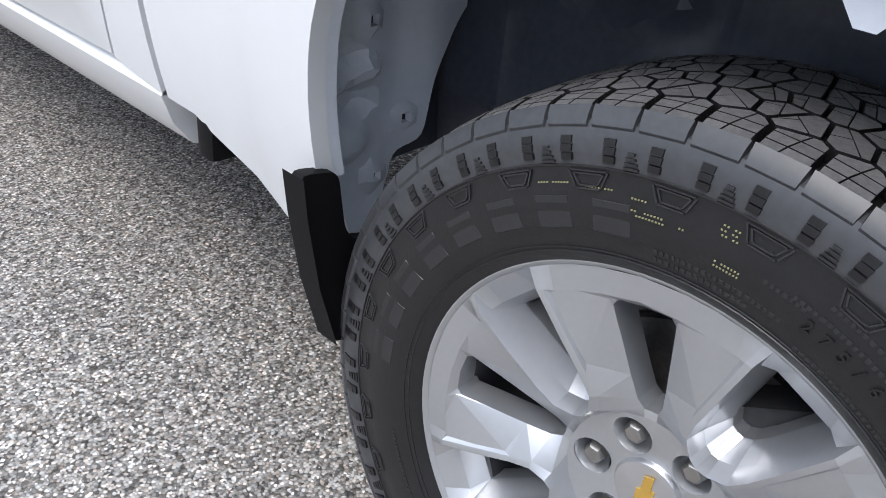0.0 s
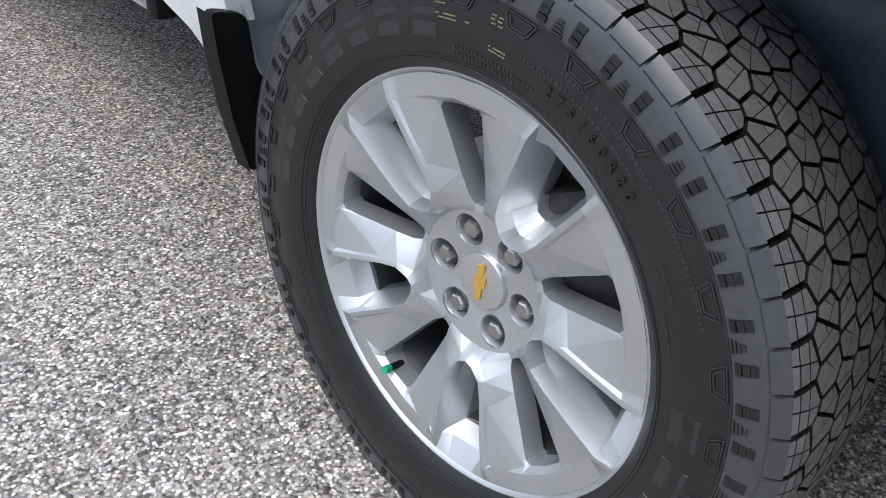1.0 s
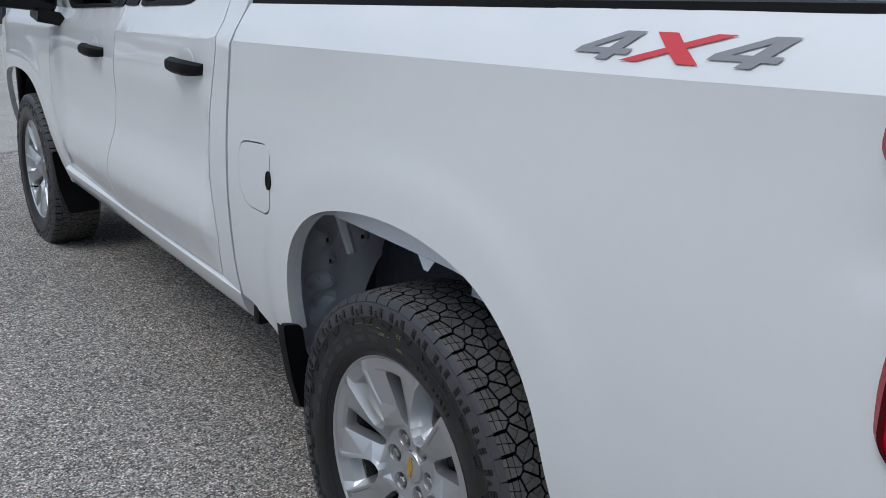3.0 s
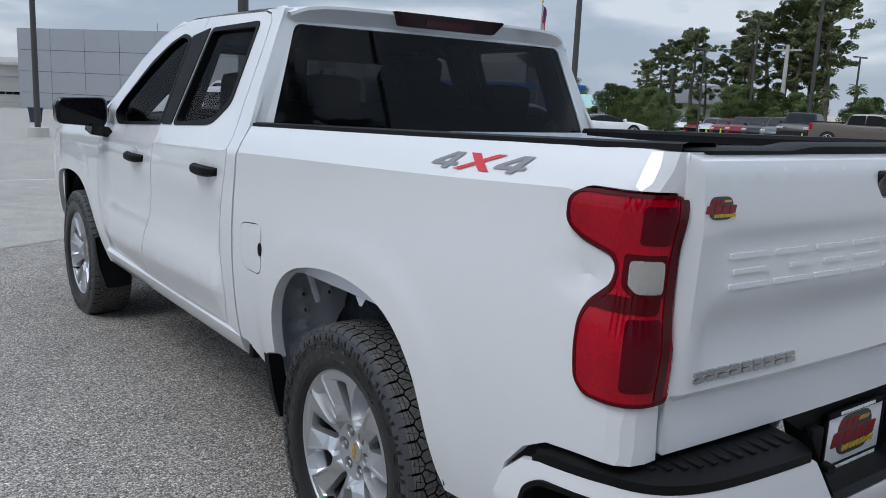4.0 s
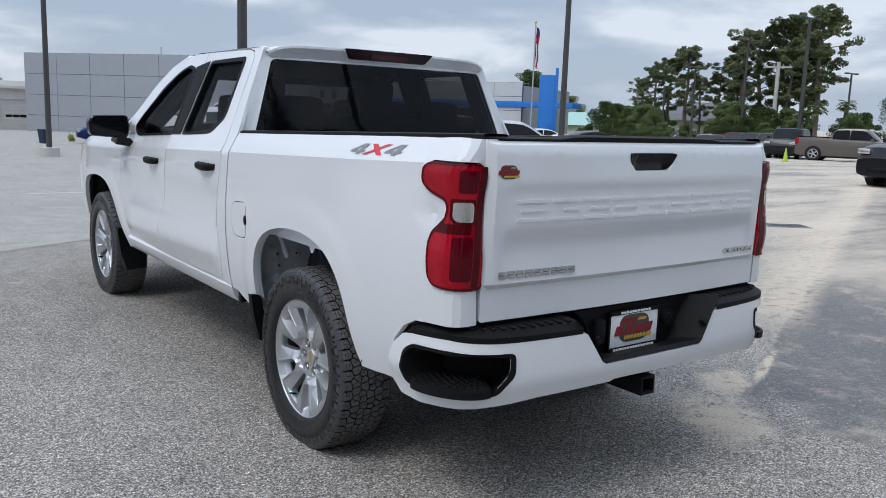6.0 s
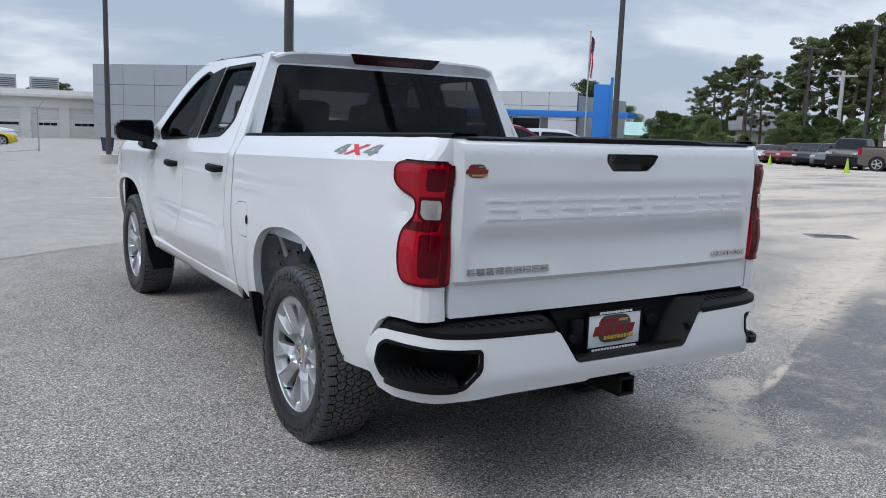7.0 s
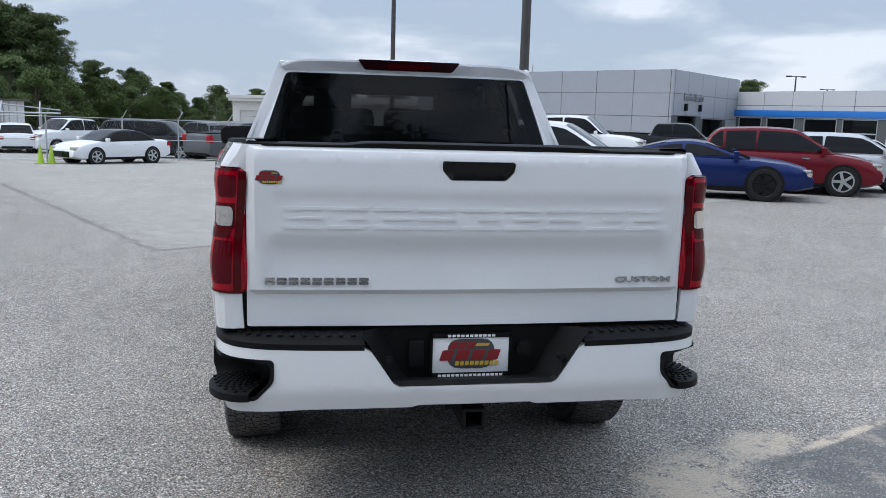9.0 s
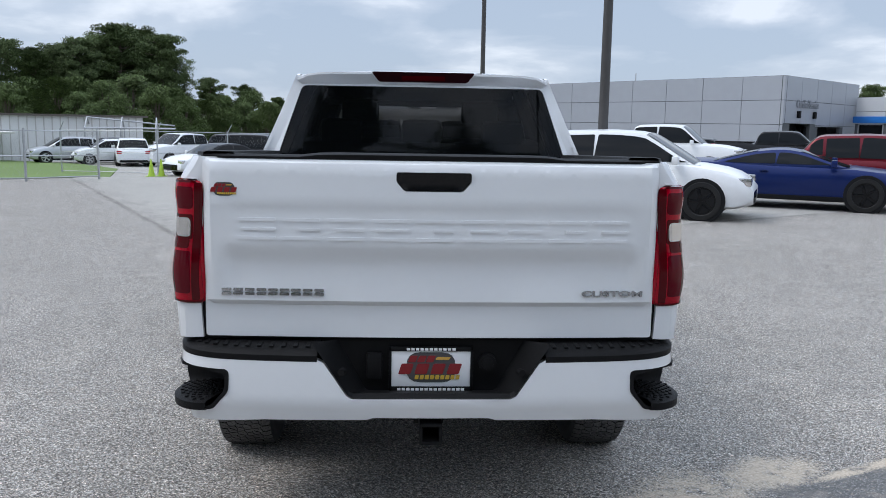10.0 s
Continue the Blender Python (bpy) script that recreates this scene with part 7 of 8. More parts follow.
weed = thing("weed_tuft", "yellow-green weed tuft in a crack of the lot", "weed", on_ground(7.0, 42.0))
rnd = random.Random(31)
bm = bmesh.new()
for k in range(60):
    a, r, h = rnd.uniform(0, math.tau), rnd.uniform(0.02, 0.14), rnd.uniform(0.15, 0.5)
    p = Vector((math.cos(a) * r, math.sin(a) * r, 0))
    q = p * rnd.uniform(1.3, 2.6) + Vector((0, 0, h))
    n = Vector((-math.sin(a), math.cos(a), 0)) * 0.02
    bm.faces.new([bm.verts.new(v) for v in (p - n, p + n, p.lerp(q, 0.6) + n, q, p.lerp(q, 0.6) - n)])
part("blades", bm, mat("weed_leaf", (0.22, 0.26, 0.04), 0.7, var=0.3, var_scale=8, island=0.3), weed, smooth=False)

# ---- light poles ----
def light_pole(x, y, r, h, label, head=True, foot=True):
    p = thing("light_pole", label, "pole", on_ground(x, y), "light poles")
    bm = bmesh.new()
    add_tube(bm, (0, 0, 0.0), (0, 0, h), r, r * 0.72, 16)
    part("pole_shaft", bm, M_POLE, p)
    if foot:
        bm = bmesh.new()
        add_tube(bm, (0, 0, -0.05), (0, 0, 0.28), 0.30, 0.30, 20)
        part("pole_foot", bm, M_CONC, p, "round concrete footing")
    if head:
        bm = bmesh.new()
        add_tube(bm, (-0.7, 0, h), (0.7, 0, h), 0.05, 0.05, 8)
        part("cross_arm", bm, M_POLE, p)
        for s in (-1, 1):
            bm = bmesh.new()
            add_box(bm, (s * 0.7, -0.2, h - 0.1), (s * 1.25, 0.2, h + 0.06), 0.03)
            part("lamp_head", bm, M_POLE, p)
    return p


light_pole(2.5, 23.9, 0.085, 10.5, "slim dark bronze light pole on a concrete foot")
light_pole(3.9, 12.4, 0.105, 10.0, "dark bronze light pole on a concrete foot")
light_pole(6.5, -9.4, 0.14, 10.5, "dark bronze light pole behind the truck")
light_pole(25.4, 25.3, 0.15, 11.5, "thick dark bronze light pole on the lot")
light_pole(52.4, 38.3, 0.09, 6.6, "far slim light pole", True, False)
light_pole(61.2, 39.7, 0.12, 9.5, "far slim light pole", True, False)
light_pole(59.4, 33.2, 0.16, 10.6, "tall dark light pole by the row of cars", True, False)
light_pole(90.2, 45.7, 0.14, 8.6, "far slim light pole", True, False)
light_pole(51.8, 40.7, 0.08, 5.0, "far slim light pole before the pines", False, False)
light_pole(58.7, 88.0, 0.12, 9.3, "far light pole behind the showroom", True, False)
light_pole(84.4, 118.9, 0.14, 10.1, "far light pole behind the showroom", True, False)
up = thing("utility_pole", "pale weathered wooden utility pole", "pole", on_ground(69.4, 41.8))
bm = bmesh.new()
add_tube(bm, (0, 0, 0), (0, 0, 8.3), 0.22, 0.17, 12)
part("pole_shaft", bm, M_CONC, up)
bm = bmesh.new()
add_box(bm, (-1.2, -0.07, 7.75), (1.2, 0.07, 7.92), 0.01, pose(0, 0, 0, 0, 0, -60))
part("cross_arm", bm, M_CONC, up)
for x in (-1.0, -0.4, 0.4, 1.0):
    bm = bmesh.new()
    add_tube(bm, (x * 0.5, -x * 0.87, 7.9), (x * 0.5, -x * 0.87, 8.12), 0.07, 0.05, 8)
    part("insulator", bm, M_GALV, up)

# ---- flag and sign ----
fp = thing("flagpole", "white flagpole with a limp striped flag", "flagpole", on_ground(37.87, 41.24))
bm = bmesh.new()
add_tube(bm, (0, 0, 0), (0, 0, 8.85), 0.07, 0.04, 12)
part("pole_shaft", bm, M_GALV, fp)
bm = bmesh.new()
bmesh.ops.create_icosphere(bm, subdivisions=2, radius=0.09, matrix=Matrix.Translation((0, 0, 8.9)))
part("finial", bm, M_GOLD, fp)
for k in range(7):
    bm = bmesh.new()
    a, b = 0.05 + k * 0.055, 0.05 + (k + 1) * 0.055
    rings = [[Vector((x + 0.04 * math.sin(z * 4), 0.05 * math.sin(x * 30 + z), z - 0.6 * x)) for x in (a, b)] for z in np.linspace(5.85, 8.65, 10)]
    add_rings(bm, rings, closed=False)
    part("flag_stripe", bm, mat("flag_cloth", (0.45, 0.03, 0.05) if k % 2 == 0 else (0.7, 0.7, 0.7), 0.8), fp)
bm = bmesh.new()
rings = [[Vector((x + 0.04 * math.sin(z * 4), 0.05 * math.sin(x * 30 + z) - 0.012, z - 0.6 * x)) for x in (0.05, 0.16, 0.27)] for z in np.linspace(7.55, 8.65, 6)]
add_rings(bm, rings, closed=False)
part("flag_canton", bm, mat("flag_blue", (0.02, 0.03, 0.12), 0.8), fp)
sg = thing("pylon_sign", "tall plain blue pylon sign beside the showroom", "sign", on_ground(38.8, 40.6, -50))
bm = bmesh.new()
add_box(bm, (-0.62, -0.25, 0), (0.50, 0.25, 5.25), 0.03)
part("sign_slab", bm, M_BLUE, sg)
bm = bmesh.new()
add_box(bm, (0.50, -0.22, 0), (0.68, 0.22, 5.75), 0.02)
part("sign_fin", bm, M_BLUE, sg)

# ---- service building with grey panels ----
def wall_frame(x, y, dx, dy):
    """A frame whose x runs along a wall from (x, y) in the way (dx, dy), with z up."""
    return pose(x, y, 0, 0, 0, math.degrees(math.atan2(dy, dx)))


Z0, ZT = -1.7, 6.1
A, B_ = Vector((12.2, 85.0)), Vector((30.3, 61.2))
d_side = Vector((0.74, 0.67))
C_ = B_ + d_side * 16.5
svc = thing("service_building", "grey metal-panelled service building with a flat roof", "building", None, kind="structure")


def panel_wall(parent, p, q, z0, z1, cols, rows, material, thick=0.3, openings=()):
    """A wall of separate panels with dark joints; openings are (u0, u1, z0, z1) along the wall."""
    ln = (q - p).length
    fr = wall_frame(p.x, p.y, *(q - p))
    bm = bmesh.new()
    us = sorted({0.0, ln, *[o[0] for o in openings], *[o[1] for o in openings]})
    for a, b in zip(us, us[1:]):
        o = [w for w in openings if w[0] <= a + 1e-3 and w[1] >= b - 1e-3]
        spans = [(z0, z1)] if not o else [(z0, o[0][2]), (o[0][3], z1)]
        for s0, s1 in spans:
            if s1 - s0 > 0.02:
                add_box(bm, (a, 0.03, s0), (b, thick, s1), 0, fr)
    back = part("wall", bm, M_JOINT, parent, smooth=False)
    cw, rh = ln / cols, (z1 - z0) / rows
    for i in range(cols):
        for j in range(rows):
            a, b, c, d = i * cw + 0.02, (i + 1) * cw - 0.02, z0 + j * rh + 0.02, z0 + (j + 1) * rh - 0.02
            for o in openings:
                if a < o[1] and b > o[0] and c < o[3] and d > o[2]:
                    if c < o[2] + 0.1 and d < o[3] + 0.1 or (o[2] <= c and d <= o[3]):
                        a = b
                    else:
                        c = max(c, o[3] + 0.02)
            if b - a < 0.1 or d - c < 0.05:
                continue
            bm = bmesh.new()
            add_box(bm, (a, -0.02, c), (b, 0.03, d), 0.008, fr)
            part("wall_panel", bm, material, back, smooth=False)
    return back, fr


panel_wall(svc, A, B_, Z0, ZT, 8, 4, M_PANELGREY)
front, fr = panel_wall(svc, B_, C_, Z0, ZT, 5, 4, M_PANELGREY, openings=((1.4, 5.6, Z0, 2.3), (7.3, 12.5, Z0, 2.1)))
bm = bmesh.new()
for a, b, zt in ((1.4, 5.6, 2.3), (7.3, 12.5, 2.1)):
    add_box(bm, (a, 1.2, Z0), (b, 1.4, zt), 0, fr)
part("bay_interior", bm, M_DARK, svc, smooth=False)
word("Certified Service", 0.80, 0.05, mat("sign_letters", (0.2, 0.21, 0.23), 0.4), svc, fr @ pose(4.6, -0.06, 3.9, 90, 0, 0) @ Matrix.Diagonal((0.85, 1.15, 1, 1)), "sign_lettering", label="grey sign letters", bold=0.012)
for x in (2.6, 5.9):
    bm = bmesh.new()
    add_box(bm, (x, -0.25, 2.75), (x + 0.35, 0.0, 3.35), 0.02, fr)
    part("wall_lamp", bm, M_BLACK, svc, "dark wall lamp")
bm = bmesh.new()
top = [A, B_, C_, C_ + (A - B_)]
vs = [bm.verts.new((p.x, p.y, ZT - 0.25)) for p in top]
bm.faces.new(vs)
part("roof", bm, M_CONC, svc, smooth=False)
bm = bmesh.new()
for p, q in ((A, C_ + (A - B_)), (C_ + (A - B_), C_)):
    add_box(bm, (0, -0.3, Z0), ((q - p).length, 0, ZT), 0, wall_frame(p.x, p.y, *(q - p)))
part("rear_wall", bm, M_PANELGREY, svc, smooth=False)
bm = bmesh.new()
add_tube(bm, (21.5, 73.2, ZT - 0.3), (21.5, 73.2, ZT + 0.7), 0.05, 0.05, 8)
part("roof_vent", bm, M_GALV, svc)

# ---- showroom with the blue band ----
show = thing("showroom", "pale showroom with large windows and a blue band", "building", None, kind="structure")
S0 = Vector((42.0, 71.5))
S1 = S0 + Vector((0.45, -0.89)).normalized() * 17.5
wins = [(0.3, 2.8), (3.3, 6.2), (7.1, 10.2), (10.7, 13.8)]
ZS = 4.9
wall, fs = panel_wall(show, S0, S1, Z0, ZS, 6, 5, mat("pale_wall_panel", (0.5, 0.51, 0.525), 0.45, var=0.04), openings=[(a, b, Z0 + 0.5, 2.45) for a, b in wins])
bm = bmesh.new()
add_box(bm, (-0.5, -0.12, 2.55), (17.5, 0.02, 3.15), 0.02, fs)
part("blue_band", bm, M_BLUE, show, "blue fascia band")
for a, b in wins:
    bm = bmesh.new()
    add_box(bm, (a, 0.12, Z0 + 0.5), (b, 0.14, 2.45), 0, fs)
    w = part("window", bm, M_CARGLASS, show, "dark showroom window", smooth=False)
    bm = bmesh.new()
    for lo, hi in (((a, 0.0, Z0 + 0.5), (a + 0.08, 0.11, 2.45)), ((b - 0.08, 0.0, Z0 + 0.5), (b, 0.11, 2.45)), ((a, 0.0, 1.15), (b, 0.11, 1.27)), ((a, 0.0, 2.37), (b, 0.11, 2.45))):
        add_box(bm, lo, hi, 0, fs)
    part("window_frame", bm, M_GALV, w, smooth=False)
bm = bmesh.new()
add_box(bm, (0, 0.3, Z0), (17.5, 14, ZS - 0.3), 0, fs)
part("showroom_core", bm, M_PANELGREY, show, smooth=False)
bm = bmesh.new()
add_box(bm, (17.5, -1.5, 2.6), (23, 1.0, 3.1), 0.02, fs)
part("side_canopy", bm, M_BLUE, show, "blue side canopy")

# ---- low building with service bays ----
bays = thing("service_bays", "low pale building with roll-up garage doors", "building", None, kind="structure")
fb = wall_frame(-7.8, 92.0, 1.0, -0.06)
ln = 25.8
doors = [(0.8, 3.2), (4.1, 7.0), (8.2, 10.6), (11.5, 14.0), (15.0, 17.6), (18.6, 21.2)]
bm = bmesh.new()
us = sorted({0.0, ln, *[u for d in doors for u in d]})
for a, b in zip(us, us[1:]):
    o = any(d[0] <= a + 1e-3 and d[1] >= b - 1e-3 for d in doors)
    add_box(bm, (a, 0, 1.7 if o else -2.3), (b, 0.35, 3.1), 0, fb)
part("wall", bm, M_CREAM, bays, smooth=False)
bm = bmesh.new()
add_box(bm, (-0.4, -0.5, 2.72), (ln, 0.4, 3.05), 0.03, fb)
add_box(bm, (0, 0.4, 2.6), (ln, 10, 3.0), 0, fb)
add_box(bm, (7.6, 2, 3.0), (ln, 10, 3.55), 0, fb)
add_box(bm, (-0.6, -0.6, 3.05), (7.4, 8, 3.4), 0.03, fb)
part("roof", bm, M_CREAM, bays, smooth=False)
for a, b in doors:
    bm = bmesh.new()
    for k in range(6):
        z = -2.3 + k * 0.667
        add_box(bm, (a, 0.15, z + 0.01), (b, 0.22, z + 0.655), 0.012, fb)
    d = part("garage_door", bm, mat("door_paint", (0.56, 0.55, 0.52), 0.6, var=0.05), bays, "pale roll-up garage door", smooth=False)
    for k in range(3):
        bm = bmesh.new()
        u = a + (b - a) * (0.18 + 0.25 * k + 0.02)
        add_box(bm, (u, 0.13, -0.15), (u + 0.6, 0.149, 0.12), 0, fb)
        part("door_pane", bm, M_CARGLASS, d, smooth=False)
for u, w, h in ((11.3, 2.6, 1.5), (15.2, 2.8, 1.35)):
    unit = thing("rooftop_unit", "grey louvred rooftop air-conditioning unit", "air conditioner", None, "rooftop units")
    bm = bmesh.new()
    add_box(bm, (u, 4, 3.55), (u + w, 6, 3.55 + h), 0.03, fb)
    part("unit_case", bm, M_GALV, unit)
    for k in range(5):
        bm = bmesh.new()
        add_box(bm, (u + 0.15, 3.97, 3.75 + k * 0.2), (u + w - 0.15, 3.998, 3.85 + k * 0.2), 0, fb)
        part("louvre", bm, M_JOINT, unit, smooth=False)

# ---- metal shed with a canopy frame, left of the lot ----
shed = thing("metal_shed", "long white metal shed with a low roof", "shed", None, kind="structure")
p, q = Vector((-34.0, 41.5)), Vector((-18.8, 56.0))
fsd = Matrix.Translation((0, 0, -0.5)) @ wall_frame(p.x, p.y, *(q - p))
ln = (q - p).length
bm = bmesh.new()
add_box(bm, (0, 0, -1.2), (ln, 0.2, 2.35), 0, fsd)
add_box(bm, (ln - 0.2, 0.2, -1.2), (ln, 9, 2.35), 0, fsd)
part("wall", bm, mat("white_sheet_metal", (0.66, 0.66, 0.65), 0.5, var=0.06, var_scale=1.5), shed, smooth=False)
for k in range(40):
    bm = bmesh.new()
    add_box(bm, (ln * k / 40, -0.03, -1.2), (ln * k / 40 + 0.06, 0.0, 2.3), 0, fsd)
    part("wall_rib", bm, M_CONC, shed, smooth=False)
bm = bmesh.new()
vs = [fsd @ Vector(c) for c in ((-0.3, -0.25, 2.45), (ln + 0.3, -0.25, 2.45), (ln + 0.3, 9, 2.5), (-0.3, 9, 2.5), (-0.3, -0.25, 2.32), (ln + 0.3, -0.25, 2.32), (ln + 0.3, 9, 2.37), (-0.3, 9, 2.37))]
b8 = [bm.verts.new(v) for v in vs]
for f in ((0, 1, 2, 3), (7, 6, 5, 4), (0, 4, 5, 1), (1, 5, 6, 2), (2, 6, 7, 3), (3, 7, 4, 0)):
    bm.faces.new([b8[i] for i in f])
part("roof", bm, mat("brown_sheet_metal", (0.09, 0.075, 0.065), 0.6, var=0.2), shed, smooth=False)
bm = bmesh.new()
add_box(bm, (6.0, -2.6, 1.2), (11.5, -0.05, 1.32), 0.02, fsd)
part("awning", bm, M_CREAM, shed, "white awning", smooth=False)
bm = bmesh.new()
add_box(bm, (6.5, -0.06, -1.1), (11.0, -0.03, 1.0), 0, fsd)
part("doorway", bm, M_DARK, shed, smooth=False)
frame_ = thing("canopy_frame", "bare galvanised tube frame of a canopy", "frame", on_ground(-21.0, 51.0, 14), "")
for x in (0.0, 2.2, 4.4):
    for y in (0.0, 3.0):
        bm = bmesh.new()
        add_tube(bm, (x, y, 0), (x, y, 2.2), 0.05, 0.05, 8)
        part("frame_post", bm, M_GALV, frame_)
    bm = bmesh.new()
    add_tube(bm, (x, 0, 2.2), (x, 1.5, 2.9), 0.045, 0.045, 8)
    add_tube(bm, (x, 1.5, 2.9), (x, 3.0, 2.2), 0.045, 0.045, 8)
    part("frame_rafter", bm, M_GALV, frame_)
for y, z in ((0, 2.2), (1.5, 2.9), (3.0, 2.2)):
    bm = bmesh.new()
    add_tube(bm, (0, y, z), (5.6, y, z - (0.5 if y == 1.5 else 0.0)), 0.045, 0.045, 8)
    part("frame_purlin", bm, M_GALV, frame_)

# ---- fences ----
def fence(points, h, label, lean=False):
    f = thing("fence", label, "fence", None, "fences")
    for (x0, y0), (x1, y1) in zip(points, points[1:]):
        a, b = Vector((x0, y0, ground_z(x0, y0))), Vector((x1, y1, ground_z(x1, y1)))
        for z in (h, h * 0.5, 0.08):
            bm = bmesh.new()
            add_tube(bm, a + Vector((0, 0, z)), b + Vector((0, 0, z)), 0.018, 0.018, 6)
            part("rail", bm, M_GALV, f)
        n = int((b - a).length / 0.16)
        bm = bmesh.new()
        for k in range(n):
            for s in (0, 1):
                p0 = a.lerp(b, k / n) + Vector((0, 0, 0.08 if s else h))
                p1 = a.lerp(b, min(1, (k + 8) / n)) + Vector((0, 0, h if s else 0.08))
                add_tube(bm, p0, p1, 0.0011, 0.0011, 3, False)
        tagged(part("wire_mesh", bm, M_GALV, f), kind="stuff")
    for x, y in points:
        z = ground_z(x, y)
        bm = bmesh.new()
        add_tube(bm, (x, y, z - 0.1), (x, y, z + h + 0.06), 0.034, 0.034, 10)
        if lean:
            add_tube(bm, (x, y, z + h), (x + 0.25, y - 0.2, z + h + 0.38), 0.02, 0.02, 6)
        part("post", bm, M_GALV, f)
    return f


fence([(-22, 15.2), (-17, 15.8), (-13.4, 16.6), (-10.0, 17.8), (-8.7, 19.4)], 1.32, "low galvanised chain-link fence beside the lawn")
fence([(-15.5, 33.6), (-11.0, 32.8), (-8.6, 36.0), (-6.2, 36.6), (-3.9, 36.6), (-1.8, 36.8), (0.2, 37.2), (2.0, 37.6)], 1.9, "tall galvanised chain-link fence with leaning tops", True)

# ---- houses behind the trees ----
house = thing("house", "grey house with a gable roof behind the trees", "house", on_ground(80.7, 58.9, -53), kind="structure")
bm = bmesh.new()
add_box(bm, (-5, -4, 0), (5, 4, 3.0))
part("wall", bm, M_CREAM, house, smooth=False)
bm = bmesh.new()
vs = [bm.verts.new(p) for p in ((-5.4, -4.4, 3.0), (5.4, -4.4, 3.0), (5.4, 4.4, 3.0), (-5.4, 4.4, 3.0), (-2.6, 0, 5.2), (2.6, 0, 5.2))]
for f in ((0, 1, 5, 4), (2, 3, 4, 5), (1, 2, 5), (3, 0, 4), (3, 2, 1, 0)):
    bm.faces.new([vs[i] for i in f])
part("roof", bm, mat("grey_shingle", (0.16, 0.16, 0.17), 0.85, var=0.2, var_scale=2), house, smooth=False)
bm = bmesh.new()
add_box(bm, (-6.6, -1.0, 0.0), (-5.41, 0.2, 5.0))
part("chimney", bm, M_CREAM, house, smooth=False)
mint = thing("low_shop", "low shop with a pale mint-green roof", "building", on_ground(75, 76, -45), kind="structure")
bm = bmesh.new()
add_box(bm, (-6, -3, 0), (6, 3, 2.3))
part("wall", bm, M_CREAM, mint, smooth=False)
bm = bmesh.new()
vs = [bm.verts.new(p) for p in ((-6.5, -3.5, 2.3), (6.5, -3.5, 2.3), (6.5, 3.5, 2.3), (-6.5, 3.5, 2.3), (-5, 0, 4.0), (5, 0, 4.0))]
for f in ((0, 1, 5, 4), (2, 3, 4, 5), (1, 2, 5), (3, 0, 4), (3, 2, 1, 0)):
    bm.faces.new([vs[i] for i in f])
part("roof", bm, mat("mint_metal", (0.32, 0.5, 0.46), 0.5), mint, smooth=False)

# ---- trees ----
def add_leaves(bm, centre, radius, n, size, rnd, squash=0.7):
    for _ in range(n):
        d = Vector((rnd.gauss(0, 1), rnd.gauss(0, 1), rnd.gauss(0, 1))).normalized() * radius * rnd.random() ** 0.45
        p = centre + Vector((d.x, d.y, d.z * squash))
        a = Vector((rnd.gauss(0, 1), rnd.gauss(0, 1), rnd.gauss(0, 1))).normalized()
        b = a.orthogonal().normalized()
        s = size * rnd.uniform(0.6, 1.3)
        vs = [bm.verts.new(p + a * s), bm.verts.new(p + b * s * 0.5), bm.verts.new(p - a * s), bm.verts.new(p - b * s * 0.5)]
        bm.faces.new(vs)


def pine(seed, h, label, airy=False):
    """A tapered trunk with boughs that end in clumps of needles; an airy one is open, with few long boughs."""
    rnd = random.Random(seed)
    t = thing("pine_tree", label, "tree", None, "pines")
    bm = bmesh.new()
    lean = Vector((rnd.uniform(-0.5, 0.5), rnd.uniform(-0.5, 0.5), 0))
    pts = [lean * (z / h) ** 2 + Vector((0.1 * math.sin(z), 0.1 * math.cos(z * 0.7), z)) for z in np.linspace(0, h * 0.97, 9)]
    for i, (a, b) in enumerate(zip(pts, pts[1:])):
        add_tube(bm, a, b, 0.26 * (1 - i / 9) + 0.05, 0.26 * (1 - (i + 1) / 9) + 0.05, 9)
    crown = bmesh.new()
    boughs, puff = (25, 0.046) if airy else (46, 0.060)
    for k in range(boughs):
        f = 0.34 + 0.64 * (k / (boughs - 1)) ** (0.7 if airy else 0.9)
        base = lean * f * f + Vector((0, 0, h * f))
        out = h * (0.19 if airy else 0.21) * math.sqrt(max(0.05, 1 - ((f - 0.68) / 0.35) ** 2)) * rnd.uniform(0.45, 1.15)
        ang = k * 2.4 + rnd.uniform(-0.5, 0.5)
        tip = base + Vector((math.cos(ang) * out, math.sin(ang) * out, out * rnd.uniform(0.0, 0.5)))
        add_tube(bm, base, tip, 0.06, 0.015, 5, False)
        for q in (0.4, 0.75, 1.0):
            if rnd.random() < 0.85 and not (airy and q < 0.5 and f < 0.8):
                at = base.lerp(tip, q) + Vector((rnd.uniform(-0.3, 0.3), rnd.uniform(-0.3, 0.3), 0.1))
                if airy:
                    for _ in range(3):
                        c = at + Vector((rnd.gauss(0, 0.022), rnd.gauss(0, 0.022), rnd.gauss(0, 0.016))) * h
                        add_leaves(crown, c, h * puff * rnd.uniform(0.5, 0.95), 95, 0.11, rnd, 0.62)
                else:
                    add_leaves(crown, at, h * puff * rnd.uniform(0.7, 1.4), 240, 0.13, rnd, 0.55)
    add_leaves(crown, Vector((lean.x, lean.y, h * 0.985)), h * 0.045, 130, 0.15, rnd, 0.8)
    part("trunk", bm, M_BARK, t)
    part("crown", crown, M_LEAF3 if airy else M_LEAF, t, "open needle crown in clumps" if airy else "dark green needle crown", smooth=False)
    return t


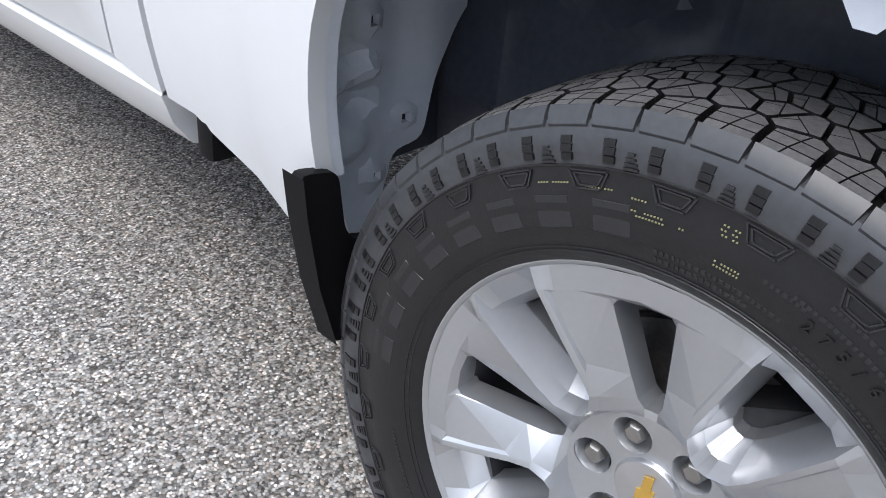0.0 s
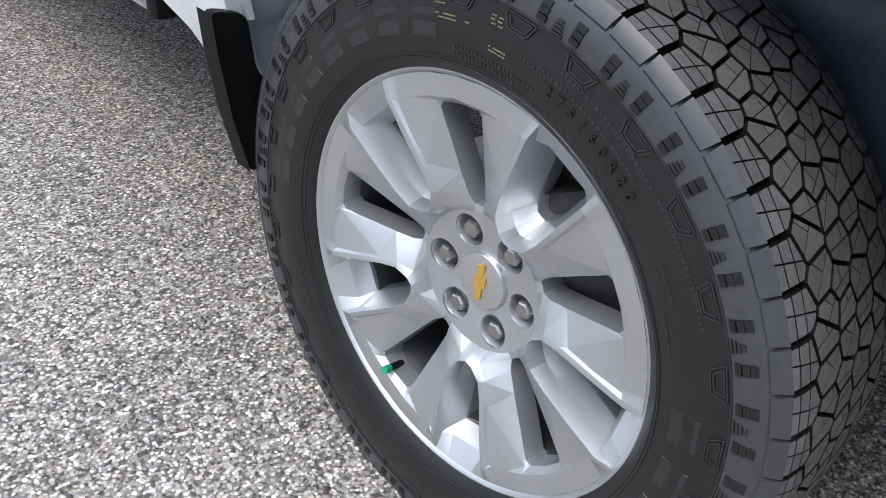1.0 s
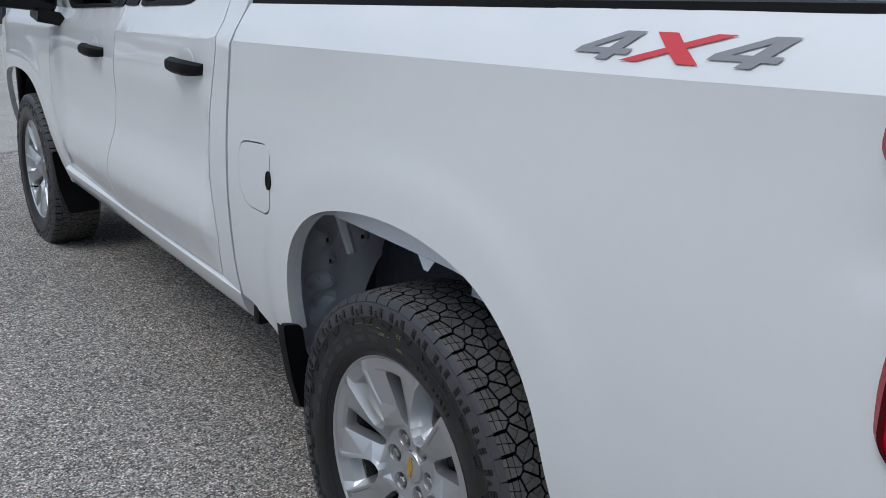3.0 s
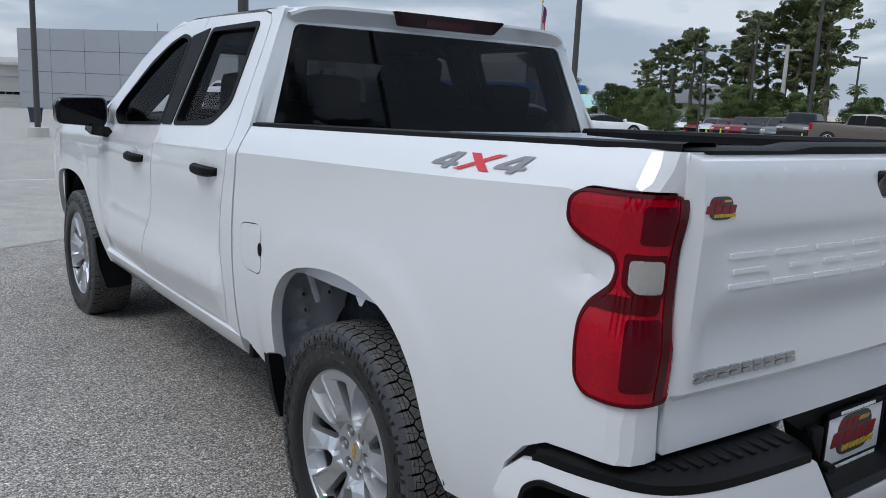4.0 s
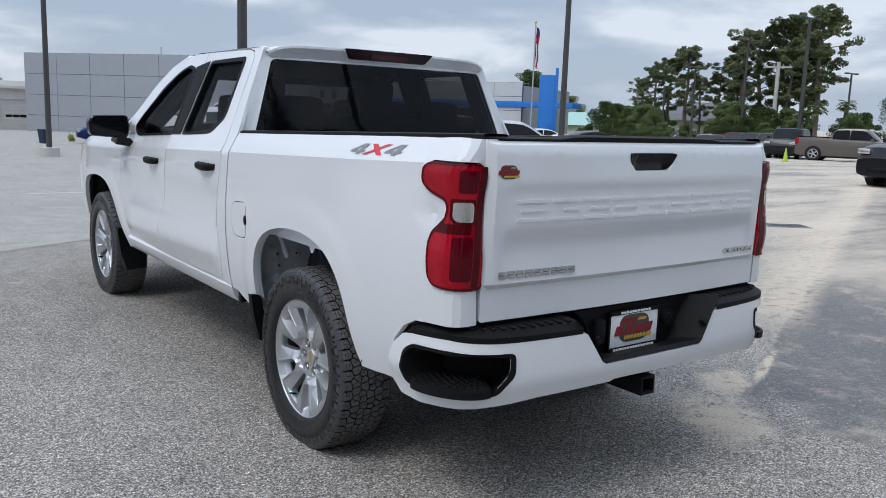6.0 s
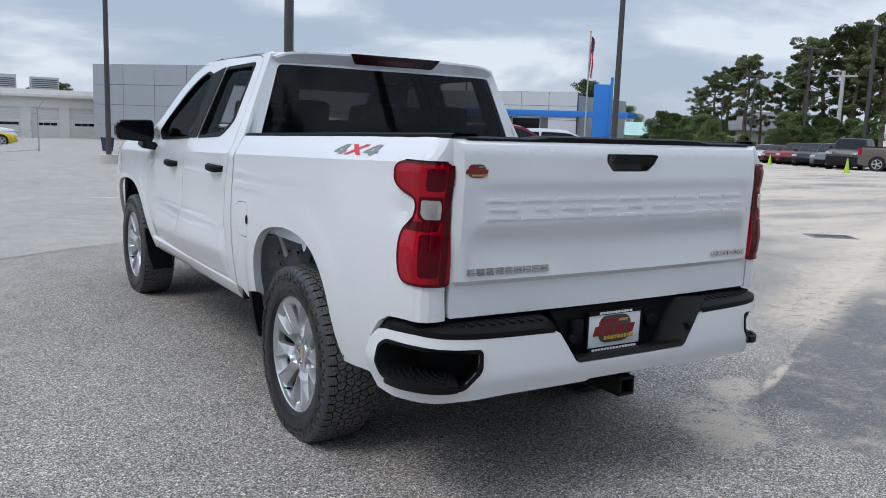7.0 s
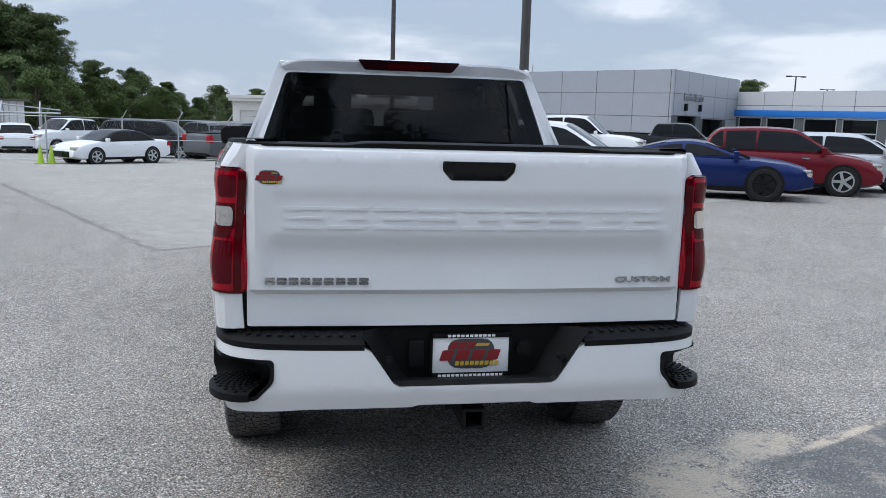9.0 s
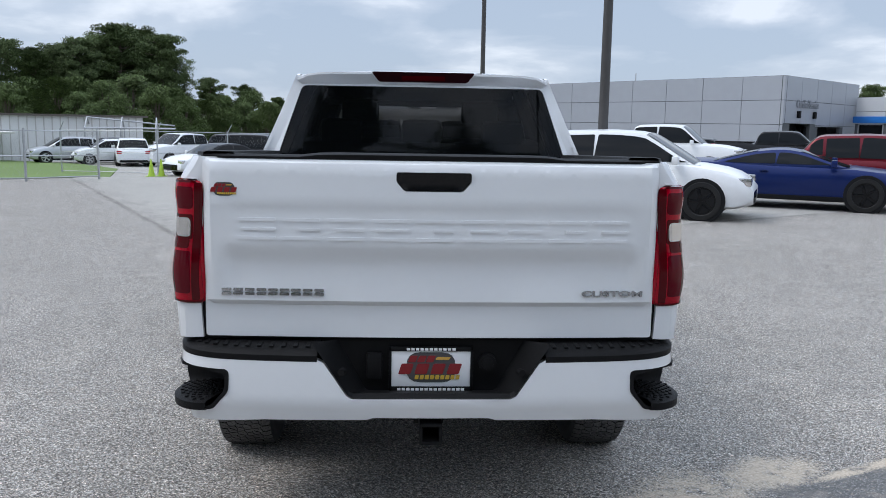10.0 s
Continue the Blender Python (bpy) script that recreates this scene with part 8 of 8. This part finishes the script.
def broadleaf(seed, h, label):
    rnd = random.Random(seed)
    t = thing("broadleaf_tree", label, "tree", None, "broadleaf trees")
    bm = bmesh.new()
    crown = bmesh.new()
    add_tube(bm, (0, 0, 0), (0, 0, h * 0.4), 0.22, 0.15, 9)
    for k in range(28):
        ang, f = rnd.uniform(0, math.tau), rnd.uniform(0.08, 0.95)
        r = h * 0.36 * math.sin(math.pi * min(1, 0.18 + 0.8 * f)) * rnd.uniform(0.5, 1.0)
        tip = Vector((math.cos(ang) * r, math.sin(ang) * r, h * (0.10 + 0.85 * f)))
        add_tube(bm, (0, 0, h * min(0.4, f * 0.5)), tip, 0.07, 0.02, 5, False)
        add_leaves(crown, tip, h * 0.135 * rnd.uniform(0.65, 1.3), 460, 0.12, rnd, 0.75)
    part("trunk", bm, M_BARK, t)
    part("crown", crown, M_LEAF2, t, "dense green leafy crown", smooth=False)
    return t


def palm(x, y, h, seed):
    rnd = random.Random(seed)
    t = thing("palm_tree", "small fan palm at the wood's edge", "tree", on_ground(x, y), "palms")
    bm = bmesh.new()
    for k in range(6):
        add_tube(bm, (0, 0, h * 0.78 * k / 6), (0, 0, h * 0.78 * (k + 1) / 6), 0.2, 0.15, 9)
    part("trunk", bm, M_BARK, t)
    for k in range(26):
        a, up = k * 2.4, 1.2 - 1.9 * (k / 26) + rnd.uniform(-0.15, 0.15)
        d = Vector((math.cos(a), math.sin(a), 0))
        side = Vector((-d.y, d.x, 0))
        fr = bmesh.new()
        stem = [Vector((0, 0, h * 0.78)) + d * (0.85 * q * math.cos(up * 0.6)) + Vector((0, 0, 0.75 * q * math.sin(up) - 0.4 * q * q)) for q in (0, 0.35, 0.6, 0.8, 1.0)]
        for p, q in zip(stem, stem[1:]):
            add_tube(fr, p, q, 0.02, 0.015, 4, False)
        for w in np.linspace(-1.1, 1.1, 11):
            o = stem[2]
            e = o + (d * math.cos(w) + side * math.sin(w)) * 0.45 + Vector((0, 0, (stem[4].z - o.z) * (1 - 0.3 * abs(w))))
            m = o.lerp(e, 0.5)
            n = (side * math.cos(w) - d * math.sin(w)) * 0.05
            fr.faces.new([fr.verts.new(v) for v in (o, m + n, e, m - n)])
        part("frond", fr, M_LEAF2, t, smooth=False)


pines = [pine(3, 17.0, "tall dark pine at the lot's edge"), pine(5, 14.0, "dark pine at the lot's edge")]
airy = [pine(11, 12.0, "tall open-crowned pine with clumped needles", True), pine(17, 12.0, "open-crowned pine beside the house", True), pine(23, 12.0, "open-crowned pine with a bare lower trunk", True)]
leafy = [broadleaf(7, 8.5, "green broadleaf tree in the wood's edge"), broadleaf(9, 6.5, "green bushy tree in the wood's edge")]
spots_p = [(-56, 96, 1.0), (-64, 92, 1.0), (-47.5, 97.3, 0.75), (-42.1, 93.1, 0.78), (-42.4, 99.5, 0.73), (-38.5, 96.8, 0.93), (-38.9, 105.1, 0.85), (-34.8, 100.2, 1.07), (-33.9, 104.7, 0.89), (-30.0, 99.6, 0.99), (-29.2, 104.0, 0.69), (-27.4, 114.7, 0.71),
           (-23.7, 119.6, 0.55), (-19.8, 124.3, 0.57), (-36.6, 102.5, 0.82), (-40.5, 97.5, 0.88), (-32.0, 102.0, 0.80), (-45.0, 99.0, 0.85),
           (59.4, 99.3, 0.55), (77.2, 86.5, 0.55), (80, 88, 0.58), (2, 166, 0.62), (8, 166, 0.58), (17, 185, 0.64), (23, 186, 0.6), (-8, 160, 0.65), (30, 180, 0.52)]
spots_l = [(-54, 82, 1.35), (-60, 80, 1.4), (-39, 79.2, 0.61), (-38.4, 82.8, 0.84), (-35.1, 80.9, 0.68), (-34.4, 85.5, 0.87), (-31, 83.5, 0.67), (-29.6, 87.2, 0.93), (-26.6, 86, 0.65), (-25.5, 90.5, 0.79), (-23.6, 93, 0.56), (-22, 97.5, 0.76), (-19.8, 100, 0.56), (-17.4, 102.4, 0.71),
           (-15.9, 106.7, 0.54), (-13.2, 109.1, 0.61), (-44, 80, 0.69), (-48, 84, 0.87), (-10, 114, 0.55), (-6, 120, 0.69), (-2, 126, 0.58), (3, 132, 0.65), (-33, 92, 0.69), (-28.5, 95, 0.84), (-37, 90, 0.73), (-24.5, 101, 0.69), (-20.5, 107, 0.73), (-16.5, 113, 0.65),
           (-12, 119, 0.69), (-36.8, 77.5, 0.44), (-32.6, 80.5, 0.55), (-28.4, 83.5, 0.45), (-24.2, 88, 0.55), (-20.8, 93.5, 0.44), (-17, 98.8, 0.55), (-13.6, 104.5, 0.44),
           (96, 84, 0.5), (100, 92, 0.54), (104, 46, 0.7), (110, 38, 0.7)]
for k, (x, y, s) in enumerate(spots_p):
    m = on_ground(x, y, k * 77.0) @ Matrix.Scale(s, 4)
    if k < 2:
        pines[k].matrix_world = m
    else:
        c = copy_thing(pines[k % 2], m)
for k, (x, y, s) in enumerate(spots_l):
    m = on_ground(x, y, k * 61.0) @ Matrix.Scale(s, 4)
    if k < 2:
        leafy[k].matrix_world = m
    else:
        copy_thing(leafy[k % 2], m)
# the wood beyond the row of cars, with the house in its gap
wood_p = [(72.0, 60.2, 0.62), (68.4, 55.2, 0.70), (72.3, 56.7, 0.78), (68.7, 51.5, 0.84), (75.2, 54.5, 0.62), (69.1, 47.6, 0.60), (73.8, 49.7, 0.79), (68.6, 44.9, 0.91), (74.5, 46.8, 0.98), (72.0, 43.3, 1.03), (77.7, 45.4, 1.10), (74.9, 42.3, 1.05), (72.1, 39.3, 1.09), (77.0, 42.7, 0.85), (70.7, 41.5, 0.85), (70.0, 46.3, 0.66)]
wood_l = [(92.8, 92.1, 0.64), (55.2, 52.0, 0.24), (54.5, 49.7, 0.38), (59.9, 52.8, 0.47), (57.7, 49.2, 0.35), (55.4, 45.8, 0.44), (52.9, 42.5, 0.31), (62.7, 49.4, 0.41), (67.6, 56.1, 0.44), (65.8, 45.4, 0.44), (62.9, 42.5, 0.40), (61.9, 40.5, 0.48), (65.9, 41.6, 0.35), (63.2, 38.5, 0.43), (69.2, 40.2, 0.36), (66.4, 37.1, 0.42), (44.6, 42.8, 0.15), (47.7, 42.4, 0.26), (47.1, 40.1, 0.19), (49.5, 40.4, 0.28), (51.9, 40.6, 0.21), (56.2, 41.6, 0.26), (54.6, 36.9, 0.22), (57.2, 36.6, 0.31), (56.4, 34.3, 0.22), (60.9, 34.6, 0.31), (64.8, 31.7, 0.31), (67.0, 31.7, 0.39), (67.9, 34.3, 0.28), (71.6, 47.6, 0.48), (72.9, 45.6, 0.41)]
for k, (x, y, sc) in enumerate(wood_p):
    m = on_ground(x, y, k * 97.0) @ Matrix.Scale(sc, 4)
    if k < 3:
        airy[k].matrix_world = m
    else:
        copy_thing(airy[k % 3], m @ Matrix.Scale(1 / wood_p[k % 3][2], 4))
for k, (x, y, sc) in enumerate(wood_l):
    copy_thing(leafy[k % 2], on_ground(x, y, k * 71.0) @ Matrix.Scale(sc, 4))
palm(60.0, 32.2, 4.9, 3)
palm(68.0, 34.1, 5.6, 4)
# trees across the road behind, that the glass and paint mirror
for k, (x, y, s) in enumerate([(-16, -30, 1.0), (-9, -27, 1.1), (-4.5, -18.5, 1.0), (-8.5, -21, 1.1), (3, -28, 1.1), (9, -26, 1.05), (15, -30, 1.0), (-24, -38, 1.1), (24, -40, 1.0), (-34, -30, 1.0), (-42, -20, 1.0), (-46, -8, 1.05), (-48, 6, 1.0)]):
    copy_thing(pines[k % 2], on_ground(x, y, k * 50.0) @ Matrix.Scale(s, 4))
for k, (x, y, s) in enumerate([(-20, -33, 1.0), (-12, -36, 1.1), (-6, -34, 1.0), (0, -33, 1.0), (6, -36, 1.1), (12, -33, 1.0), (19, -36, 1.0), (28, -34, 1.0), (-28, -34, 1.1), (-38, -26, 1.0), (-46, -14, 1.1), (-50, 0, 1.0), (-52, 14, 1.0)]):
    copy_thing(leafy[k % 2], on_ground(x, y, k * 43.0) @ Matrix.Scale(s, 4))
